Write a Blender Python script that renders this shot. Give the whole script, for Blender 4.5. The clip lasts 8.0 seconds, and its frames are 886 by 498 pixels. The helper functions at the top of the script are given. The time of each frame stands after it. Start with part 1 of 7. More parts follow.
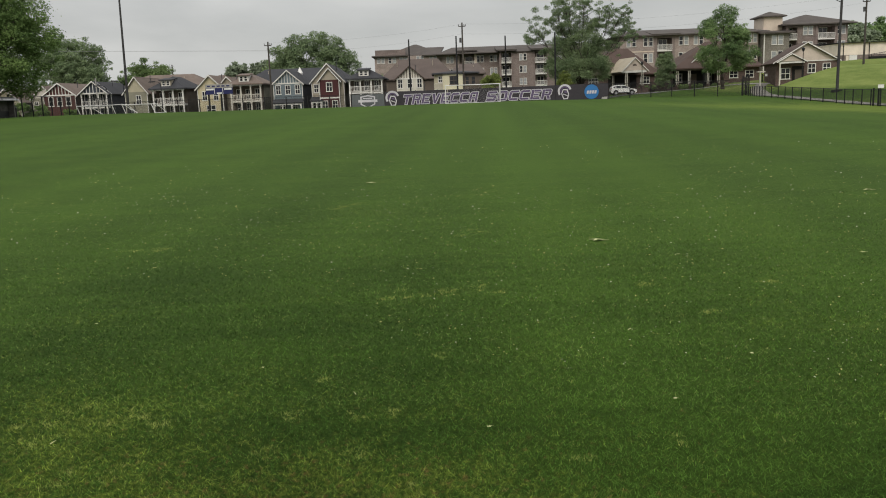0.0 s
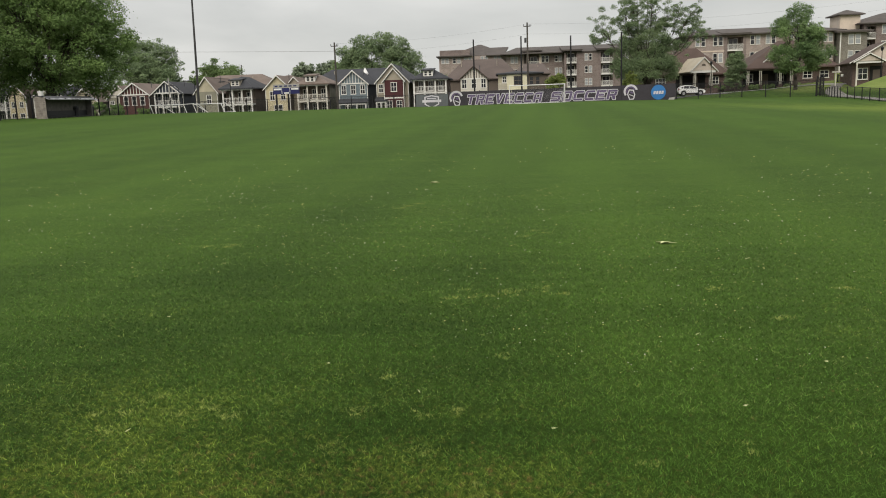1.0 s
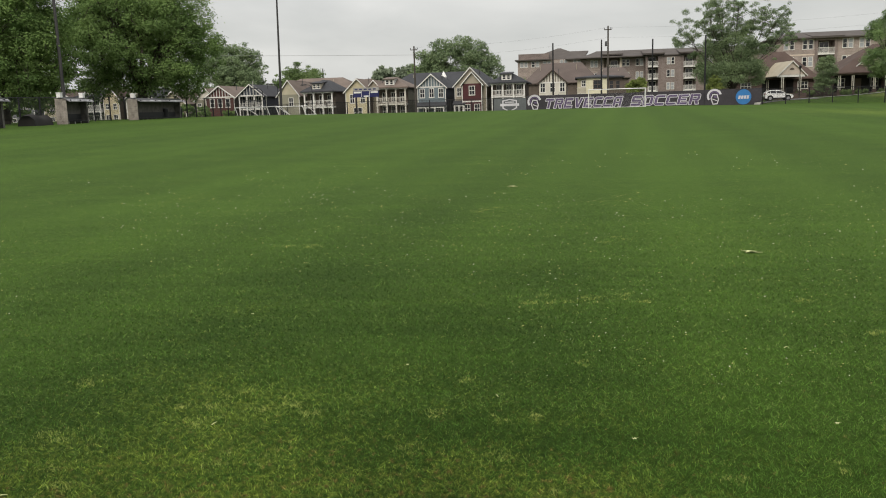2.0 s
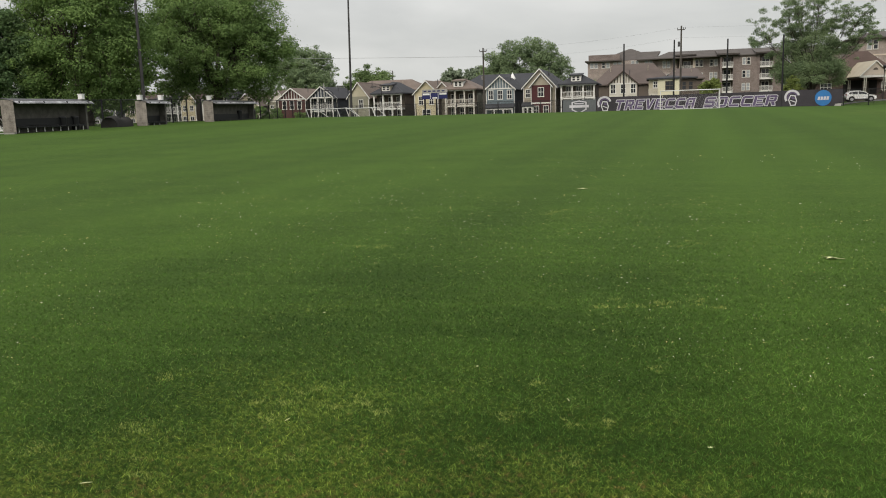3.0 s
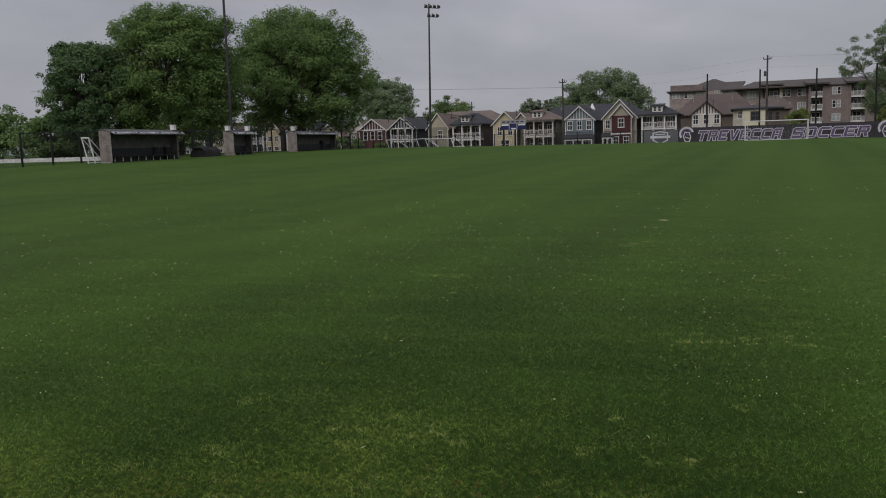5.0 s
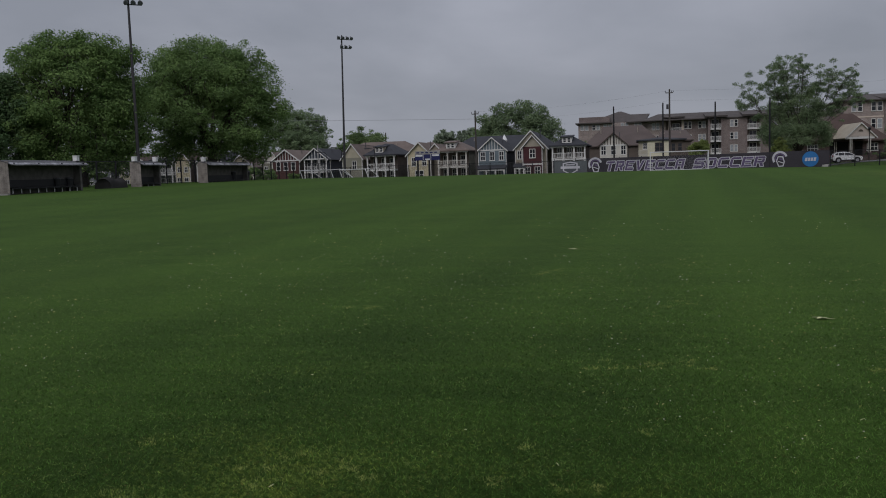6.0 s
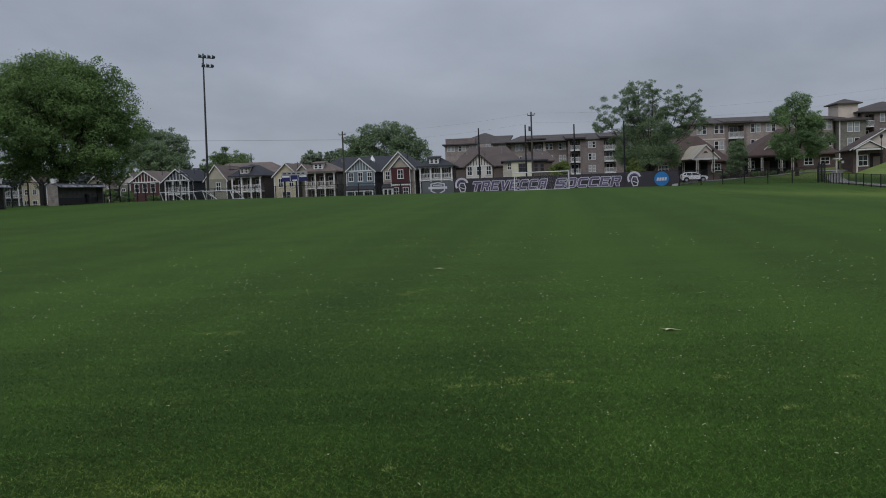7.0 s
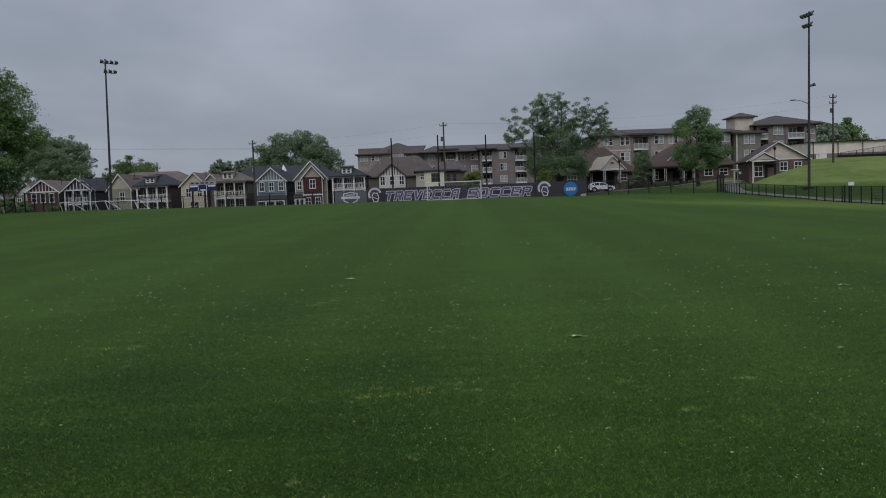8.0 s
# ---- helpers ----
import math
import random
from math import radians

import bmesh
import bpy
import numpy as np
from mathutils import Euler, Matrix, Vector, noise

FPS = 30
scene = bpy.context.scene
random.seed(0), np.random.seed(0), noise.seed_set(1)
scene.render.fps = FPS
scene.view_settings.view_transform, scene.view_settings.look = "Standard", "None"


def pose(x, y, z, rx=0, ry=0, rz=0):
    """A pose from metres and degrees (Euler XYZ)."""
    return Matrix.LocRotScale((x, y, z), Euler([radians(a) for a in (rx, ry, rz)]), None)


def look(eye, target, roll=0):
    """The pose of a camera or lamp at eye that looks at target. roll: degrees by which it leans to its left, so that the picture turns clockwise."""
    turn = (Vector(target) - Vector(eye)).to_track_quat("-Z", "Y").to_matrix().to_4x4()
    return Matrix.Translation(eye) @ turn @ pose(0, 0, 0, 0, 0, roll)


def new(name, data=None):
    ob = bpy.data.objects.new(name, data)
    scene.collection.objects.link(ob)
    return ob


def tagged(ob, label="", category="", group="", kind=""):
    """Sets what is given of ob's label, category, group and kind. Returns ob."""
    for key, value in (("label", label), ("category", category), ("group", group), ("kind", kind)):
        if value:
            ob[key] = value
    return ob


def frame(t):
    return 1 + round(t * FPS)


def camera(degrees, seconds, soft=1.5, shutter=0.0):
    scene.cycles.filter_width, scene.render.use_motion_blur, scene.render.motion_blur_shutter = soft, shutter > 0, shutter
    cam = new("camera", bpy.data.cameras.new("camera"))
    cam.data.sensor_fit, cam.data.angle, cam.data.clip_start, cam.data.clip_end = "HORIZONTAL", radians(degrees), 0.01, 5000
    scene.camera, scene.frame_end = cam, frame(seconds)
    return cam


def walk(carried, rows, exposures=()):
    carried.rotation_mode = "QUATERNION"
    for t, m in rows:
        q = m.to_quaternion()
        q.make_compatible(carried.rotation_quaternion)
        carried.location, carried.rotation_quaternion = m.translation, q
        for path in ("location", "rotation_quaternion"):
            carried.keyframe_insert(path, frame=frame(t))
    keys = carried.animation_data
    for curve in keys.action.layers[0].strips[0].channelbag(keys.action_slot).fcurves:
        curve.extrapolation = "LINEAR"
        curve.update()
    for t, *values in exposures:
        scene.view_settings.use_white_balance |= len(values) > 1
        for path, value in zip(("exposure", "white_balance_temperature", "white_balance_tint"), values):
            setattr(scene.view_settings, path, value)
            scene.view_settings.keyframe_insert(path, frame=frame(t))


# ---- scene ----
random.seed(7)
cam = camera(56.5, 8.0, soft=1.0)
# seconds, eye x y z, yaw to the left, pitch, roll
ROWS = [
    (0, 0.001, 0, 1.551, 0, -10.35, -2.19),
    (0.5, -0.011, -0.003, 1.551, 1.98, -10.35, -2.2),
    (1, -0.025, -0.003, 1.549, 4.32, -10.18, -2.06),
    (1.5, -0.041, -0.006, 1.552, 6.96, -9.9, -1.83),
    (3, -0.091, -0.015, 1.554, 14.23, -9.51, -1.8),
    (3.5, -0.095, -0.011, 1.552, 16.21, -9.21, -1.66),
    (4, -0.105, -0.013, 1.551, 17.98, -8.65, -1.49),
    (4.2, -0.102, -0.013, 1.553, 18.67, -8.39, -1.52),
    (4.75, -0.101, -0.01, 1.553, 19.75, -7.65, -1.67),
    (5.3, -0.097, -0.006, 1.553, 18.75, -6.74, -1.83),
    (5.5, -0.091, 0.001, 1.554, 17.73, -6.33, -1.75),
    (6, -0.062, 0.001, 1.56, 13.61, -5.36, -1.83),
    (6.5, -0.031, 0.003, 1.562, 8.73, -4.59, -2.03),
    (7, 0.004, 0.001, 1.565, 4.53, -4.25, -2.13),
    (7.5, 0.03, 0.008, 1.563, 1.09, -4.04, -2.14),
    (8, 0.051, 0.028, 1.556, -1.49, -3.79, -2.14),
]


def heading(x, y, z, yaw, pitch, roll):
    a, b = radians(yaw), radians(pitch)
    return look((x, y, z), (x - math.sin(a) * math.cos(b), y + math.cos(a) * math.cos(b), z + math.sin(b)), roll)


walk(cam, [(r[0], heading(*r[1:])) for r in ROWS],
     exposures=[(0.0, 0.34, 7000, 11), (0.5, 0.46, 7050, 11), (1.5, 0.62, 7100, 11), (3.0, 0.57, 7050, 11), (3.5, 0.12, 6950, 14), (4.2, 0.06, 6780, 17.5), (5.3, -0.44, 6330, 18), (6.0, -0.56, 6130, 17.5),
                (6.5, -0.39, 5980, 16), (7.0, -0.35, 5880, 14.5), (8.0, -0.43, 5880, 14)])

# ---- sky and sun ----
world = bpy.data.worlds.new("overcast_sky")
scene.world = world
world.use_nodes = True
wn, wl = world.node_tree.nodes, world.node_tree.links
wn.clear()


def wnode(kind, **values):
    n = wn.new(kind)
    for k, v in values.items():
        n.inputs[k].default_value = v
    return n


w_out, w_bg = wn.new("ShaderNodeOutputWorld"), wnode("ShaderNodeBackground", Strength=0.1)
sky = wn.new("ShaderNodeTexSky")
sky.sky_type, sky.sun_disc = "NISHITA", False
sky.sun_elevation, sky.sun_rotation = radians(39.6), radians(186)
sky.air_density, sky.dust_density = 1.0, 4.0
w_co, w_sep = wn.new("ShaderNodeTexCoord"), wn.new("ShaderNodeSeparateXYZ")
wl.new(w_co.outputs["Generated"], w_sep.inputs[0])
w_up = wn.new("ShaderNodeMath")
w_up.operation, w_up.inputs[1].default_value = "MAXIMUM", 0.0
wl.new(w_sep.outputs["Z"], w_up.inputs[0])
w_den = wn.new("ShaderNodeMath")
w_den.operation, w_den.inputs[1].default_value = "ADD", 0.26
wl.new(w_up.outputs[0], w_den.inputs[0])
w_div = []
for axis in "XY":
    m = wn.new("ShaderNodeMath")
    m.operation = "DIVIDE"
    wl.new(w_sep.outputs[axis], m.inputs[0])
    wl.new(w_den.outputs[0], m.inputs[1])
    w_div.append(m)
w_flat = wn.new("ShaderNodeCombineXYZ")
wl.new(w_div[0].outputs[0], w_flat.inputs[0])
wl.new(w_div[1].outputs[0], w_flat.inputs[1])
w_n1 = wnode("ShaderNodeTexNoise", Scale=0.8, Detail=6.0, Roughness=0.48, Distortion=0.4)
w_n2 = wnode("ShaderNodeTexNoise", Scale=2.6, Detail=6.0, Roughness=0.5, Distortion=0.3)
for n in (w_n1, w_n2):
    wl.new(w_flat.outputs[0], n.inputs["Vector"])
w_mixn = wn.new("ShaderNodeMath")
w_mixn.operation, w_mixn.inputs[1].default_value = "MULTIPLY_ADD", 0.3
wl.new(w_n2.outputs[0], w_mixn.inputs[0])
wl.new(w_n1.outputs[0], w_mixn.inputs[2])
w_ramp = wn.new("ShaderNodeValToRGB")
w_ramp.color_ramp.elements[0].position, w_ramp.color_ramp.elements[0].color = 0.5, (3.15, 3.38, 3.62, 1)
w_ramp.color_ramp.elements[1].position, w_ramp.color_ramp.elements[1].color = 0.8, (5.15, 5.37, 5.63, 1)
wl.new(w_mixn.outputs[0], w_ramp.inputs[0])
# the cloud deck is lighter towards the horizon
w_hor = wn.new("ShaderNodeMapRange")
w_hor.inputs["From Min"].default_value, w_hor.inputs["From Max"].default_value = 0.02, 0.3
w_hor.inputs["To Min"].default_value, w_hor.inputs["To Max"].default_value = 0.55, 0.0
wl.new(w_up.outputs[0], w_hor.inputs["Value"])
w_haze = wn.new("ShaderNodeMix")
w_haze.data_type = "RGBA"
wl.new(w_hor.outputs[0], w_haze.inputs[0])
wl.new(w_ramp.outputs[0], w_haze.inputs[6])
w_haze.inputs[7].default_value = (4.56, 4.92, 5.07, 1)
# an overcast sky is brightest overhead
w_zen = wn.new("ShaderNodeMapRange")
w_zen.inputs["From Min"].default_value, w_zen.inputs["From Max"].default_value = 0.1, 0.9
w_zen.inputs["To Min"].default_value, w_zen.inputs["To Max"].default_value = 1.0, 2.1
wl.new(w_up.outputs[0], w_zen.inputs["Value"])
w_lift = wn.new("ShaderNodeVectorMath")
w_lift.operation = "SCALE"
wl.new(w_haze.outputs[2], w_lift.inputs[0])
wl.new(w_zen.outputs[0], w_lift.inputs["Scale"])
w_mix = wn.new("ShaderNodeMix")
w_mix.data_type = "RGBA"
w_mix.inputs[0].default_value = 0.93
wl.new(sky.outputs[0], w_mix.inputs[6])
wl.new(w_lift.outputs[0], w_mix.inputs[7])
wl.new(w_mix.outputs[2], w_bg.inputs[0])
wl.new(w_bg.outputs[0], w_out.inputs[0])

sun = new("sun", bpy.data.lights.new("sun", "SUN"))
sun.data.energy, sun.data.angle, sun.data.color = 1.0, radians(35), (1.0, 0.97, 0.93)
sun.matrix_world = look((0, 0, 60), (8, 72, 0))

# ---- materials ----


def material(name, dark, light, scale=2.0, fine=30.0, rough=0.8, metal=0.0, bump=0.1, dist=0.01, spec=0.3, island=0.0):
    """A surface with stains at one scale and grain at another, and a fine relief."""
    m = bpy.data.materials.new(name)
    m.use_nodes = True
    nt = m.node_tree
    n, l = nt.nodes, nt.links
    b = n["Principled BSDF"]
    b.inputs["Roughness"].default_value, b.inputs["Metallic"].default_value = rough, metal
    b.inputs["Specular IOR Level"].default_value = spec
    co = n.new("ShaderNodeNewGeometry")
    big, small = n.new("ShaderNodeTexNoise"), n.new("ShaderNodeTexNoise")
    for t, s, d in ((big, scale, 3), (small, fine, 4)):
        t.inputs["Scale"].default_value, t.inputs["Detail"].default_value = s, d
        l.new(co.outputs["Position"], t.inputs["Vector"])
    add = n.new("ShaderNodeMath")
    add.operation, add.inputs[1].default_value = "MULTIPLY_ADD", 0.6
    l.new(small.outputs[0], add.inputs[0])
    l.new(big.outputs[0], add.inputs[2])
    ran = n.new("ShaderNodeMapRange")
    ran.inputs["From Min"].default_value, ran.inputs["From Max"].default_value = 0.55, 1.05
    if island:
        ex = n.new("ShaderNodeMath")
        ex.operation, ex.inputs[1].default_value = "MULTIPLY_ADD", island
        l.new(co.outputs["Random Per Island"], ex.inputs[0])
        l.new(add.outputs[0], ex.inputs[2])
        sh = n.new("ShaderNodeMath")
        sh.operation, sh.inputs[1].default_value = "SUBTRACT", island / 2
        l.new(ex.outputs[0], sh.inputs[0])
        add = sh
    l.new(add.outputs[0], ran.inputs["Value"])
    mix = n.new("ShaderNodeMix")
    mix.data_type = "RGBA"
    mix.inputs[6].default_value, mix.inputs[7].default_value = (*dark, 1), (*light, 1)
    l.new(ran.outputs[0], mix.inputs[0])
    l.new(mix.outputs[2], b.inputs["Base Color"])
    if bump:
        bp = n.new("ShaderNodeBump")
        bp.inputs["Strength"].default_value, bp.inputs["Distance"].default_value = bump, dist
        l.new(small.outputs[0], bp.inputs["Height"])
        l.new(bp.outputs[0], b.inputs["Normal"])
    return m


def tone(c, k):
    return tuple(min(1.0, v * k) for v in c)


def paint(name, c, **kw):
    return material(name, tone(c, 0.82), tone(c, 1.12), **{"scale": 0.6, "fine": 9.0, "rough": 0.6, **kw})


def striped(name, c, period, rough=0.7, depth=0.02, axis="Z", gap=0.6):
    """Lap siding or shingle courses: lines across a painted surface, with stains."""
    m = paint(name, c, rough=rough, bump=0)
    n, l = m.node_tree.nodes, m.node_tree.links
    co, sep, frac = n.new("ShaderNodeNewGeometry"), n.new("ShaderNodeSeparateXYZ"), n.new("ShaderNodeMath")
    l.new(co.outputs["Position"], sep.inputs[0])
    mul = n.new("ShaderNodeMath")
    mul.operation, mul.inputs[1].default_value = "MULTIPLY", 1 / period
    l.new(sep.outputs[axis], mul.inputs[0])
    frac.operation = "FRACT"
    l.new(mul.outputs[0], frac.inputs[0])
    bp = n.new("ShaderNodeBump")
    bp.inputs["Strength"].default_value, bp.inputs["Distance"].default_value = gap, depth
    l.new(frac.outputs[0], bp.inputs["Height"])
    l.new(bp.outputs[0], n["Principled BSDF"].inputs["Normal"])
    return m


def brick_mat(name, a, b, mortar, w=0.22, h=0.075):
    m = bpy.data.materials.new(name)
    m.use_nodes = True
    n, l = m.node_tree.nodes, m.node_tree.links
    t = n.new("ShaderNodeTexBrick")
    t.inputs["Color1"].default_value, t.inputs["Color2"].default_value, t.inputs["Mortar"].default_value = (*a, 1), (*b, 1), (*mortar, 1)
    t.inputs["Scale"].default_value, t.inputs["Brick Width"].default_value, t.inputs["Row Height"].default_value = 1.0, w, h
    t.inputs["Mortar Size"].default_value = 0.008
    co, sep, com = n.new("ShaderNodeNewGeometry"), n.new("ShaderNodeSeparateXYZ"), n.new("ShaderNodeCombineXYZ")
    l.new(co.outputs["Position"], sep.inputs[0])
    ad = n.new("ShaderNodeMath")
    l.new(sep.outputs["X"], ad.inputs[0])
    l.new(sep.outputs["Y"], ad.inputs[1])
    l.new(ad.outputs[0], com.inputs[0])
    l.new(sep.outputs["Z"], com.inputs[1])
    l.new(com.outputs[0], t.inputs["Vector"])
    no = n.new("ShaderNodeTexNoise")
    no.inputs["Scale"].default_value = 0.8
    l.new(co.outputs["Position"], no.inputs["Vector"])
    hs = n.new("ShaderNodeHueSaturation")
    mr = n.new("ShaderNodeMapRange")
    mr.inputs["To Min"].default_value, mr.inputs["To Max"].default_value = 0.35, 1.65
    # weather streaks along the courses
    mp, st, av = n.new("ShaderNodeMapping"), n.new("ShaderNodeTexNoise"), n.new("ShaderNodeMath")
    mp.inputs["Scale"].default_value = (0.5, 0.5, 3.2)
    st.inputs["Scale"].default_value, st.inputs["Detail"].default_value, st.inputs["Roughness"].default_value = 1.0, 5.0, 0.7
    l.new(co.outputs["Position"], mp.inputs[0])
    l.new(mp.outputs[0], st.inputs["Vector"])
    av.operation = "MULTIPLY_ADD"
    av.inputs[1].default_value = 0.5
    hf = n.new("ShaderNodeMath")
    hf.operation, hf.inputs[1].default_value = "MULTIPLY", 0.5
    l.new(no.outputs[0], hf.inputs[0])
    l.new(st.outputs[0], av.inputs[0])
    l.new(hf.outputs[0], av.inputs[2])
    l.new(av.outputs[0], mr.inputs["Value"])
    l.new(mr.outputs[0], hs.inputs["Value"])
    l.new(t.outputs[0], hs.inputs["Color"])
    l.new(hs.outputs[0], n["Principled BSDF"].inputs["Base Color"])
    n["Principled BSDF"].inputs["Roughness"].default_value = 0.9
    n["Principled BSDF"].inputs["Specular IOR Level"].default_value = 0.2
    return m


def foliage(name, dark, light):
    m = material(name, dark, light, scale=0.35, fine=3.0, rough=0.7, bump=0, spec=0.14, island=0.22)
    n, l = m.node_tree.nodes, m.node_tree.links
    b = n["Principled BSDF"]
    tr, mx, out = n.new("ShaderNodeBsdfTranslucent"), n.new("ShaderNodeMixShader"), n["Material Output"]
    src = b.inputs["Base Color"].links[0].from_socket
    l.new(src, tr.inputs["Color"])
    mx.inputs[0].default_value = 0.3
    l.new(b.outputs[0], mx.inputs[1])
    l.new(tr.outputs[0], mx.inputs[2])
    l.new(mx.outputs[0], out.inputs["Surface"])
    return m


def chain_link(name, colour, period=0.06, wire=0.2):
    """Woven wire: crossing diagonal wires with open gaps between."""
    m = bpy.data.materials.new(name)
    m.use_nodes = True
    n, l = m.node_tree.nodes, m.node_tree.links
    b, out = n["Principled BSDF"], n["Material Output"]
    b.inputs["Base Color"].default_value, b.inputs["Roughness"].default_value = (*colour, 1), 0.5
    co, sep = n.new("ShaderNodeNewGeometry"), n.new("ShaderNodeSeparateXYZ")
    l.new(co.outputs["Position"], sep.inputs[0])
    along = n.new("ShaderNodeMath")
    l.new(sep.outputs["X"], along.inputs[0])
    l.new(sep.outputs["Y"], along.inputs[1])
    cover = []
    for op in ("ADD", "SUBTRACT"):
        s, k, f, c = (n.new("ShaderNodeMath") for _ in range(4))
        s.operation, k.operation, f.operation, c.operation = op, "MULTIPLY", "FRACT", "LESS_THAN"
        l.new(along.outputs[0], s.inputs[0])
        l.new(sep.outputs["Z"], s.inputs[1])
        l.new(s.outputs[0], k.inputs[0])
        k.inputs[1].default_value, c.inputs[1].default_value = 1 / period, wire
        l.new(k.outputs[0], f.inputs[0])
        l.new(f.outputs[0], c.inputs[0])
        cover.append(c)
    mx = n.new("ShaderNodeMath")
    mx.operation = "MAXIMUM"
    l.new(cover[0].outputs[0], mx.inputs[0])
    l.new(cover[1].outputs[0], mx.inputs[1])
    tr, sh = n.new("ShaderNodeBsdfTransparent"), n.new("ShaderNodeMixShader")
    l.new(mx.outputs[0], sh.inputs[0])
    l.new(tr.outputs[0], sh.inputs[1])
    l.new(b.outputs[0], sh.inputs[2])
    l.new(sh.outputs[0], out.inputs["Surface"])
    return m


def turf(name, dark, light, gold, bump=0.5):
    """Mown lawn: mowing stripes, worn yellowish patches and fine blade grain."""
    m = bpy.data.materials.new(name)
    m.use_nodes = True
    n, l = m.node_tree.nodes, m.node_tree.links
    b = n["Principled BSDF"]
    b.inputs["Roughness"].default_value, b.inputs["Specular IOR Level"].default_value = 0.92, 0.06
    b.inputs["Sheen Weight"].default_value, b.inputs["Sheen Roughness"].default_value, b.inputs["Sheen Tint"].default_value = 0.195 if bump else 0.05, 0.4, (0.5, 0.86, 0.19, 1)
    co, sep = n.new("ShaderNodeNewGeometry"), n.new("ShaderNodeSeparateXYZ")
    l.new(co.outputs["Position"], sep.inputs[0])

    def noise_at(scale, detail=4.0, rough=0.6, stretch=None):
        t = n.new("ShaderNodeTexNoise")
        t.inputs["Scale"].default_value, t.inputs["Detail"].default_value, t.inputs["Roughness"].default_value = scale, detail, rough
        if stretch:
            mp = n.new("ShaderNodeMapping")
            mp.inputs["Scale"].default_value = stretch
            l.new(co.outputs["Position"], mp.inputs[0])
            l.new(mp.outputs[0], t.inputs["Vector"])
        else:
            l.new(co.outputs["Position"], t.inputs["Vector"])
        return t.outputs[0]

    def math_(op, a, c, d=None):
        k = n.new("ShaderNodeMath")
        k.operation = op
        for i, v in enumerate((a, c, d)):
            if v is None:
                continue
            if isinstance(v, (int, float)):
                k.inputs[i].default_value = v
            else:
                l.new(v, k.inputs[i])
        return k.outputs[0]

    sx = math_("SINE", math_("MULTIPLY", sep.outputs["X"], 2 * math.pi / 9.0), 0)
    sy = math_("SINE", math_("MULTIPLY", math_("MULTIPLY_ADD", sep.outputs["X"], 0.25, sep.outputs["Y"]), 2 * math.pi / 8.0), 0)
    value = math_("MULTIPLY_ADD", noise_at(0.16, 4), 0.28, 0.35)
    value = math_("MULTIPLY_ADD", math_("SUBTRACT", noise_at(1.0, 4, 0.6, (0.1, 0.75, 1.0)), 0.5), 0.8, value)
    value = math_("MULTIPLY_ADD", math_("SUBTRACT", noise_at(1.0, 3, 0.6, (0.6, 3.2, 1.0)), 0.5), 0.6, value)
    value = math_("MULTIPLY_ADD", sx, 0.15, value)
    lane = math_("SINE", math_("MULTIPLY", math_("MULTIPLY_ADD", sep.outputs["Y"], -0.06, sep.outputs["X"]), 2 * math.pi / 2.3), 0)
    value = math_("MULTIPLY_ADD", lane, 0.1, value)
    value = math_("MULTIPLY_ADD", sy, 0.035, value)
    value = math_("MULTIPLY_ADD", math_("SUBTRACT", noise_at(1.1, 4), 0.5), 0.45, value)
    value = math_("MULTIPLY_ADD", math_("SUBTRACT", noise_at(22.0, 5, 0.8), 0.5), 1.2, value)
    value = math_("MULTIPLY_ADD", math_("SUBTRACT", noise_at(8.0, 3, 0.7), 0.5), 0.55, value)
    value = math_("MULTIPLY_ADD", math_("SUBTRACT", noise_at(90.0, 3, 0.7), 0.5), 1.1, value)
    value = math_("MULTIPLY_ADD", math_("SUBTRACT", noise_at(260.0, 2, 0.7), 0.5), 1.5, value)
    mix = n.new("ShaderNodeMix")
    mix.data_type = "RGBA"
    mix.inputs[6].default_value, mix.inputs[7].default_value = (*dark, 1), (*light, 1)
    l.new(value, mix.inputs[0])
    def near_patch(cx, cy, r0, r1):
        """1 inside a worn patch, 0 outside it."""
        d = math_("SQRT", math_("ADD", math_("POWER", math_("ABSOLUTE", math_("SUBTRACT", sep.outputs["X"], cx), 0), 2.0), math_("POWER", math_("ABSOLUTE", math_("SUBTRACT", sep.outputs["Y"], cy), 0), 2.0)), 0)
        d = math_("MULTIPLY_ADD", math_("SUBTRACT", noise_at(1.3, 4), 0.5), min(1.2, r1 * 0.3), d)
        q = n.new("ShaderNodeMapRange")
        q.inputs["From Min"].default_value, q.inputs["From Max"].default_value = r0, r1
        q.inputs["To Min"].default_value, q.inputs["To Max"].default_value = 1.0, 0.0
        l.new(d, q.inputs["Value"])
        return q.outputs[0]

    zones = math_("MULTIPLY_ADD", near_patch(34.0, 66.0, 5.0, 25.0), 0.6, math_("MULTIPLY", near_patch(-1.6, 0.9, 1.5, 4.4), 0.37))
    worn = n.new("ShaderNodeMapRange")
    worn.inputs["From Min"].default_value, worn.inputs["From Max"].default_value, worn.inputs["To Max"].default_value = 0.67, 1.02, 0.62
    l.new(math_("ADD", zones, math_("MULTIPLY_ADD", math_("SUBTRACT", noise_at(34.0, 5, 0.75), 0.5), 1.8, noise_at(0.6, 5, 0.65))), worn.inputs["Value"])
    m2 = n.new("ShaderNodeMix")
    m2.data_type = "RGBA"
    l.new(worn.outputs[0], m2.inputs[0])
    l.new(mix.outputs[2], m2.inputs[6])
    m2.inputs[7].default_value = (*gold, 1)
    # bare thatch shows in specks where the turf is worn
    thatch = n.new("ShaderNodeMapRange")
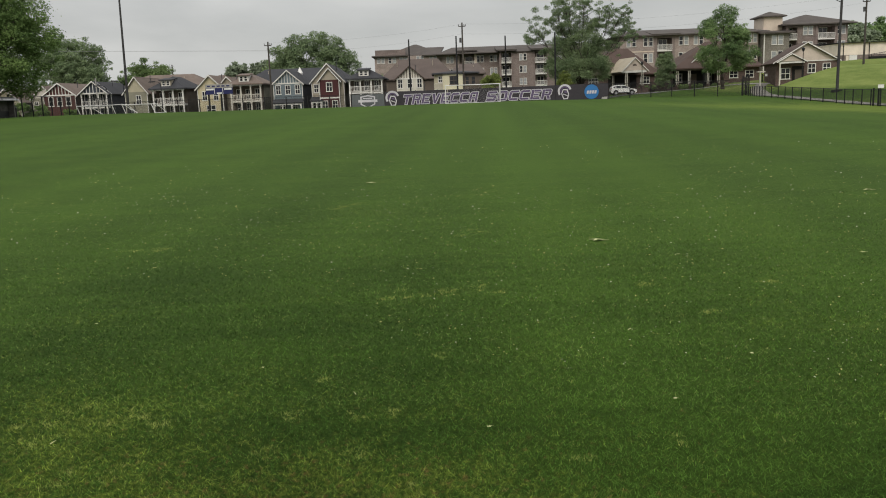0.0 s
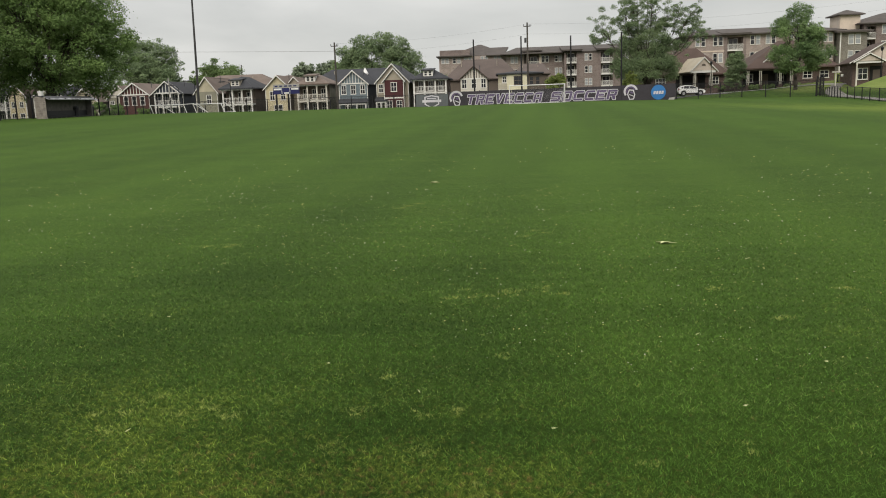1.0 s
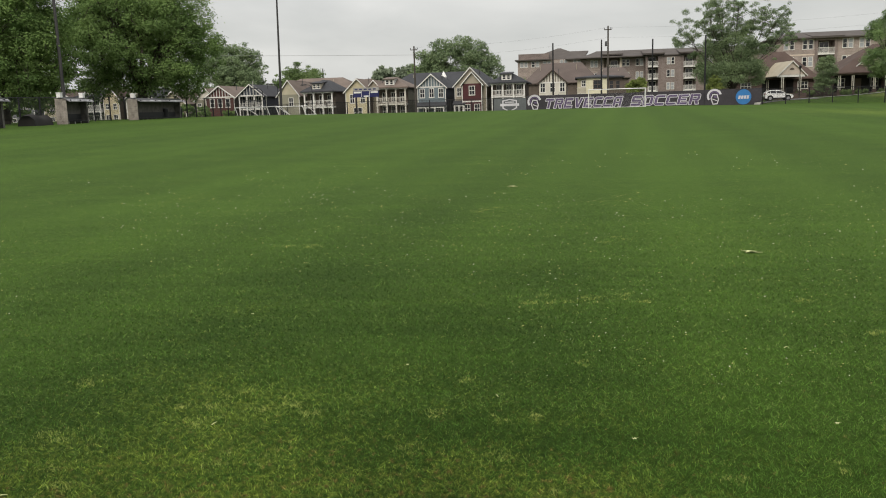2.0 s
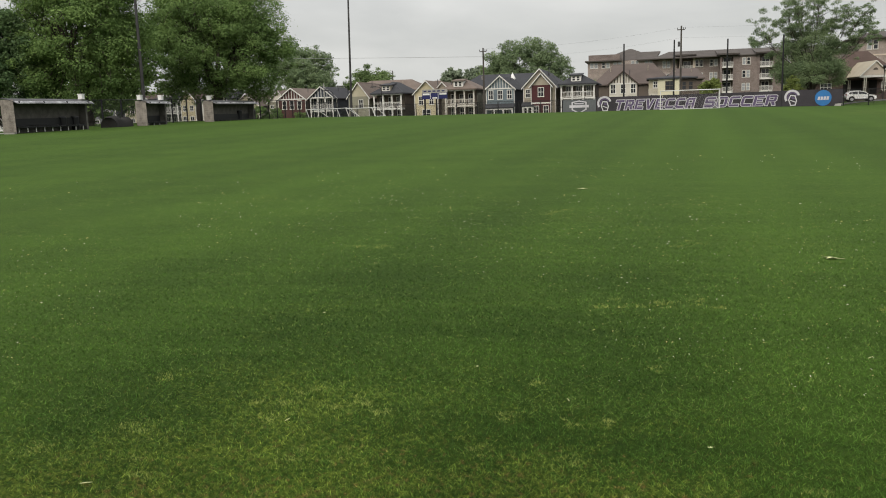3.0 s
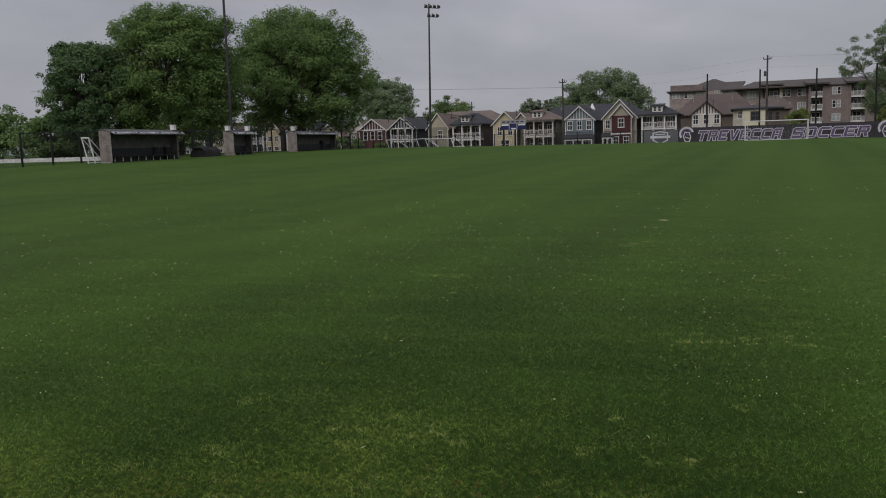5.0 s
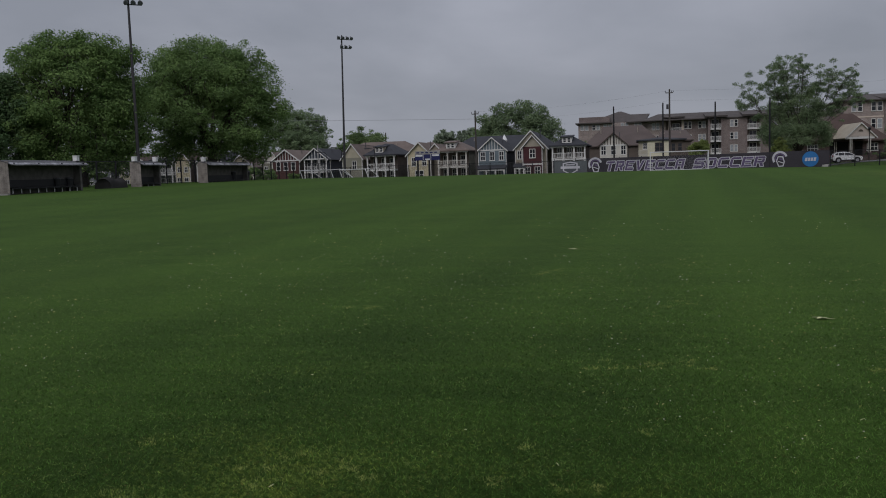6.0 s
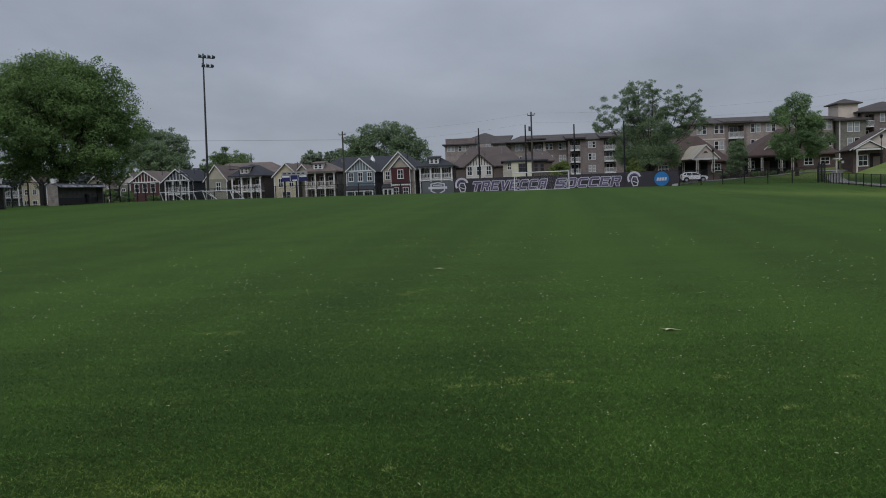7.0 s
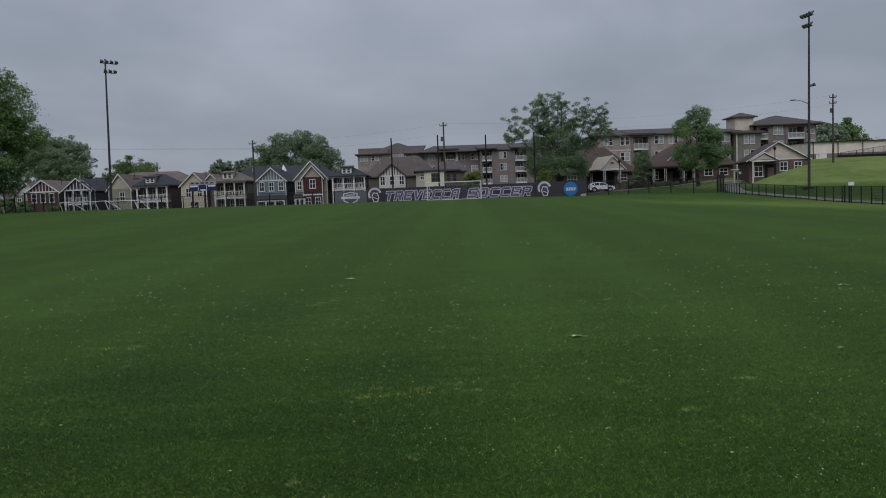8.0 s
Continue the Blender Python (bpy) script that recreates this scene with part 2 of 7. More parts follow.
    thatch.inputs["From Min"].default_value, thatch.inputs["From Max"].default_value, thatch.inputs["To Max"].default_value = 0.66, 0.74, 0.7
    l.new(math_("MULTIPLY_ADD", near_patch(-0.9, 0.6, 2.3, 3.4), 0.12, noise_at(24.0, 3)), thatch.inputs["Value"])
    m4 = n.new("ShaderNodeMix")
    m4.data_type = "RGBA"
    l.new(thatch.outputs[0], m4.inputs[0])
    l.new(m2.outputs[2], m4.inputs[6])
    m4.inputs[7].default_value = (0.11, 0.078, 0.03, 1)
    m2 = m4
    # the bank beside the pitch turns paler where it rises above a metre
    bank = n.new("ShaderNodeMapRange")
    bank.inputs["From Min"].default_value, bank.inputs["From Max"].default_value, bank.inputs["To Max"].default_value = 40.2, 42.5, 0.75
    l.new(math_("MULTIPLY_ADD", math_("SUBTRACT", noise_at(0.7, 4), 0.5), 2.0, sep.outputs["X"]), bank.inputs["Value"])
    rise = n.new("ShaderNodeMapRange")
    rise.inputs["From Min"].default_value, rise.inputs["From Max"].default_value = 0.75, 1.35
    l.new(math_("MULTIPLY_ADD", math_("SUBTRACT", noise_at(0.9, 4), 0.5), 0.5, sep.outputs["Z"]), rise.inputs["Value"])
    m3 = n.new("ShaderNodeMix")
    m3.data_type = "RGBA"
    l.new(math_("MULTIPLY", bank.outputs[0], rise.outputs[0]), m3.inputs[0])
    l.new(m2.outputs[2], m3.inputs[6])
    hill = n.new("ShaderNodeMix")
    hill.data_type = "RGBA"
    hill.inputs[6].default_value, hill.inputs[7].default_value = (0.115, 0.15, 0.04, 1), (0.25, 0.28, 0.09, 1)
    l.new(math_("MULTIPLY_ADD", math_("SUBTRACT", noise_at(0.5, 5, 0.65, (1.0, 0.35, 2.5)), 0.5), 2.4, math_("MULTIPLY_ADD", math_("SUBTRACT", noise_at(5.0, 4, 0.7), 0.5), 1.3, 0.5)), hill.inputs[0])
    l.new(hill.outputs[2], m3.inputs[7])
    m2 = m3
    hsv = n.new("ShaderNodeHueSaturation")
    isl = n.new("ShaderNodeMapRange")
    isl.inputs["To Min"].default_value, isl.inputs["To Max"].default_value = 1.4, 5.0
    l.new(math_("POWER", co.outputs["Random Per Island"], 2.6), isl.inputs["Value"])
    l.new(isl.outputs[0], hsv.inputs["Value"])
    l.new(m2.outputs[2], hsv.inputs["Color"])
    l.new(hsv.outputs[0] if bump == 0 else m2.outputs[2], b.inputs["Base Color"])
    if bump:
        bp = n.new("ShaderNodeBump")
        bp.inputs["Strength"].default_value, bp.inputs["Distance"].default_value = bump, 0.02
        l.new(noise_at(60.0, 3, 0.7), bp.inputs["Height"])
        l.new(bp.outputs[0], b.inputs["Normal"])
    else:
        # light shines through the single blades
        tr, mx = n.new("ShaderNodeBsdfTranslucent"), n.new("ShaderNodeMixShader")
        l.new(hsv.outputs[0], tr.inputs["Color"])
        mx.inputs[0].default_value = 0.5
        l.new(b.outputs[0], mx.inputs[1])
        l.new(tr.outputs[0], mx.inputs[2])
        l.new(mx.outputs[0], n["Material Output"].inputs["Surface"])
    return m


TURF_DARK, TURF_LIGHT, TURF_GOLD = (0.0075, 0.019, 0.0036), (0.035, 0.069, 0.0098), (0.14, 0.175, 0.032)
M_turf = turf("mown_turf", TURF_DARK, TURF_LIGHT, TURF_GOLD, bump=0.3)
M_blade = turf("turf_blades", (0.0145, 0.0315, 0.0078), (0.05, 0.096, 0.018), (0.16, 0.195, 0.036), bump=0)
M_pale_blade = paint("pale_grass", (0.36, 0.42, 0.12), rough=0.9, spec=0.1)
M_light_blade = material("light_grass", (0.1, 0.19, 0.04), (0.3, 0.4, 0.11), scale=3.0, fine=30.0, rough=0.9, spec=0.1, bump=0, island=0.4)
M_petal = paint("petal", (0.78, 0.77, 0.62), rough=0.8, scale=30.0, spec=0.1)
M_petal_yellow = paint("petal_yellow", (0.7, 0.64, 0.27), rough=0.8, scale=30.0, spec=0.1)
M_leaf_pale = paint("wilted_leaf", (0.62, 0.64, 0.34), rough=0.8, scale=30.0, spec=0.1)
M_asphalt = material("asphalt", (0.12, 0.118, 0.115), (0.2, 0.197, 0.19), scale=0.5, fine=25, rough=0.9, bump=0.3)
M_path = material("worn_path", (0.17, 0.16, 0.145), (0.29, 0.275, 0.25), scale=0.5, fine=14, rough=0.92, bump=0.2)
M_concrete = material("concrete", (0.28, 0.27, 0.25), (0.42, 0.41, 0.38), scale=0.4, fine=12, rough=0.9)
M_white = paint("white_paint", (0.72, 0.72, 0.7))
M_trim = paint("white_trim", (0.7, 0.69, 0.65))
M_black = paint("black_metal", (0.014, 0.014, 0.016), rough=0.45)
M_wood_pole = material("weathered_pole", (0.045, 0.04, 0.036), (0.1, 0.088, 0.076), scale=0.7, fine=20, rough=0.9)
M_steel = material("lamp_steel", (0.06, 0.06, 0.065), (0.12, 0.12, 0.125), scale=2, fine=30, rough=0.5, metal=0.4)
M_pole = material("dark_steel_pole", (0.034, 0.034, 0.036), (0.066, 0.064, 0.064), scale=0.6, fine=14, rough=0.55, metal=0.2)
M_lens = material("lamp_lens", (0.1, 0.11, 0.12), (0.18, 0.19, 0.2), scale=3, fine=20, rough=0.15, bump=0, spec=0.5)
M_glass = material("window_glass", (0.012, 0.014, 0.017), (0.03, 0.033, 0.038), scale=0.4, fine=1.5, rough=0.08, bump=0.02, spec=0.5)
# pale pane colour with the sky's reflection put into it
M_sky_pane = paint("pane_sky_reflection", (0.3, 0.32, 0.33), rough=0.3, spec=0.5)
# dark colour of tarpaulin and low wall; on porch panels it stands for shade
M_dark = paint("dark_matte_and_shade", (0.02, 0.019, 0.018), rough=0.9)
M_banner = material("banner_charcoal", (0.033, 0.031, 0.036), (0.055, 0.05, 0.058), scale=0.5, fine=6, rough=0.75, bump=0.05)
M_banner_grey = material("banner_grey_mesh", (0.085, 0.095, 0.1), (0.13, 0.14, 0.145), scale=0.5, fine=6, rough=0.8)
M_letter_white = paint("letter_white", (0.56, 0.55, 0.58), rough=0.7)
M_letter_purple = paint("letter_purple", (0.115, 0.088, 0.16), rough=0.7)
M_round_blue = paint("emblem_blue", (0.03, 0.17, 0.42), rough=0.6)
M_score_blue = paint("scoreboard_blue", (0.02, 0.025, 0.1), rough=0.5)
M_block = material("concrete_block", (0.13, 0.115, 0.1), (0.31, 0.28, 0.245), scale=2.5, fine=18, rough=0.95, bump=0.4, island=0.3)
# darker copy of the block colour, holding the shade inside the shelters
M_block_shade = material("shade_dark_block", (0.07, 0.066, 0.06), (0.14, 0.132, 0.12), scale=2.5, fine=18, rough=0.9, bump=0.4)
M_canopy = material("canopy_sheet", (0.02, 0.02, 0.023), (0.055, 0.055, 0.06), scale=0.9, fine=8, rough=0.35, spec=0.6)
# torn silver strip; its patchy shine is put into the light and dark colours
M_canopy_edge = material("canopy_edge_metal", (0.03, 0.03, 0.033), (0.6, 0.6, 0.62), scale=1.3, fine=7, rough=0.4, metal=0.3)
M_fence = chain_link("black_chain_link", (0.015, 0.015, 0.016), wire=0.12)
M_fence_thick = chain_link("black_gate_mesh", (0.015, 0.015, 0.016), wire=0.22)
M_net = chain_link("goal_net", (0.5, 0.5, 0.5), period=0.12, wire=0.02)
M_bark = material("bark", (0.03, 0.025, 0.02), (0.09, 0.075, 0.06), scale=1.5, fine=14, rough=0.95, bump=0.6, dist=0.03)
M_leaf_deep = foliage("leaves_deep_green", (0.09, 0.155, 0.05), (0.215, 0.32, 0.105))
M_leaf_dark = foliage("leaves_dark_green", (0.065, 0.12, 0.052), (0.16, 0.245, 0.1))
M_leaf_lush = foliage("leaves_lush_green", (0.08, 0.145, 0.044), (0.215, 0.32, 0.098))
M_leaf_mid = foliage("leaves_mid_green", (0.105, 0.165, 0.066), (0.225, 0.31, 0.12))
M_leaf_grey = foliage("leaves_grey_green", (0.12, 0.175, 0.09), (0.25, 0.33, 0.17))
# distance haze is mixed into this leaf colour for far trees
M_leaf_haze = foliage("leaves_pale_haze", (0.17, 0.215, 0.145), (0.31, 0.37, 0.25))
M_leaf_fresh = foliage("leaves_fresh_green", (0.1, 0.17, 0.07), (0.24, 0.35, 0.14))
M_leaf_bright = foliage("leaves_yellow_green", (0.13, 0.17, 0.045), (0.27, 0.33, 0.1))
M_roof_brown = striped("shingle_brown", (0.092, 0.064, 0.054), 0.2, rough=0.9)
M_roof_dark = striped("shingle_charcoal", (0.052, 0.054, 0.06), 0.2, rough=0.9)
M_roof_tan = striped("shingle_tan", (0.175, 0.138, 0.117), 0.2, rough=0.9)
M_roof_apt = striped("shingle_grey_brown", (0.098, 0.086, 0.079), 0.25, rough=0.9)
M_roof_row = striped("shingle_dull_brown", (0.118, 0.094, 0.084), 0.25, rough=0.9)
M_cream_bright = striped("siding_bright_cream", (0.72, 0.68, 0.5), 0.17)
M_roof_metal = striped("cream_standing_seam", (0.42, 0.365, 0.265), 0.5, rough=0.5, axis="X")
M_blue = striped("siding_slate_blue", (0.155, 0.195, 0.215), 0.17)
M_navy = striped("siding_navy", (0.055, 0.064, 0.08), 0.17)
M_red = striped("siding_barn_red", (0.076, 0.025, 0.027), 0.17)
M_redbrown = striped("siding_oxblood", (0.095, 0.042, 0.037), 0.17)
M_yellow = striped("siding_pale_yellow", (0.56, 0.49, 0.33), 0.17)
M_cream = striped("siding_cream", (0.46, 0.42, 0.31), 0.17)
M_tan = striped("siding_tan", (0.38, 0.34, 0.27), 0.17)
M_grey = striped("siding_grey", (0.17, 0.18, 0.185), 0.17)
M_sage = striped("siding_sage", (0.27, 0.26, 0.2), 0.17)
M_brown = striped("siding_brown", (0.13, 0.105, 0.086), 0.17)
M_board = paint("board_beige", (0.6, 0.57, 0.5))
M_batten_dark = paint("batten_brown", (0.07, 0.05, 0.04))
M_batten_white = paint("batten_white", (0.6, 0.6, 0.58))
M_brick_tan = brick_mat("apartment_brick_tan", (0.25, 0.2, 0.175), (0.33, 0.265, 0.232), (0.4, 0.365, 0.34))
M_brick_mid = brick_mat("apartment_brick_mid", (0.165, 0.13, 0.115), (0.23, 0.18, 0.16), (0.28, 0.25, 0.235))
M_brick_dark = brick_mat("apartment_brick_dark", (0.155, 0.12, 0.108), (0.21, 0.165, 0.15), (0.27, 0.24, 0.225))
M_brick_olive = brick_mat("apartment_brick_olive", (0.135, 0.125, 0.105), (0.2, 0.185, 0.155), (0.27, 0.255, 0.225))
M_brick_red = brick_mat("brick_red_brown", (0.088, 0.056, 0.048), (0.128, 0.083, 0.072), (0.18, 0.155, 0.14))
M_stucco = paint("stucco_cream", (0.6, 0.51, 0.42))
M_gable_pink = paint("gable_beige", (0.58, 0.5, 0.43))
M_stucco_pale = paint("stucco_pale_cream", (0.8, 0.71, 0.61))
M_car = paint("car_white", (0.8, 0.8, 0.8), rough=0.25, spec=0.6)
M_tyre = paint("tyre_rubber", (0.012, 0.012, 0.012), rough=0.9)
M_rim = paint("wheel_rim", (0.3, 0.3, 0.31), rough=0.3)
M_red_light = paint("tail_lamp_red", (0.25, 0.01, 0.01), rough=0.3)

# ---- building blocks ----


class Solid:
    """Gathers the faces of one mesh."""

    def __init__(self):
        self.v, self.f = [], []

    def add(self, verts, faces):
        k = len(self.v)
        self.v += [tuple(p) for p in verts]
        self.f += [tuple(k + i for i in f) for f in faces]
        return self

    def box(self, x0, y0, z0, x1, y1, z1):
        return self.add([(x0, y0, z0), (x1, y0, z0), (x1, y1, z0), (x0, y1, z0), (x0, y0, z1), (x1, y0, z1), (x1, y1, z1), (x0, y1, z1)],
                        [(0, 3, 2, 1), (4, 5, 6, 7), (0, 1, 5, 4), (1, 2, 6, 5), (2, 3, 7, 6), (3, 0, 4, 7)])

    def prism(self, outline, y0, y1):
        """An outline in x and z, counter-clockwise as seen from -y, drawn out along y."""
        n = len(outline)
        return self.add([(x, y0, z) for x, z in outline] + [(x, y1, z) for x, z in outline],
                        [tuple(range(n)), tuple(range(2 * n - 1, n - 1, -1))] + [(i, i + n, (i + 1) % n + n, (i + 1) % n) for i in range(n)])

    def slab(self, corners, thick):
        """A flat piece over four corners, thickened downwards."""
        a = [Vector(c) for c in corners]
        nrm = (a[1] - a[0]).cross(a[3] - a[0]).normalized()
        if nrm.z < 0:
            nrm = -nrm
            a = [a[0], a[3], a[2], a[1]] if len(a) == 4 else [a[0], a[2], a[1]]
        n = len(a)
        low = [p - nrm * thick for p in a]
        return self.add(a + low, [tuple(range(n)), tuple(range(2 * n - 1, n - 1, -1))] + [((i + 1) % n, i, i + n, (i + 1) % n + n) for i in range(n)])

    def rod(self, a, b, r0, r1=None, n=8):
        a, b = Vector(a), Vector(b)
        r1 = r0 if r1 is None else r1
        d = (b - a).normalized()
        u = d.cross(Vector((0, 0, 1)) if abs(d.z) < 0.9 else Vector((1, 0, 0))).normalized()
        w = d.cross(u)
        ring = [(math.cos(2 * math.pi * i / n), math.sin(2 * math.pi * i / n)) for i in range(n)]
        return self.add([a + (u * c + w * s) * r0 for c, s in ring] + [b + (u * c + w * s) * r1 for c, s in ring],
                        [tuple(range(n - 1, -1, -1)), tuple(range(n, 2 * n))] + [(i, (i + 1) % n, (i + 1) % n + n, i + n) for i in range(n)])

    def tube(self, points, radii, n=8):
        for i in range(len(points) - 1):
            self.rod(points[i], points[i + 1], radii[i], radii[i + 1], n)
        return self

    def mesh(self, name, mat, smooth=False):
        m = bpy.data.meshes.new(name)
        m.from_pydata(self.v, [], self.f)
        m.materials.append(mat)
        if smooth:
            m.polygons.foreach_set("use_smooth", [True] * len(m.polygons))
        m.update()
        return m


def thing(name, place, label, category, turn=0.0, group="", kind=""):
    ob = new(name)
    ob.matrix_basis = pose(*place, 0, 0, turn)
    return tagged(ob, label, category, group, kind)


def part(name, solid, mat, parent, label="", at=None, smooth=False):
    data = solid.mesh(name, mat, smooth) if isinstance(solid, Solid) else solid
    ob = new(name, data)
    ob.parent = parent
    if at is not None:
        ob.matrix_basis = at if isinstance(at, Matrix) else Matrix.Translation(at)
    if label:
        tagged(ob, label)
    return ob


def solo(name, solid, mat, label, category, group="", kind="", smooth=False):
    return tagged(new(name, solid.mesh(name, mat, smooth)), label, category, group, kind)


def ss(v, a, b):
    t = min(1.0, max(0.0, (v - a) / (b - a)))
    return t * t * (3 - 2 * t)


def ground_z(x, y):
    """The lie of the land: a pitch that climbs a little away from the low corner, banks round it, a hill on one side."""
    z = 0.8 * ss(y, 0, 95)
    z += 0.55 * ss(-x, 2, 38) * ss(y, 8, 48) * (1 - 0.65 * ss(y, 78, 112))
    z -= 1.15 * ss(x, 9, 38) * ss(y, -10, 40) * (1 - 0.6 * ss(y, 74, 100))
    # street behind the far fence lies lower, and climbs to the right
    back = ss(y, 119.5, 127) * (1 - ss(x, 16, 30))
    z = z * (1 - back) - 0.4 * back
    z += (0.75 + 0.6 * ss(x, 28, 50)) * ss(x, 20, 33) * ss(y, 112, 136)
    # grass hill beside the pitch
    z += 3.5 * ss(x, 40, 54.5) * ss(y, 52, 112) * (1 - 0.75 * ss(y, 111, 119) * (1 - ss(x, 58, 68)))
    # land far off
    far = math.hypot(x, y)
    z += 3.0 * ss(far, 220, 700)
    return z


def lerp_axis(lo, hi, fine_lo, fine_hi, step, grow=1.18):
    vals = list(np.arange(fine_lo, fine_hi + 1e-6, step))
    s, v = step, fine_hi
    while v < hi:
        s *= grow
        v = min(hi, v + s)
        vals.append(v)
    s, v = step, fine_lo
    while v > lo:
        s *= grow
        v = max(lo, v - s)
        vals.insert(0, v)
    return [float(v) for v in vals]


xs, ys = lerp_axis(-3000, 3000, -64, 76, 1.5), lerp_axis(-1500, 4000, -6, 150, 1.5)
g = Solid()
g.v = [(x, y, ground_z(x, y)) for y in ys for x in xs]
nx = len(xs)
g.f = [(j * nx + i, j * nx + i + 1, (j + 1) * nx + i + 1, (j + 1) * nx + i) for j in range(len(ys) - 1) for i in range(nx - 1)]
tagged(new("ground", g.mesh("ground", M_turf, True)), "mown green soccer pitch and grass banks round it", "grass field", kind="structure")


def strip(name, pts, width, mat, lift, label, category):
    """A paved strip that follows the land along a line of points."""
    s, rows = Solid(), []
    dense = []
    for (xa, ya), (xb, yb) in zip(pts, pts[1:]):
        n = max(1, int(math.hypot(xb - xa, yb - ya) / 1.5))
        dense += [(xa + (xb - xa) * i / n, ya + (yb - ya) * i / n) for i in range(n)]
    dense.append(pts[-1])
    for i, (x, y) in enumerate(dense):
        xa, ya = dense[max(0, i - 1)]
        xb, yb = dense[min(len(dense) - 1, i + 1)]
        d = math.hypot(xb - xa, yb - ya)
        nx_, ny_ = -(yb - ya) / d, (xb - xa) / d
        for k in (-0.5, -0.2, 0.2, 0.5):
            px_, py_ = x + nx_ * width * k, y + ny_ * width * k
            rows.append((px_, py_, ground_z(px_, py_) + lift))
    f = [(4 * i + k, 4 * i + k + 1, 4 * i + k + 5, 4 * i + k + 4) for i in range(len(dense) - 1) for k in range(3)]
    s.add(rows, f)
    return tagged(new(name, s.mesh(name, mat, True)), label, category, kind="structure")


strip("road", [(-130, 128.5), (-60, 128.5), (0, 128.8), (20, 129.5), (28, 130.6), (34.5, 131.6)], 4.0, M_asphalt, 0.06, "grey asphalt street behind the fence", "road")
strip("pavement", [(33.5, 132.2), (39, 133.4), (44.5, 132.8), (47.4, 130.2), (49.4, 126.5), (53, 123.5)], 1.3, M_concrete, 0.09, "pale concrete footpath beside the street", "path")
strip("pavement", [(49.2, 126.6), (46.4, 121.5), (43.5, 113.6), (41.3, 106), (39.3, 97), (38.9, 88), (39.5, 82), (39.2, 76), (38.2, 68.5), (37.2, 55), (35, 40)], 1.7, M_path, 0.07, "grey worn footpath along the pitch fence", "path")

# ---- windows and house parts ----
_win = {}


def window(parent, x, y, z, w, h, name="window", panes=2, mat=None, pane_mat=None, turn=0.0):
    """A framed sash window; y is the face of its wall, which looks towards -y before the turn."""
    key = (round(w, 2), round(h, 2), panes, (mat or M_trim).name, (pane_mat or M_glass).name)
    if key not in _win:
        fr, pa, t = Solid(), Solid(), 0.09
        fr.box(-w / 2, -0.06, 0, -w / 2 + t, 0.05, h).box(w / 2 - t, -0.06, 0, w / 2, 0.05, h)
        fr.box(-w / 2 + t, -0.06, h - t, w / 2 - t, 0.05, h).box(-w / 2 - 0.04, -0.1, -0.04, w / 2 + 0.04, 0.05, t)
        fr.box(-w / 2 + t, -0.035, h / 2 - 0.035, w / 2 - t, 0.03, h / 2 + 0.035)
        for i in range(1, panes):
            cx = -w / 2 + w * i / panes
            fr.box(cx - 0.03, -0.03, t, cx + 0.03, 0.03, h / 2 - 0.035).box(cx - 0.03, -0.03, h / 2 + 0.035, cx + 0.03, 0.03, h - t)
        pa.box(-w / 2 + t, -0.012, t, w / 2 - t, 0.03, h - t)
        _win[key] = fr.mesh("window_frame", mat or M_trim), pa.mesh("pane", pane_mat or M_glass)
    fr, pa = _win[key]
    ob = part(name, fr, None, parent, at=pose(x, y, z, 0, 0, turn))
    part("pane", pa, None, ob)
    return ob


def gable_roof(house, x0, x1, y0, y1, eave, ridge, mat, over=0.35, thick=0.16, trim=M_trim):
    """Two slopes with the ridge along y, and bargeboards on the front."""
    cx = (x0 + x1) / 2
    k = (ridge - eave) / ((x1 - x0) / 2)
    le, re, ez = x0 - over, x1 + over, eave - k * over
    part("roof", Solid().slab([(le, y0 - over, ez + 0.1), (cx, y0 - over, ridge + 0.1), (cx, y1 + over, ridge + 0.1), (le, y1 + over, ez + 0.1)], thick)
         .slab([(cx, y0 - over, ridge + 0.1), (re, y0 - over, ez + 0.1), (re, y1 + over, ez + 0.1), (cx, y1 + over, ridge + 0.1)], thick), mat, house)
    for xa in (le, re):
        b = Solid()
        b.add([(xa, y0 - over - 0.06, ez - 0.1), (cx, y0 - over - 0.06, ridge - 0.1), (cx, y0 - over - 0.06, ridge + 0.12), (xa, y0 - over - 0.06, ez + 0.12),
               (xa, y0 - over - 0.005, ez - 0.1), (cx, y0 - over - 0.005, ridge - 0.1), (cx, y0 - over - 0.005, ridge + 0.12), (xa, y0 - over - 0.005, ez + 0.12)],
              [(0, 1, 2, 3), (7, 6, 5, 4), (0, 4, 5, 1), (3, 2, 6, 7), (1, 5, 6, 2), (0, 3, 7, 4)])
        part("bargeboard", b, trim, house)


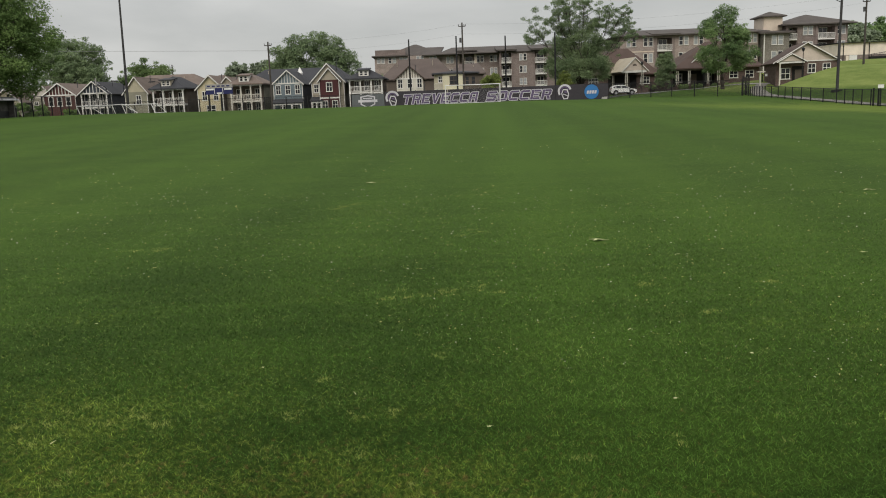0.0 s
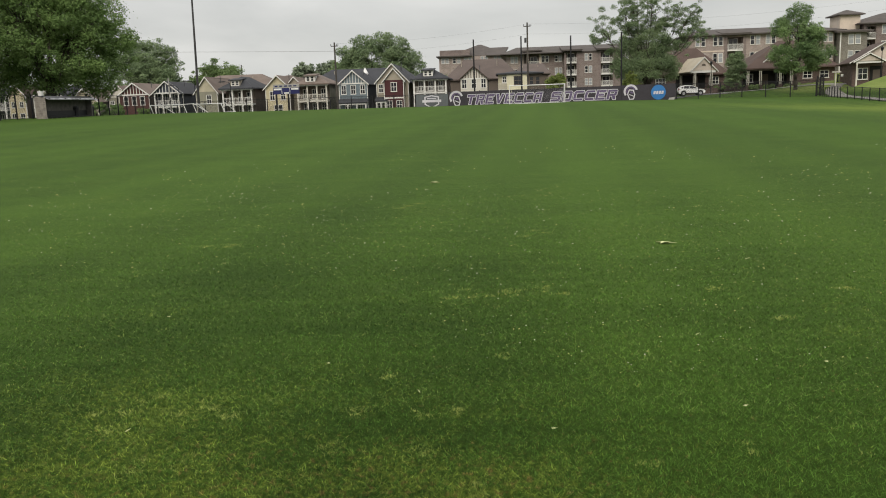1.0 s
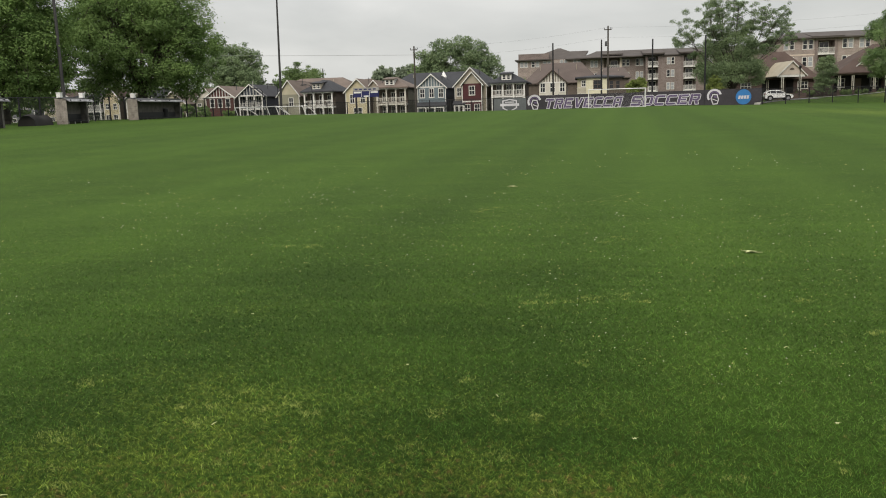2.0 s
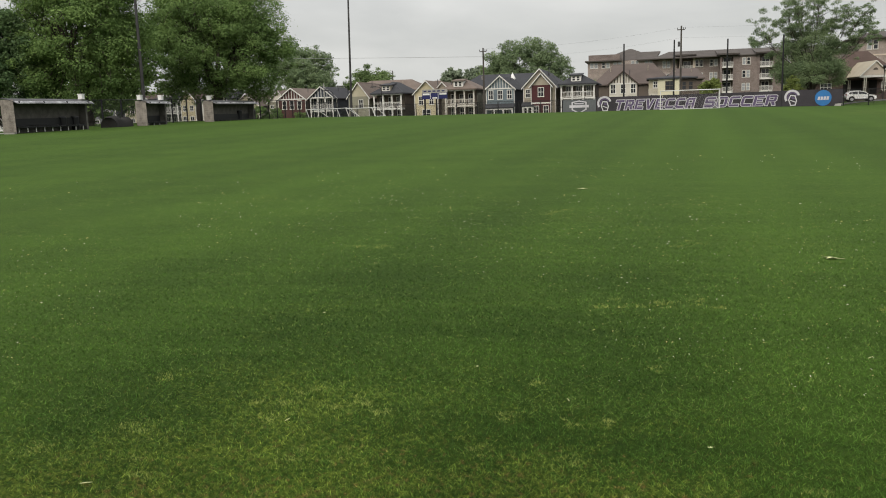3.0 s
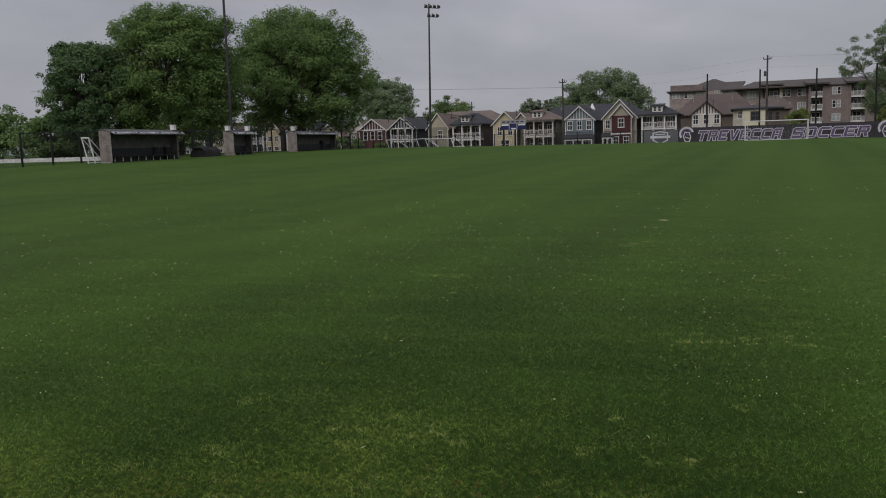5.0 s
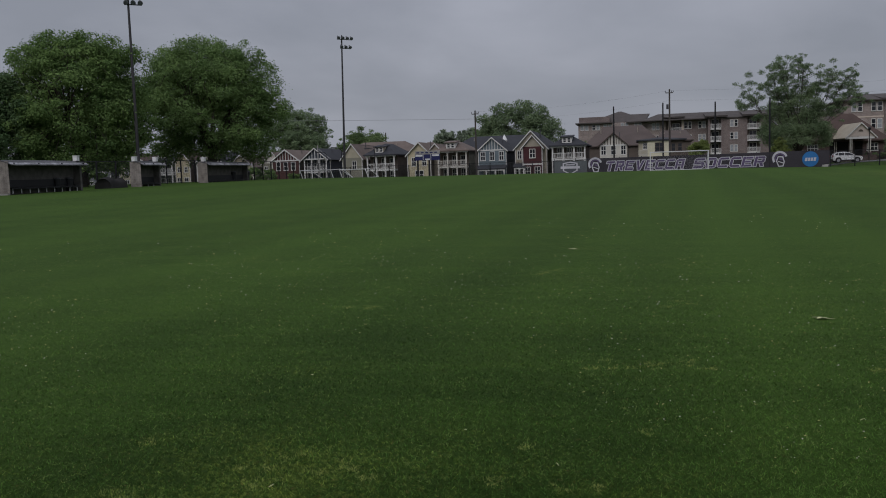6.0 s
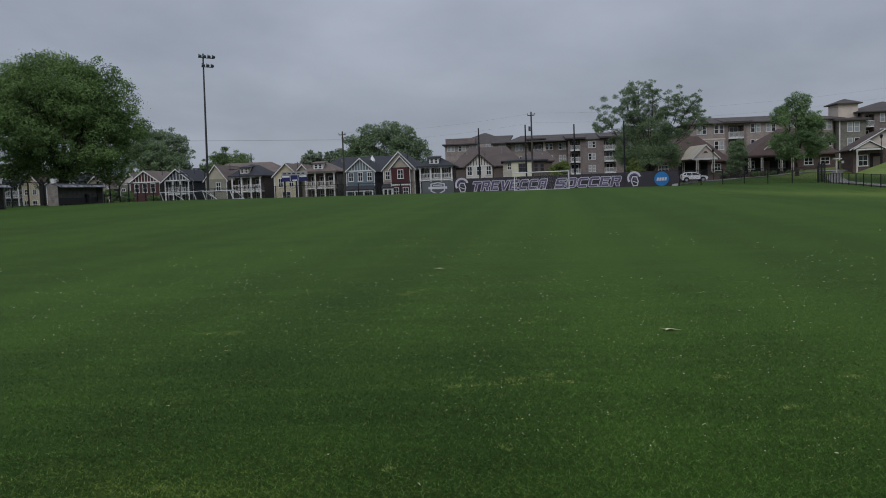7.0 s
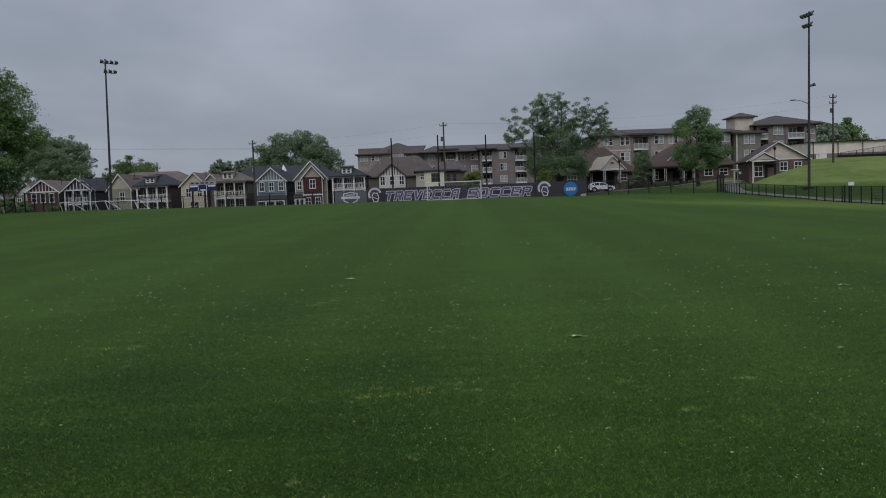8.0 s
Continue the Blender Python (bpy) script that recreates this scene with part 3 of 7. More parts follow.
def hip_roof(house, x0, x1, y0, y1, eave, ridge, mat, over=0.45, name="roof", run=None, ridge_x=None):
    """Four slopes; the ridge runs along the longer side."""
    x0, x1, y0, y1 = x0 - over, x1 + over, y0 - over, y1 + over
    w, d = x1 - x0, y1 - y0
    if w >= d:
        r = d / 2 if run is None else run
        a, b = ((x0 + r), (y0 + y1) / 2, ridge), ((x1 - r), (y0 + y1) / 2, ridge)
    else:
        r = w / 2 if run is None else run
        a, b = ((x0 + x1) / 2, y0 + r, ridge), ((x0 + x1) / 2, y1 - r, ridge)
    if ridge_x:
        a, b = (ridge_x[0], (y0 + y1) / 2, ridge), (ridge_x[1], (y0 + y1) / 2, ridge)
    c = [(x0, y0, eave), (x1, y0, eave), (x1, y1, eave), (x0, y1, eave)]
    low = [(x, y, z - 0.2) for x, y, z in c]
    s = Solid()
    v = c + [a, b] + low
    if w >= d:
        f = [(0, 1, 5, 4), (1, 2, 5), (2, 3, 4, 5), (3, 0, 4)]
    else:
        f = [(0, 1, 4), (1, 2, 5, 4), (2, 3, 5), (3, 0, 4, 5)]
    s.add(v, f + [(6, 7, 1, 0), (7, 8, 2, 1), (8, 9, 3, 2), (9, 6, 0, 3), (9, 8, 7, 6)])
    part(name, s, mat, house)


def gable_front(house, x0, x1, y, eave, ridge, mat, batten=None, n=9):
    """The triangle under a gable, with vertical battens where the house has them."""
    cx = (x0 + x1) / 2
    part("gable", Solid().prism([(x0, eave), (x1, eave), (cx, ridge)], y, y + 0.2), mat, house)
    if batten:
        for i in range(1, n + 1):
            x = x0 + (x1 - x0) * i / (n + 1)
            top = ridge - abs(x - cx) * (ridge - eave) / ((x1 - x0) / 2) - 0.12
            if top > eave + 0.2:
                part("batten", Solid().box(x - 0.06, y - 0.05, eave + 0.05, x + 0.06, y + 0.01, top), batten, house)
        part("belt_board", Solid().box(x0 - 0.1, y - 0.08, eave - 0.12, x1 + 0.1, y + 0.01, eave + 0.08), M_trim, house)


def corner_boards(house, x0, x1, y, z0, z1, mat=M_trim):
    for x in (x0, x1):
        part("corner_board", Solid().box(x - 0.055, y - 0.04, z0, x + 0.055, y + 0.1, z1), mat, house)


def railing(house, x0, x1, y, z, h=0.95, mat=M_trim, step=0.22):
    s = Solid().box(x0, y - 0.04, z + h - 0.08, x1, y + 0.04, z + h).box(x0, y - 0.03, z + 0.08, x1, y + 0.03, z + 0.15)
    n = max(2, int((x1 - x0) / step))
    for i in range(n + 1):
        x = x0 + (x1 - x0) * i / n
        s.box(x - 0.025, y - 0.025, z + 0.15, x + 0.025, y + 0.025, z + h - 0.08)
    return part("railing", s, mat, house)


def post(house, x, y, z0, z1, r=0.1, mat=M_trim):
    part("post", Solid().box(x - r, y - r, z0, x + r, y + r, z1).box(x - r * 1.4, y - r * 1.4, z1 - 0.18, x + r * 1.4, y + r * 1.4, z1 - 0.02)
         .box(x - r * 1.35, y - r * 1.35, z0, x + r * 1.35, y + r * 1.35, z0 + 0.2), mat, house)


def dormer(house, cx, y, z, w, h, depth, wall, roof):
    body = part("dormer", Solid().box(cx - w / 2, y, z, cx + w / 2, y + depth, z + h), wall, house)
    part("dormer_roof", Solid().slab([(cx - w / 2 - 0.25, y - 0.3, z + h), (cx + w / 2 + 0.25, y - 0.3, z + h), (cx + w / 2 + 0.25, y + depth + 0.3, z + h + 0.35), (cx - w / 2 - 0.25, y + depth + 0.3, z + h + 0.35)], 0.14), roof, body)
    for k in (-1, 1):
        window(body, cx + k * w * 0.22, y - 0.02, z + 0.14, w * 0.36, h - 0.3, panes=1)


def verge(parent, xa, za, xb, zb, y, name="bargeboard"):
    """A raking white board along a gable's edge."""
    part(name, Solid().add([(xa, y, za - 0.15), (xb, y, zb - 0.15), (xb, y, zb + 0.03), (xa, y, za + 0.03), (xa, y + 0.06, za - 0.15), (xb, y + 0.06, zb - 0.15), (xb, y + 0.06, zb + 0.03), (xa, y + 0.06, za + 0.03)],
                           [(0, 1, 2, 3), (7, 6, 5, 4), (0, 4, 5, 1), (3, 2, 6, 7), (1, 5, 6, 2), (0, 3, 7, 4)]), M_trim, parent)


def gable_house(label, cx, y, w, depth, base, eave, ridge, wall, side, roof, gable, batten=None, wins=(), low_wins=(), porch=None, trim=M_trim, win_size=(0.85, 1.5)):
    h = thing("house", (cx, y, base), label, "house", group="street of narrow houses")
    e, r = eave - base, ridge - base
    part("wall", Solid().box(-w / 2, 0, -0.5, w / 2, 0.25, e), wall, h)
    # where the side siding is darker than the front, it holds that side's shade
    part("wall", Solid().box(-w / 2 + 0.01, 0.25, -0.5, w / 2 - 0.01, depth, e), side, h)
    part("wall", Solid().prism([(-w / 2, e), (w / 2, e), (0, r)], depth - 0.25, depth), side, h)
    gable_front(h, -w / 2, w / 2, 0.003, e, r, gable, batten)
    gable_roof(h, -w / 2, w / 2, 0, depth, e, r, roof, trim=trim)
    corner_boards(h, -w / 2, w / 2, 0, -0.3, e, trim)
    for x, z, *sz in wins:
        window(h, x, -0.01, z - base, *(sz or win_size))
    for x, z, *sz in low_wins:
        window(h, x, -0.01, z - base, *(sz or win_size))
    part("vent_pipe", Solid().rod((w * 0.2, depth * 0.45, r - 1.0), (w * 0.2, depth * 0.45, r + 0.35), 0.06), M_steel, h)
    if porch:
        z, x0, x1, mat = porch
        z -= base
        part("porch_roof", Solid().slab([(x0 - 0.2, -1.9, z - 0.25), (x1 + 0.2, -1.9, z - 0.25), (x1 + 0.2, 0.0, z + 0.35), (x0 - 0.2, 0.0, z + 0.35)], 0.16), mat, h)
        part("porch_beam", Solid().box(x0, -1.75, z - 0.62, x1, -1.55, z - 0.42), trim, h)
        part("porch_deck", Solid().box(x0, -1.9, 0.2, x1, 0.0, 0.4), M_concrete, h)
        n = max(2, int((x1 - x0) / 1.4))
        for i in range(n + 1):
            post(h, x0 + 0.1 + (x1 - x0 - 0.2) * i / n, -1.65, 0.4, z - 0.62, 0.09, trim)
        for k in (0.28, 0.72):
            window(h, x0 + (x1 - x0) * k, -0.01, 0.55, 0.9, 1.9, name="door" if k > 0.5 else "window")
    return h


def balcony_house(label, cx, y, w, depth, base, eave, ridge, wall, side, roof, post_mat=M_trim, rail_z=3.3, posts=4, dormer_wall=None):
    """Two storeys of open porch under a hipped roof with a small dormer."""
    h = thing("house", (cx, y, base), label, "house", group="street of narrow houses")
    e, r, rz = eave - base, ridge - base, rail_z - base
    part("wall", Solid().box(-w / 2, 1.9, -0.5, w / 2, 2.1, e), wall, h)
    part("wall", Solid().box(-w / 2 + 0.01, 2.1, -0.5, w / 2 - 0.01, depth, e), side, h)
    hip_roof(h, -w / 2, w / 2, 0, depth, e + 0.1, r, roof, run=(depth + 0.9) * 0.3)
    part("fascia", Solid().box(-w / 2 - 0.2, -0.2, e - 0.25, w / 2 + 0.2, 0.05, e + 0.02), M_trim, h)
    part("balcony_floor", Solid().box(-w / 2, 0, rz - 0.28, w / 2, 1.9, rz), post_mat, h)
    part("porch_deck", Solid().box(-w / 2, -0.1, -0.3, w / 2, 1.9, 0.3), M_concrete, h)
    for i in range(posts):
        x = -w / 2 + 0.12 + (w - 0.24) * i / (posts - 1)
        post(h, x, 0.12, rz, e - 0.25, 0.11, post_mat)
        post(h, x, 0.12, 0.3, rz - 0.28, 0.11, post_mat)
    railing(h, -w / 2 + 0.2, w / 2 - 0.2, 0.12, rz, mat=post_mat)
    for k in (-0.3, 0.0, 0.3):
        window(h, k * w, 1.88, rz + 0.25, 0.85, 1.6, name="window")
        window(h, k * w, 1.88, 0.6, 0.85, 1.7, name="door" if k == 0 else "window")
    dormer(h, -0.05 * w, 0.3, e + 0.34, 1.6, 1.12, 2.6, dormer_wall or M_trim, roof)
    return h

# ---- street of narrow houses ----
HY = 135.0
gable_house("oxblood gabled house with striped white gable and three windows", -60.6, HY, 5.1, 11, -0.3, 4.35, 6.2, M_redbrown, M_brown, M_roof_tan, M_redbrown, M_batten_white,
            wins=[(-1.4, 2.6), (0, 2.6), (1.4, 2.6)])
slate = gable_house("dark slate house with striped white gable over a two-storey porch", -55.1, HY + 1.6, 4.3, 10, -0.3, 4.45, 6.25, M_navy, M_navy, M_roof_dark, M_navy,
                    wins=[(-1.2, 2.75), (0, 2.6, 0.95, 1.75), (1.2, 2.75)], low_wins=[(-1.2, 0.5), (1.2, 0.5)])
gable_front(slate, -2.15, 2.15, -1.6, 4.75, 6.55, M_navy, M_batten_white, 7)
for xa in (-2.5, 2.5):
    part("porch_roof", Solid().slab([(xa, -1.95, 4.56), (0, -1.95, 6.65), (0, 0.1, 6.65), (xa, 0.1, 4.56)], 0.16), M_roof_dark, slate)
    verge(slate, xa, 4.56, 0, 6.65, -2.02)
part("balcony_floor", Solid().box(-2.15, -1.6, 2.35, 2.15, 0.0, 2.6), M_trim, slate)
part("porch_deck", Solid().box(-2.15, -1.6, -0.3, 2.15, 0.0, 0.3), M_concrete, slate)
for k in range(4):
    post(slate, -2.03 + 1.353 * k, -1.48, 2.6, 4.63, 0.09)
    post(slate, -2.03 + 1.353 * k, -1.48, 0.3, 2.35, 0.09)
railing(slate, -2.0, 2.0, -1.48, 2.6)
gable_house("sage house with a cream gable and brown roof", -48.5, HY + 0.5, 3.6, 12, -0.3, 4.4, 6.75, M_sage, M_sage, M_roof_tan, M_cream, wins=[(0.4, 2.4)], low_wins=[(-0.9, 0.2)])
# dark brown house; the porch wall's brown also stands for balcony shade
balcony_house("dark brown two-storey house with dormer and white balcony posts", -43.2, HY, 5.0, 11, -0.3, 4.7, 6.75, M_brown, M_brown, M_roof_dark, rail_z=2.3, dormer_wall=M_tan)
gable_house("pale yellow gabled house with white trim", -36.4, HY, 4.0, 11, -0.3, 4.6, 6.55, M_yellow, M_brown, M_roof_tan, M_yellow, wins=[(-0.9, 2.6), (0.9, 2.6)], low_wins=[(0, 0.4, 1.5, 1.5)])
gable_house("tan house with a narrow gable behind the scoreboard", -34.2, HY + 2.5, 3.2, 9, -0.3, 4.6, 6.3, M_tan, M_brown, M_roof_tan, M_tan, wins=[(0.8, 2.9, 0.7, 1.2)])
# brown porch wall on this tan house paints in the balcony's shade
balcony_house("tan two-storey house with dormer and cream balcony posts", -30.7, HY, 5.0, 11, -0.3, 4.95, 6.65, M_brown, M_sage, M_roof_tan, post_mat=M_board, rail_z=2.4)
gable_house("slate blue gabled house with three white windows and porch", -23.9, HY, 4.6, 12, -0.3, 4.85, 6.85, M_blue, M_navy, M_roof_dark, M_blue, M_batten_white,
            wins=[(-1.55, 3.1), (0, 3.1), (1.55, 3.1)], porch=(2.05, -2.3, 2.3, M_roof_dark))
red = gable_house("barn red gabled house with white trim and paired gables", -17.25, HY, 3.15, 12, -0.3, 5.15, 6.95, M_red, M_brown, M_roof_dark, M_tan,
                  wins=[(0, 3.3, 1.0, 1.5)], low_wins=[(-0.8, 0.5, 0.95, 1.4), (0.8, 0.5, 0.95, 1.4)])
part("belt_board", Solid().box(-1.6, -0.05, 2.5, 1.6, 0.02, 2.72), M_trim, red)
gable_house("beige gabled house wing behind the red front", -17.65, HY + 1.4, 5.2, 11, -0.3, 5.0, 7.75, M_tan, M_tan, M_roof_dark, M_tan, wins=[(-1.9, 3.2, 0.8, 1.4)], porch=(2.2, -2.6, -0.9, M_roof_dark))
# brown porch wall on this grey house is shade put into the colour
balcony_house("grey two-storey house with dormer and white balcony", -11.4, HY, 5.4, 11, -0.5, 5.1, 6.95, M_brown, M_brown, M_roof_dark, rail_z=3.0)
gable_house("beige board and batten gabled house with dark trim", -4.3, HY, 4.4, 12, -0.3, 4.9, 6.8, M_board, M_grey, M_roof_tan, M_board, M_batten_dark,
            wins=[(-1.55, 3.35), (0, 3.35), (1.55, 3.35)], trim=M_batten_dark)
low = thing("house", (2.7, HY, -0.3), "low cream and brown house with flat-pitched roof", "house", group="street of narrow houses")
part("wall", Solid().box(-3.1, 0, -0.3, -1.73, 0.3, 5.62), M_cream, low)
part("wall", Solid().box(-1.73, -0.35, -0.3, 1.5, 0.3, 5.65), M_cream_bright, low)
part("wall", Solid().box(1.5, 0.0, -0.3, 3.85, 0.3, 5.6), M_brown, low)
part("wall", Solid().box(-3.1, 0.3, -0.3, 3.85, 9, 5.6), M_brown, low)
hip_roof(low, -3.1, 3.85, -0.3, 9, 5.82, 6.25, M_roof_dark, 0.35)
window(low, -2.1, -0.01, 4.34, 0.7, 1.05)
window(low, 0.08, -0.36, 3.94, 1.4, 1.4, panes=2, mat=M_brown)
railing(low, -3.1, -1.73, -0.5, 3.4, 0.85, mat=M_board, step=0.13)
part("balcony_floor", Solid().box(-3.1, -0.55, 3.25, -1.73, 0.0, 3.4), M_board, low)
for x in (2.2, 3.2):
    window(low, x, -0.01, 3.9, 0.7, 1.3, panes=1, mat=M_brown)
gable_house("pale sage gabled house half hidden by trees", -63.7, HY + 1.2, 3.7, 11, -0.3, 4.0, 5.95, M_sage, M_sage, M_roof_tan, M_board, wins=[(-1.2, 2.3, 0.7, 1.2)])
gable_house("low cream house with white trim half hidden by trees", -69.2, HY, 4.6, 11, -0.3, 3.6, 5.6, M_cream, M_sage, M_roof_tan, M_cream, wins=[(-1.2, 2.0, 0.8, 1.2), (0.9, 2.0, 0.8, 1.2)])
gable_house("white gabled house behind the trees", -75.4, HY, 5.0, 11, -0.3, 4.6, 6.4, M_board, M_tan, M_roof_dark, M_board, wins=[(-1.2, 2.7), (1.2, 2.7)], low_wins=[(-1.2, 0.4), (1.2, 0.4)])
gable_house("warm cream house with dark upper windows between the shelters", -80.75, HY, 2.9, 11, -0.3, 5.0, 6.6, M_yellow, M_brown, M_roof_brown, M_yellow, wins=[(-0.7, 2.9, 0.75, 1.0), (0.7, 2.9, 0.75, 1.0)], low_wins=[(-0.8, 0.5, 0.8, 1.5), (0.7, 0.5, 0.9, 1.5)])
balcony_house("grey two-storey house with white posts and balcony rails", -84.6, HY - 0.4, 4.0, 11, -0.3, 5.2, 6.6, M_grey, M_grey, M_roof_dark, rail_z=2.75, posts=4)
gable_house("cream house seen between the shelters", -91.0, HY, 5.5, 11, -0.3, 5.0, 6.6, M_cream, M_cream, M_roof_brown, M_cream, wins=[(-1.2, 2.7), (1.2, 2.7)], low_wins=[(-1.2, 0.4), (1.2, 0.4)])
gable_house("grey house seen between the shelters", -98.5, HY, 5.5, 11, -0.3, 5.2, 7.6, M_grey, M_grey, M_roof_dark, M_grey, wins=[(-1.2, 2.7), (1.2, 2.7)], low_wins=[(-1.2, 0.4), (1.2, 0.4)])

# second row of roofs behind the street
for cx, y, w, d, e, r, mt, lb in ((-51, 158, 15, 9, 5.8, 8.0, M_roof_tan, "long house with a tan shingle roof behind the street"), (-26, 158, 20, 10, 5.6, 8.3, M_roof_dark, "long house with a charcoal roof behind the street"),
                                  (-48.5, 190, 9, 8, 7.2, 8.7, M_roof_tan, "distant pale house with a low tan roof"), (-37.0, 194, 8, 8, 7.0, 8.3, M_roof_row, "distant pale house with a low brown roof"),
                                  (-3.3, 156, 13.4, 11, 5.3, 9.1, M_roof_row, "wide house with a dull brown shingle roof behind the street"),
                                  (5.75, 153, 5.6, 9, 5.8, 7.75, M_roof_row, "small house with a dull brown roof behind the street")):
    h = thing("house", (cx, y, -0.4), lb, "house")
    part("wall", Solid().box(-w / 2, 0, -0.3, w / 2, d, e + 0.4), M_board if y > 180 else M_brown, h)
    hip_roof(h, -w / 2, w / 2, 0, d, e + 0.45, r + 0.4, mt, 0.5, run=0.9 if w < 6 else 3.6, ridge_x=(-1.9, 2.2) if w < 6 else None)
    for k in (-0.3, 0.2):
        part("vent_pipe", Solid().rod((k * w, d * 0.3, r - 1.2), (k * w, d * 0.3, r + 0.05), 0.06), M_tan, h)

turret = thing("roof_turret", (-25.6, 158.6, 7.0), "small white pyramid turret on a charcoal roof", "turret")
part("base", Solid().box(-0.4, -0.4, -0.6, 0.4, 0.4, 0.15), M_trim, turret)
part("cap", Solid().add([(-0.55, -0.55, 0.15), (0.55, -0.55, 0.15), (0.55, 0.55, 0.15), (-0.55, 0.55, 0.15), (0, 0, 1.35)], [(0, 1, 4), (1, 2, 4), (2, 3, 4), (3, 0, 4), (3, 2, 1, 0)]), M_white, turret)

# ---- apartment building ----
apt = thing("apartment_building", (0, 0, 0), "long four-storey brown brick apartment building with white balconies", "apartment building")


def block(x0, x1, y, d, z1, wall, base=0.0):
    part("wall", Solid().box(x0, y, base, x1, y + d, z1), wall, apt)


def pair(x, y, z, w=1.75, h=1.6):
    for k in (-0.27, 0.27):
        # about half the panes carry the reflected sky as a flat colour
        window(apt, x + w * k, y - 0.02, z, w * 0.44, h, panes=1, pane_mat=M_sky_pane if random.random() < 0.55 else M_glass)


def balcony(x0, x1, y, z, h=2.6, d=1.6):
    """One recessed balcony: dark back, floor slab, white railing and glazed door."""
    b = part("balcony", Solid().box(x0, y - 0.25, z - 0.25, x1, y + d, z), M_trim, apt)
    railing(b, x0, x1, y - 0.2, z, 1.05, M_trim, 0.16)
    window(b, (x0 + x1) / 2, y + d - 0.03, z + 0.05, min(1.7, x1 - x0 - 0.5), 2.1, panes=2)


def balcony_stack(x0, x1, y, floors, top, wall, d=1.6):
    # recess back is darker than the brick, with balcony shade in its colour
    part("recess", Solid().box(x0, y + d - 0.02, 0, x1, y + d + 0.2, top), M_brown, apt)
    for k in (x0, x1):
        part("pier", Solid().box(k - 0.25, y - 0.12, 0, k + 0.25, y + d, top), wall, apt)
    part("lintel", Solid().box(x0 + 0.25, y - 0.1, top - 0.5, x1 - 0.25, y + d, top), wall, apt)
    for z in floors:
        balcony(x0 + 0.25, x1 - 0.25, y, z)


LY = 200.0
k_ = LY / 190.0
floors = [1.0, 3.9, 6.7, 9.45]
fl = [1.55 + (z - 1.55) for z in floors]


def lx(x):
    return x * k_


def lz(z):
    return 1.55 + (z - 1.55) * k_


block(lx(-14), lx(1.4), LY + 4, 14, lz(11.4), M_brick_tan)
hip_roof(apt, lx(-11.5), lx(1.4), LY + 5, LY + 19, lz(11.5), lz(14.35), M_roof_apt, 0.7, ridge_x=(lx(-5.1), lx(-4.4)))
part("roof", Solid().slab([(lx(-3.2), LY + 3.2, lz(11.45)), (lx(0.9), LY + 3.2, lz(11.45)), (lx(2.0), LY + 9, lz(13.4)), (lx(-3.2), LY + 9, lz(13.4))], 0.3), M_roof_apt, apt)
part("eave", Solid().box(lx(-14.6), LY + 3.0, lz(11.35), lx(-6.3), LY + 12, lz(11.6)), M_roof_apt, apt)
part("parapet", Solid().box(lx(-13.8), LY + 3.6, lz(11.6), lx(-6.9), LY + 12, lz(12.85)), M_brick_dark, apt)
for x in (-12.6, -10.0, -7.4):
    pair(lx(x), LY + 4, lz(9.9), 1.9, 1.3)
for x in (-3.6, -0.6):
    pair(lx(x), LY + 4, lz(9.8))
block(lx(1.4), lx(5.4), LY + 2, 14, lz(11.3), M_brick_tan)
block(lx(9.0), lx(14.2), LY + 2, 14, lz(11.3), M_brick_mid)
balcony_stack(lx(6.2), lx(9.0), LY + 1.4, [lz(8.6), lz(5.9)], lz(12.0), M_stucco)
part("roof", Solid().slab([(lx(4.9), LY + 0.2, lz(12.0)), (lx(9.4), LY + 0.2, lz(12.0)), (lx(9.4), LY + 8, lz(12.9)), (lx(4.9), LY + 8, lz(12.9))], 0.3), M_roof_apt, apt)
block(lx(5.4), lx(9.0), LY + 3.2, 12, lz(11.3), M_brick_tan)
for x in (3.2, 10.1, 13.1):
    for z in (9.3, 6.5, 3.9):
        pair(lx(x), LY + 2, lz(z))
block(lx(17.4), lx(21.9), LY, 16, lz(11.2), M_brick_mid)
block(lx(14.2), lx(17.4), LY + 2, 14, lz(11.2), M_brick_dark)
block(lx(21.9), lx(25.4), LY + 2, 14, lz(11.2), M_brick_dark)
balcony_stack(lx(14.5), lx(17.2), LY, [lz(9.0), lz(6.35), lz(3.7), lz(1.0)], lz(11.6), M_brick_dark)
balcony_stack(lx(22.1), lx(25.2), LY, [lz(8.8), lz(6.3), lz(3.7), lz(1.0)], lz(11.6), M_brick_dark)
for x0, x1 in ((13.6, 18.2), (21.3, 26.0)):
    part("bay_roof", Solid().slab([(lx(x0), LY - 1.3, lz(11.75)), (lx(x1), LY - 1.3, lz(11.75)), (lx(x1), LY + 6, lz(12.75)), (lx(x0), LY + 6, lz(12.75))], 0.35), M_roof_apt, apt)
block(lx(25.4), lx(38), LY, 16, lz(11.2), M_brick_mid)
for x in (19.6, 27.6, 31.5, 35.5):
    for z in (9.3, 6.6, 3.9):
        pair(lx(x), LY, lz(z))
hip_roof(apt, lx(0.9), lx(39), LY + 0.5, LY + 16, lz(11.35), lz(13.1), M_roof_apt, 0.9, run=4)
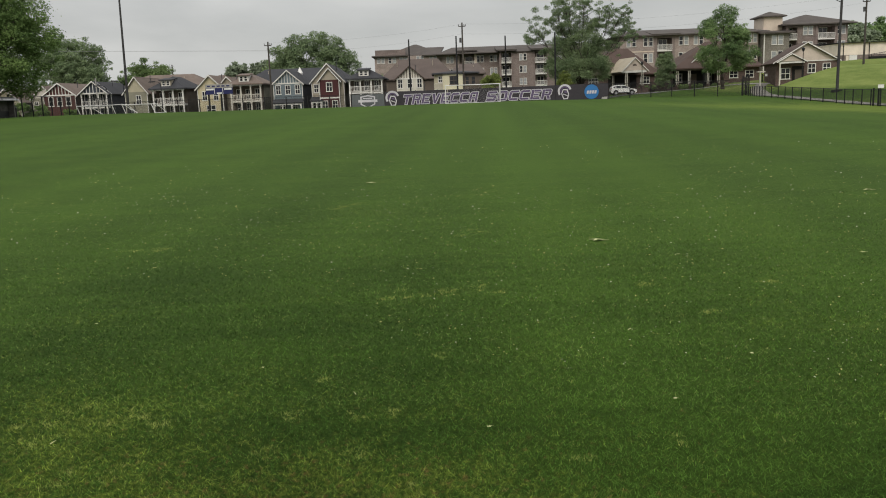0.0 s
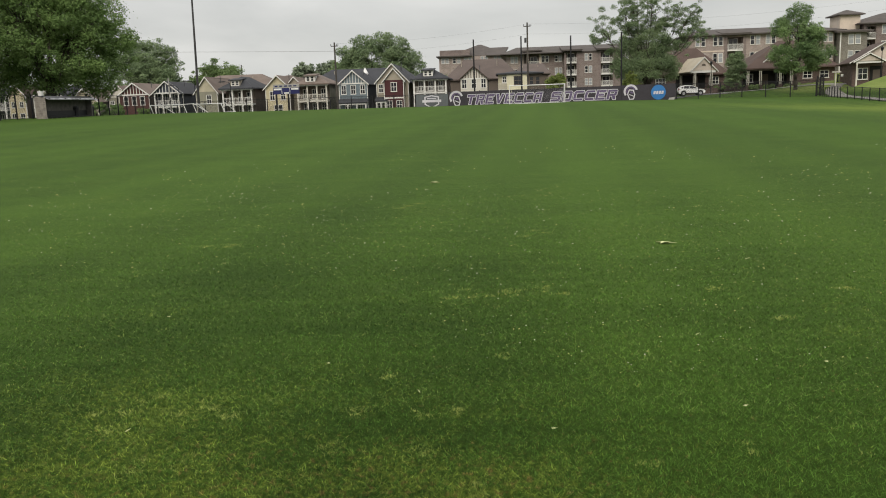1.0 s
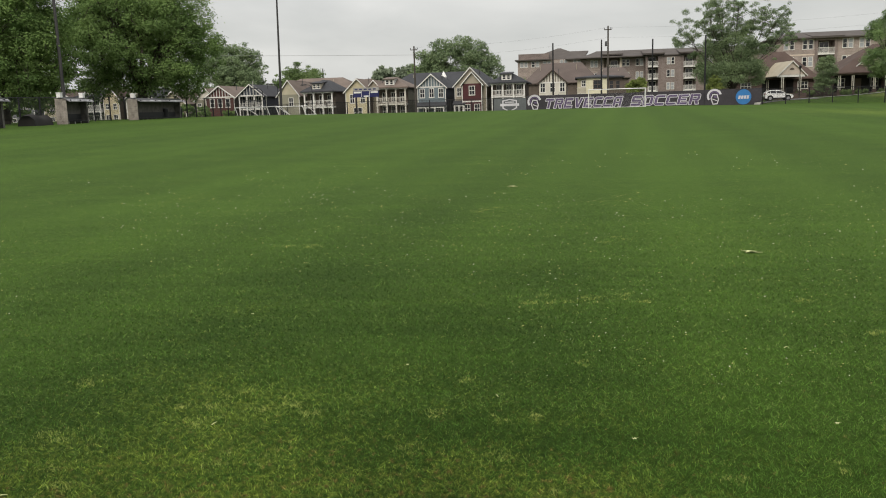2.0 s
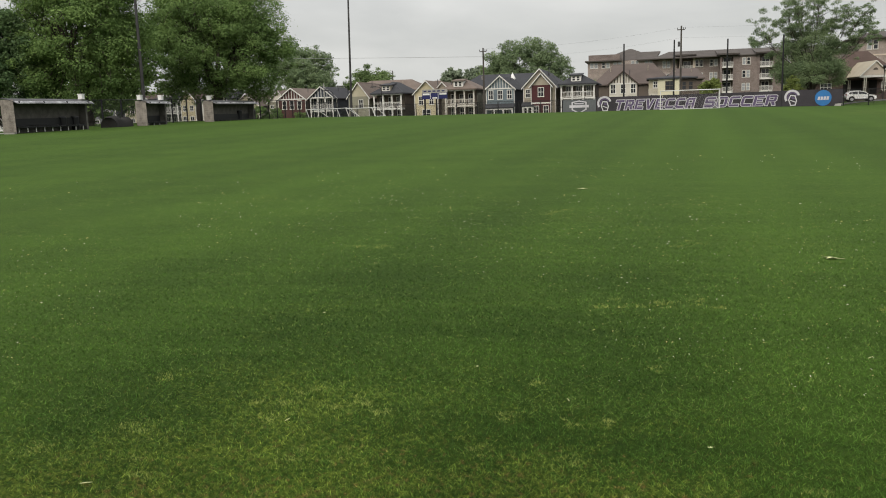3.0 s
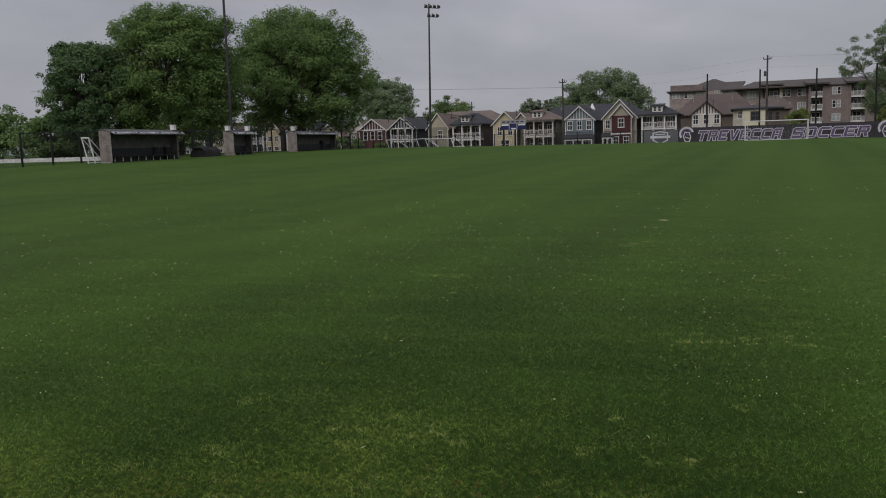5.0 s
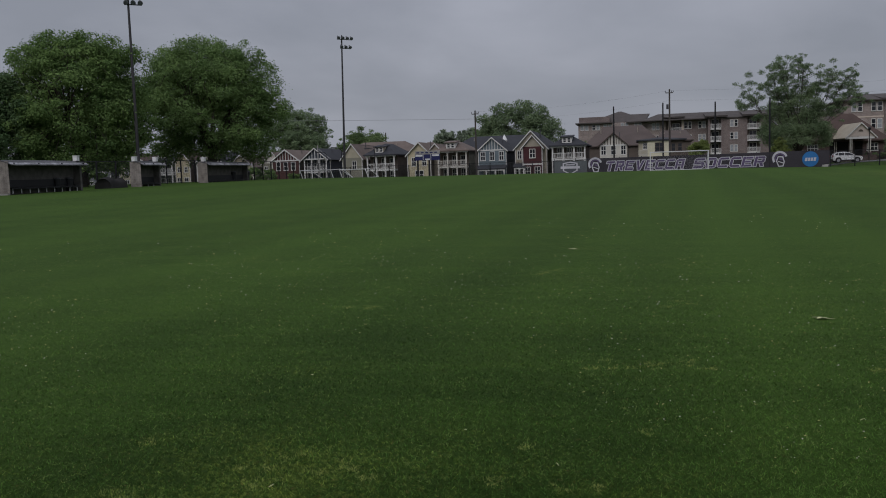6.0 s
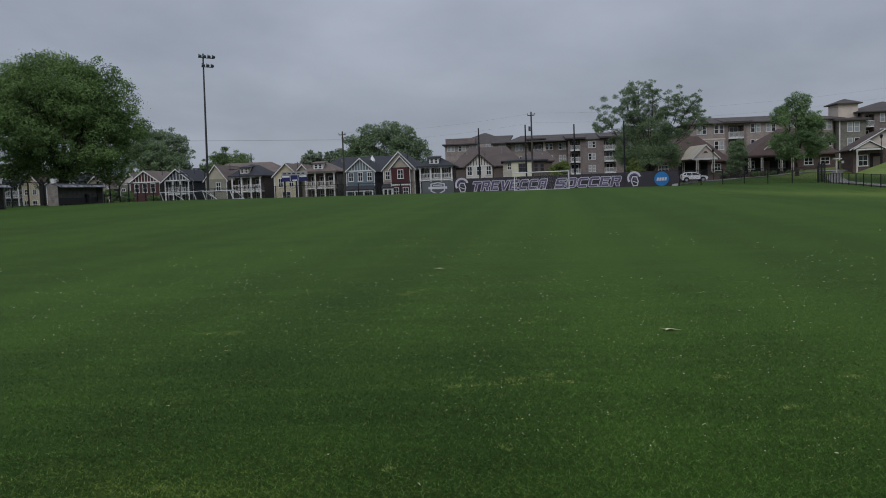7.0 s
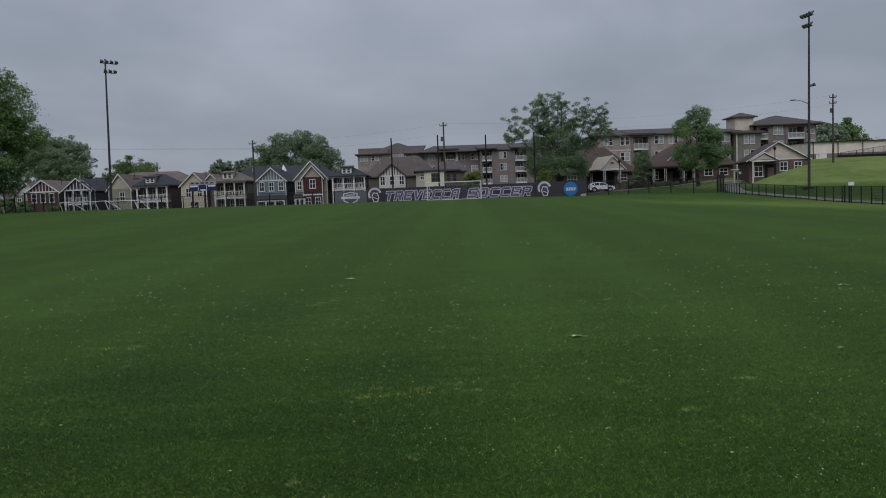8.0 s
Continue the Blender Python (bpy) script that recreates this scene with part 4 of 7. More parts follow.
# nearer wing
RY = 165.0
block(36, 42.8, RY, 15, 11.9, M_brick_tan)
block(46.7, 63, RY, 15, 11.9, M_brick_tan)
block(42.8, 46.7, RY + 1.8, 13, 11.9, M_brick_tan)
balcony_stack(43.0, 46.4, RY, [9.2, 6.3, 3.4], 12.0, M_brick_mid)
hip_roof(apt, 35.5, 64, RY, RY + 15, 12.1, 13.6, M_roof_apt, 0.9, run=5)
part("roof", Solid().slab([(42.0, RY - 1.1, 12.25), (47.5, RY - 1.1, 12.25), (47.5, RY + 7, 13.5), (42.0, RY + 7, 13.5)], 0.35), M_roof_apt, apt)
for x in (38.2, 41.5, 48.4, 51.3, 55.6, 59, 61.8):
    for z in (10.0, 6.9, 3.8):
        pair(x, RY, z, 1.9, 1.75)
part("band", Solid().box(36, RY - 0.06, 8.9, 42.7, RY + 0.02, 9.15), M_stucco, apt)
block(63.4, 68.4, RY - 1.5, 14, 11.6, M_brick_olive)
part("roof", Solid().slab([(62.6, RY - 2.4, 11.7), (69.2, RY - 2.4, 11.7), (69.2, RY + 6, 12.8), (62.6, RY + 6, 12.8)], 0.3), M_roof_apt, apt)
for z in (9.3, 6.3, 3.4):
    pair(66.1, RY - 1.5, z, 2.3, 1.85)
part("stair_tower", Solid().box(64.3, RY + 1, 11.6, 68.0, RY + 6, 14.9), M_stucco, apt)
hip_roof(apt, 64.3, 68.0, RY + 1, RY + 6, 14.95, 15.9, M_roof_apt, 0.65)
part("downpipe", Solid().rod((63.5, RY - 1.7, 1.0), (63.5, RY - 1.7, 11.5), 0.12), M_trim, apt)
block(68.4, 70.6, RY + 1.8, 14, 13.0, M_brick_dark)
block(70.6, 74.2, RY - 0.2, 16, 13.0, M_brick_dark)
block(74.2, 78.0, RY + 1.6, 14, 13.0, M_brick_dark)
block(78.0, 80.6, RY + 0.5, 14, 13.0, M_brick_tan)
balcony_stack(68.5, 70.7, RY, [10.35, 7.4, 4.5], 13.0, M_brick_dark)
balcony_stack(74.2, 78.0, RY - 0.2, [10.3, 7.4, 4.5], 13.0, M_brick_dark)
pair(72.5, RY - 0.2, 11.0, 2.0, 1.7)
pair(72.5, RY - 0.2, 8.1, 2.0, 1.7)
pair(79.3, RY + 0.5, 11.0, 1.8, 1.7)
pair(79.3, RY + 0.5, 8.1, 1.8, 1.7)
hip_roof(apt, 68.0, 80.8, RY - 0.2, RY + 14, 13.1, 15.3, M_roof_apt, 0.9, run=6.5)

# ---- brick cottages ----


def gable_porch(h, cx, half, y0, y1, base, apex, wall, roof):
    """A gabled roof that runs from y0 back to y1, with its face board, verges and round vent."""
    part("porch_gable", Solid().prism([(cx - half, base), (cx + half, base), (cx, apex)], y0 + 0.25, y0 + 0.4), wall, h)
    k = (apex - base) / half
    for s_ in (-1, 1):
        xe, ze = cx + s_ * (half + 0.3), base - k * 0.3
        part("porch_roof", Solid().slab([(xe, y0, ze + 0.12), (cx, y0, apex + 0.12), (cx, y1, apex + 0.12), (xe, y1, ze + 0.12)], 0.14), roof, h)
        verge(h, xe, ze + 0.1, cx, apex + 0.1, y0 - 0.07)
    part("vent", Solid().prism([(cx + 0.34 * math.cos(math.pi * i / 8), base + (apex - base) * 0.36 + 0.34 * math.sin(math.pi * i / 8)) for i in range(9)], y0 + 0.2, y0 + 0.26), M_brown, h)


def twin_posts(h, x, y, z0, z1):
    for dx in (-0.13, 0.13):
        post(h, x + dx, y, z0, z1, 0.055, M_board)
    part("post_base", Solid().box(x - 0.28, y - 0.2, z0 - 0.3, x + 0.28, y + 0.2, z0 + 0.35), M_brick_red, h)


def shrub(parent, x, y, z):
    part("shrub", leaf_cloud([(x, y, z + 0.4, 0.55, 0.5, 0.45)], 260, 0.11, random.randrange(9999)).mesh("shrub", M_leaf_mid), None, parent)


def leaf_cloud(blobs, count, size, seed, hollow=0.45, order=1.0):
    """Many small leaf faces in ragged clumps, turned outwards and up: blobs are (x, y, z, rx, ry, rz)."""
    rng = np.random.default_rng(seed)
    vol = np.array([b[3] * b[4] * b[5] for b in blobs]) ** 0.72
    pick = rng.choice(len(blobs), count, p=vol / vol.sum())
    b = np.array(blobs)[pick]
    d = rng.normal(size=(count, 3))
    d[:, 2] += 0.25
    d /= np.linalg.norm(d, axis=1, keepdims=True)
    rad = (hollow + (1 - hollow) * rng.random(count) ** 0.5) * np.minimum(1.4, 0.8 + 0.16 * rng.exponential(1.0, count))
    p = b[:, :3] + d * rad[:, None] * b[:, 3:]
    face = (d * 0.8 + np.array([0, 0, 0.45])) * order + rng.normal(0, 0.48, (count, 3))
    face /= np.linalg.norm(face, axis=1, keepdims=True)
    u = np.cross(face, rng.normal(size=(count, 3)))
    u /= np.linalg.norm(u, axis=1, keepdims=True) + 1e-9
    w = np.cross(face, u)
    s = size * (0.55 + 0.9 * rng.random(count))[:, None]
    quad = np.stack([p - u * s, p + w * s * 0.6, p + u * s, p - w * s * 0.6], 1).reshape(-1, 3)
    out = Solid()
    out.v, out.f = quad.tolist(), np.arange(4 * count).reshape(-1, 4).tolist()
    return out


def tree(name, x, y, height, spread, mat, seed, leaves=9000, leaf=0.2, trunk_h=0.22, trunk_r=0.32, clumps=26, flat=0.8, label="", low=0.25, sparse=False, base=None, core=(), tufts=()):
    """A tapered trunk that forks into limbs, each ending in ragged leaf clumps; core: dense lobes of the crown; tufts: thin sprays on branches of their own."""
    rng = random.Random(seed)
    z0 = ground_z(x, y) if base is None else base
    t = thing(name, (x, y, z0 - 0.1), label, "tree")
    blobs = []
    fork = Vector((rng.uniform(-0.2, 0.2), rng.uniform(-0.2, 0.2), height * trunk_h))
    part("trunk", Solid().tube([(0, 0, -0.2), (0.03, 0, 0.4), fork * 0.6, fork], [trunk_r * 1.5, trunk_r * 1.1, trunk_r * 0.9, trunk_r * 0.75], 10), M_bark, t, smooth=True)
    limbs = 6 if not sparse else 8
    tips = []
    for i in range(limbs):
        a = 2 * math.pi * (i + rng.uniform(-0.3, 0.3)) / limbs
        lift = rng.uniform(0.35, 0.95)
        tip = Vector((math.cos(a) * spread * rng.uniform(0.5, 0.85) * (1.2 - lift * 0.7), math.sin(a) * spread * rng.uniform(0.5, 0.85) * (1.2 - lift * 0.7), height * (0.38 + 0.5 * lift)))
        mid = fork.lerp(tip, 0.5) + Vector((rng.uniform(-0.5, 0.5), rng.uniform(-0.5, 0.5), rng.uniform(0.1, 0.9)))
        part("limb", Solid().tube([fork, mid, tip], [trunk_r * 0.5, trunk_r * 0.3, trunk_r * 0.08], 6), M_bark, t, smooth=True)
        tips.append((mid, tip))
    twigs = Solid()
    for i in range(clumps):
        a, hgt = rng.uniform(0, 2 * math.pi), rng.random()
        zz = height * (low + (1 - low) * hgt * 0.9)
        prof = math.sin(math.pi * min(1.0, 0.12 + 0.88 * (hgt * 0.86 + 0.08))) ** 0.55
        rr = spread * prof * rng.random() ** (0.5 if sparse else 0.3) * 0.86 + 0.05
        c = Vector((math.cos(a) * rr, math.sin(a) * rr, zz))
        s = spread * rng.uniform(0.17, 0.34) * (0.75 if sparse else 1.0) * (26 / max(26, clumps)) ** 0.24
        blobs.append((c.x, c.y, c.z, s * rng.uniform(0.9, 1.3), s * rng.uniform(0.9, 1.3), s * flat * rng.uniform(0.6, 1.0)))
        mid, tip = min(tips, key=lambda m: (m[1] - c).length)
        twigs.tube([mid, mid.lerp(c, 0.6) + Vector((0, 0, 0.2)), c], [trunk_r * 0.16, trunk_r * 0.1, 0.02], 5)
        for _ in range(4 if not sparse else 5):
            o = c + Vector((rng.uniform(-1, 1), rng.uniform(-1, 1), rng.uniform(-0.8, 1.0))) * s * 1.15
            twigs.rod(c, o, 0.035, 0.012, 4)
            k = s * rng.uniform(0.28, 0.5)
            blobs.append((o.x, o.y, o.z, k, k, k * 0.7))
    for cx, cy, cz, rx, ry, rz in core:
        blobs.append((cx, cy, cz, rx * 0.85, ry * 0.85, rz * 0.85))
        for _ in range(12):
            d = Vector((rng.gauss(0, 1), rng.gauss(0, 1), rng.gauss(0.3, 1))).normalized()
            k = rng.uniform(0.26, 0.48)
            blobs.append((cx + d.x * rx * 0.85, cy + d.y * ry * 0.85, cz + d.z * rz * 0.85, rx * k, ry * k, rz * k))
    for cx, cz, r in tufts:
        c = Vector((cx, rng.uniform(-2, 2), cz))
        root = Vector((cx * 0.25, c.y * 0.3, max(fork.z, cz * 0.52)))
        bend = root.lerp(c, 0.55) + Vector((cx * 0.06, rng.uniform(-0.3, 0.3), -0.35))
        part("limb", Solid().tube([fork, root, bend, c], [trunk_r * 0.4, trunk_r * 0.22, trunk_r * 0.11, 0.015], 6), M_bark, t, smooth=True)
        for _ in range(20):
            o = c + Vector((rng.gauss(0, 0.7), rng.gauss(0, 0.9), rng.gauss(-0.15, 0.75))) * r
            twigs.rod(bend.lerp(c, rng.uniform(0.3, 1.0)), o, 0.022, 0.008, 4)
            k = max(0.28, r * rng.uniform(0.16, 0.38))
            blobs.append((o.x, o.y, o.z, k * 1.3, k * 1.3, k * 0.9))
    tagged(part("branchwork", twigs, M_bark, t), kind="stuff")
    tagged(part("crown", leaf_cloud(blobs, leaves, leaf, seed, 0.2 if sparse else 0.4, 0.4 if sparse else 1.0), mat, t), kind="stuff")
    return t


# cottage with the cream porch roof
ca_ = thing("cottage", (32.4, 137.5, 1.95), "brown brick cottage with cream gabled porch and white posts", "house", 8, group="brick cottages")
part("wall", Solid().box(-6.6, 5.4, -1.4, 5.7, 15, 2.4), M_brick_red, ca_)
hip_roof(ca_, -6.6, 5.7, 5.4, 15, 2.5, 6.95, M_roof_brown, 0.75, ridge_x=(0.2, 2.6))
gable_porch(ca_, 0.0, 2.05, -0.3, 7.0, 2.92, 4.92, M_gable_pink, M_roof_metal)
part("porch_beam", Solid().box(-2.05, -0.05, 2.56, 2.05, 0.2, 2.9), M_trim, ca_)
for x in (-2.05, 1.85):
    part("side_beam", Solid().box(x, 0.2, 2.5, x + 0.2, 5.4, 2.72), M_brown, ca_)
part("porch_deck", Solid().box(-2.3, -0.2, -1.2, 2.3, 5.4, 0.1), M_brick_red, ca_)
for x, y in ((-1.35, 0.1), (1.35, 0.1), (-1.85, 5.0)):
    twin_posts(ca_, x, y, 0.1, 2.55)
# dark sheet on the brick draws the shade under the porch
part("porch_shade_panel", Solid().box(-2.6, 5.33, 0.1, 2.4, 5.4, 2.4), M_dark, ca_)
part("door", Solid().box(0.2, 5.28, 0.1, 1.15, 5.34, 2.15), M_brown, ca_)
for x in (-5.2, 3.9):
    window(ca_, x, 5.39, 0.75, 1.7, 1.25, panes=3)
for x in (-6.0, -4.6, -3.4, 2.9, 4.0, 5.2):
    shrub(ca_, x, 4.7, -0.3)
# cottage with the broad brown roof
cb_ = thing("cottage", (44.2, 138.0, 1.9), "brown brick cottage with broad brown roof and beige gable", "house", 0, group="brick cottages")
part("wall", Solid().box(-4.9, 2.6, -1.2, 9.0, 13.5, 2.9), M_brick_red, cb_)
part("wall", Solid().box(2.3, 0.6, -1.2, 9.0, 2.6, 2.9), M_brick_red, cb_)
hip_roof(cb_, -4.9, 9.0, 0.0, 13.5, 3.0, 7.5, M_roof_brown, 0.4, ridge_x=(2.0, 4.6))
gable_porch(cb_, 0.25, 2.4, 1.1, 4.6, 3.75, 5.85, M_gable_pink, M_roof_brown)
part("porch_beam", Solid().box(-4.9, -0.1, 2.6, 2.3, 0.1, 2.8), M_brown, cb_)
part("porch_deck", Solid().box(-5.0, -0.2, -1.2, 2.3, 2.6, 0.05), M_brick_red, cb_)
for x in (-4.65, -2.7, 0.4, 2.1):
    twin_posts(cb_, x, 0.05, 0.05, 2.6)
# dark sheet in place of the shade behind the porch posts
part("porch_shade_panel", Solid().box(-4.7, 2.53, 0.05, 2.2, 2.6, 2.6), M_dark, cb_)
window(cb_, -3.7, 2.5, 0.8, 1.1, 1.4)
part("door", Solid().box(-1.7, 2.46, 0.05, -0.75, 2.52, 2.1), M_brown, cb_)
window(cb_, 1.2, 2.5, 0.8, 1.1, 1.4)
window(cb_, 4.8, 0.59, 1.15, 1.45, 1.2, panes=2)
window(cb_, 7.4, 0.59, 1.15, 1.45, 1.2, panes=2)
for x in (-4.2, -3.4, -2.0, -1.0, 1.2, 3.2, 4.6, 6.0, 7.6):
    shrub(cb_, x, -0.6, -0.35)
c = thing("cottage", (53.2, 121, 1.7), "brick cottage with beige gables and a dark entrance", "house", -12, group="brick cottages")
part("wall", Solid().box(-4.1, 0, -0.8, 4.1, 10, 3.2), M_brick_red, c)
part("gable", Solid().prism([(-4.1, 3.2), (4.1, 3.2), (0, 5.65)], 0.003, 0.2), M_gable_pink, c)
part("belt_board", Solid().box(-4.2, -0.08, 3.1, 4.2, 0.01, 3.25), M_trim, c)
for xa in (-4.6, 4.6):
    part("roof", Solid().slab([(xa, -0.5, 3.05), (0, -0.5, 5.82), (0, 10.5, 5.82), (xa, 10.5, 3.05)], 0.16), M_roof_brown, c)
    part("bargeboard", Solid().add([(xa, -0.57, 2.9), (0, -0.57, 5.67), (0, -0.57, 5.84), (xa, -0.57, 3.07), (xa, -0.51, 2.9), (0, -0.51, 5.67), (0, -0.51, 5.84), (xa, -0.51, 3.07)],
                                   [(0, 1, 2, 3), (7, 6, 5, 4), (0, 4, 5, 1), (3, 2, 6, 7), (1, 5, 6, 2), (0, 3, 7, 4)]), M_trim, c)
part("porch_gable", Solid().prism([(-3.8, 3.2), (-0.8, 3.2), (-2.3, 4.05)], -1.7, -1.5), M_gable_pink, c)
for xa in (-4.35, -0.25):
    part("porch_roof", Solid().slab([(xa, -1.95, 3.1), (-2.3, -1.95, 4.27), (-2.3, 1.5, 4.27), (xa, 1.5, 3.1)], 0.14), M_roof_brown, c)
    part("bargeboard", Solid().add([(xa, -2.02, 2.97), (-2.3, -2.02, 4.14), (-2.3, -2.02, 4.3), (xa, -2.02, 3.13), (xa, -1.96, 2.97), (-2.3, -1.96, 4.14), (-2.3, -1.96, 4.3), (xa, -1.96, 3.13)],
                                   [(0, 1, 2, 3), (7, 6, 5, 4), (0, 4, 5, 1), (3, 2, 6, 7), (1, 5, 6, 2), (0, 3, 7, 4)]), M_trim, c)
part("porch_beam", Solid().box(-4.0, -1.75, 2.9, -0.55, -1.55, 3.12), M_trim, c)
post(c, -3.85, -1.65, -0.5, 2.9, 0.085, M_board)
# dark sheet that paints the entrance as shaded
part("porch_shade_panel", Solid().box(-1.9, -0.03, -0.3, -0.3, 0.02, 2.5), M_dark, c)
window(c, -2.8, -0.06, 0.7, 1.3, 1.6)
part("door", Solid().box(-1.5, -0.07, -0.2, -0.6, -0.035, 2.0), M_brown, c)
window(c, 0.75, -0.01, 1.45, 1.1, 1.35)
window(c, 2.75, -0.01, 1.45, 1.1, 1.35)

# long cream building on the rise
lb = thing("long_building", (72, 150, 4.2), "long low cream building with dark roof edge", "building")
part("wall", Solid().box(0, 0, 2.2, 60, 12, 4.3), M_stucco_pale, lb)
part("base_wall", Solid().box(-0.05, -0.05, -2.5, 60.05, 11, 2.2), M_brick_dark, lb)
part("roof", Solid().slab([(-0.3, -0.5, 4.4), (61, -0.5, 4.4), (61, 13, 4.8), (-0.3, 13, 4.8)], 0.12), M_black, lb)
part("roll_door", Solid().box(1.5, -0.16, -0.6, 2.9, -0.06, 2.15), M_white, lb)
for i in range(8):
    part("post", Solid().box(0.3 + 4.6 * i, -0.35, -2, 0.39 + 4.6 * i, -0.2, 4.25), M_black, lb)

part("side_door", Solid().box(0.9, -0.14, -0.6, 1.4, -0.06, 2.1), M_stucco_pale, lb)
rf = thing("fence", (0, 148.6, 4.2), "chain-link fence climbing beside the long building", "fence")
for i in range(9):
    x, z = 76.8 + 3.0 * i, 0.9 + 0.36 * i
    part("post", Solid().rod((x, 0, -2), (x, 0, z + 1.35), 0.06), M_black, rf)
    part("top_rail", Solid().rod((x, 0, z + 1.3), (x + 3.0, 0, z + 1.66), 0.035, n=6), M_black, rf)
    part("chain_link", Solid().add([(x, 0.03, z - 0.4), (x + 3.0, 0.03, z), (x + 3.0, 0.03, z + 1.66), (x, 0.03, z + 1.3)], [(0, 1, 2, 3)]), M_fence, rf)
solo("retaining_wall", Solid().box(76.7, 148.9, 2.0, 104, 149.2, 6.0), M_dark, "low dark retaining wall below the long building", "wall")

# ---- goal ----
GX, GY, GZ = 1.14, 112.4, 0.75


def goal(label, place, turn, w=7.32, h=2.44, depth=2.0, r=0.06):
    g_ = thing("soccer_goal", place, label, "soccer goal", turn, group="soccer goals")
    for x in (0, w):
        part("goalpost", Solid().rod((x, 0, -0.05), (x, 0, h), r, n=12), M_white, g_, smooth=False)
    part("crossbar", Solid().rod((-r, 0, h), (w + r, 0, h), r, n=12), M_white, g_)
    for x in (0, w):
        part("side_bar", Solid().rod((x, 0, 0.05), (x, depth, 0.05), r * 0.7), M_white, g_)
        part("stay", Solid().rod((x, 0.0, h), (x, depth * 0.45, h), r * 0.6).rod((x, depth * 0.45, h), (x, depth, 0.05), r * 0.6), M_white, g_)
    part("back_bar", Solid().rod((0, depth, 0.05), (w, depth, 0.05), r * 0.7), M_white, g_)
    net = Solid()
    net.add([(0, depth * 0.45, h), (w, depth * 0.45, h), (w, depth, 0.05), (0, depth, 0.05)], [(0, 1, 2, 3)])
    net.add([(0, 0, h), (w, 0, h), (w, depth * 0.45, h), (0, depth * 0.45, h)], [(0, 1, 2, 3)])
    part("net", net, M_net, g_)
    return g_


goal("white full-size soccer goal standing before the banner", (GX, GY, GZ), 0.52)
# folded training goals by the light pole
def frame_goal(label, place, turn, w, h, lean, over=0.0, reach=0.7, r=0.045):
    """A leaning tube frame: uprights, a crossbar, short top bars running back and slanting braces with a net."""
    g_ = thing("training_goal", place, label, "soccer goal", turn, group="training goals")
    for x in (0, w):
        part("upright", Solid().rod((x - lean, 0, h), (x, 0, 0.0), r), M_white, g_)
        if over:
            part("top_bar", Solid().rod((x - lean, 0, h), (x - lean + over, 0.6, h + 0.06), r * 0.9), M_white, g_)
        part("brace", Solid().rod((x - lean + over, 0.6 if over else 0.0, h + 0.06 if over else h), (x + reach, 1.5, 0.05), r * 0.9), M_white, g_)
        part("side_bar", Solid().rod((x, 0, 0.05), (x + reach, 1.5, 0.05), r * 0.8), M_white, g_)
    part("crossbar", Solid().rod((-lean - 0.04, 0, h), (w - lean + 0.04, 0, h), r * 1.15), M_white, g_)
    part("net", Solid().add([(-lean + over, 0.6, h), (w - lean + over, 0.6, h), (w + reach, 1.5, 0.05), (reach, 1.5, 0.05)], [(0, 1, 2, 3)]), M_net, g_)
    return g_


frame_goal("white training goal leaning by the light pole", (-42.6, 100, ground_z(-42.6, 100)), 0, 4.2, 1.14, 0.38, 1.1, 2.1)
frame_goal("white training goal turned aside by the light pole", (-37.4, 100.6, ground_z(-37.4, 100.6)), 0, 3.5, 1.12, 0.4, 0.35, 0.9)
frame_goal("white goal frame standing beside the team shelter", (-41.9, 45.6, ground_z(-41.9, 45.6)), 5, 0.55, 1.75, 0.4, 0.0, 0.12)

# ---- banner fence ----
BY, BT, BB = 119.0, 2.74, 0.55
ban = thing("banner_fence", (0, BY, 0), "long charcoal banner on a fence with purple lettering", "banner")
for x0, x1 in ((-7.45, -6.9 + 0.9), (-6.0, 1.5), (1.5, 9.0), (9.0, 16.8), (16.8, 24.3)):
    s, n = Solid(), 10
    zt, zb = BT, BB
    pts = [(x0 + 0.02 + (x1 - x0 - 0.04) * i / n, -0.05 - 0.035 * math.sin(math.pi * i / n) - 0.01 * math.sin(7.0 * i)) for i in range(n + 1)]
    s.add([(x, y, zb) for x, y in pts] + [(x, y, zt + 0.02 * math.sin(i * 1.7)) for i, (x, y) in enumerate(pts)] + [(x, y + 0.012, zb) for x, y in pts] + [(x, y + 0.012, zt) for x, y in pts],
          [(i, i + 1, i + n + 2, i + n + 1) for i in range(n)] + [(i + 3 * n + 3, i + 3 * n + 4, i + 2 * n + 3, i + 2 * n + 2) for i in range(n)])
    part("banner_panel", s, M_banner, ban)
part("banner_panel", Solid().box(-12.1, -0.06, 0.3, -7.5, -0.04, 2.5), M_banner_grey, ban, "grey mesh panel with a pale shield")
for i in range(13):
    x = -12.1 + 3.03 * i
    part("fence_post", Solid().rod((x, 0.04, -0.6), (x, 0.04, 2.85), 0.04), M_black, ban)
part("top_rail", Solid().rod((-12.1, 0.04, 2.62), (24.3, 0.04, 2.78), 0.03), M_black, ban)


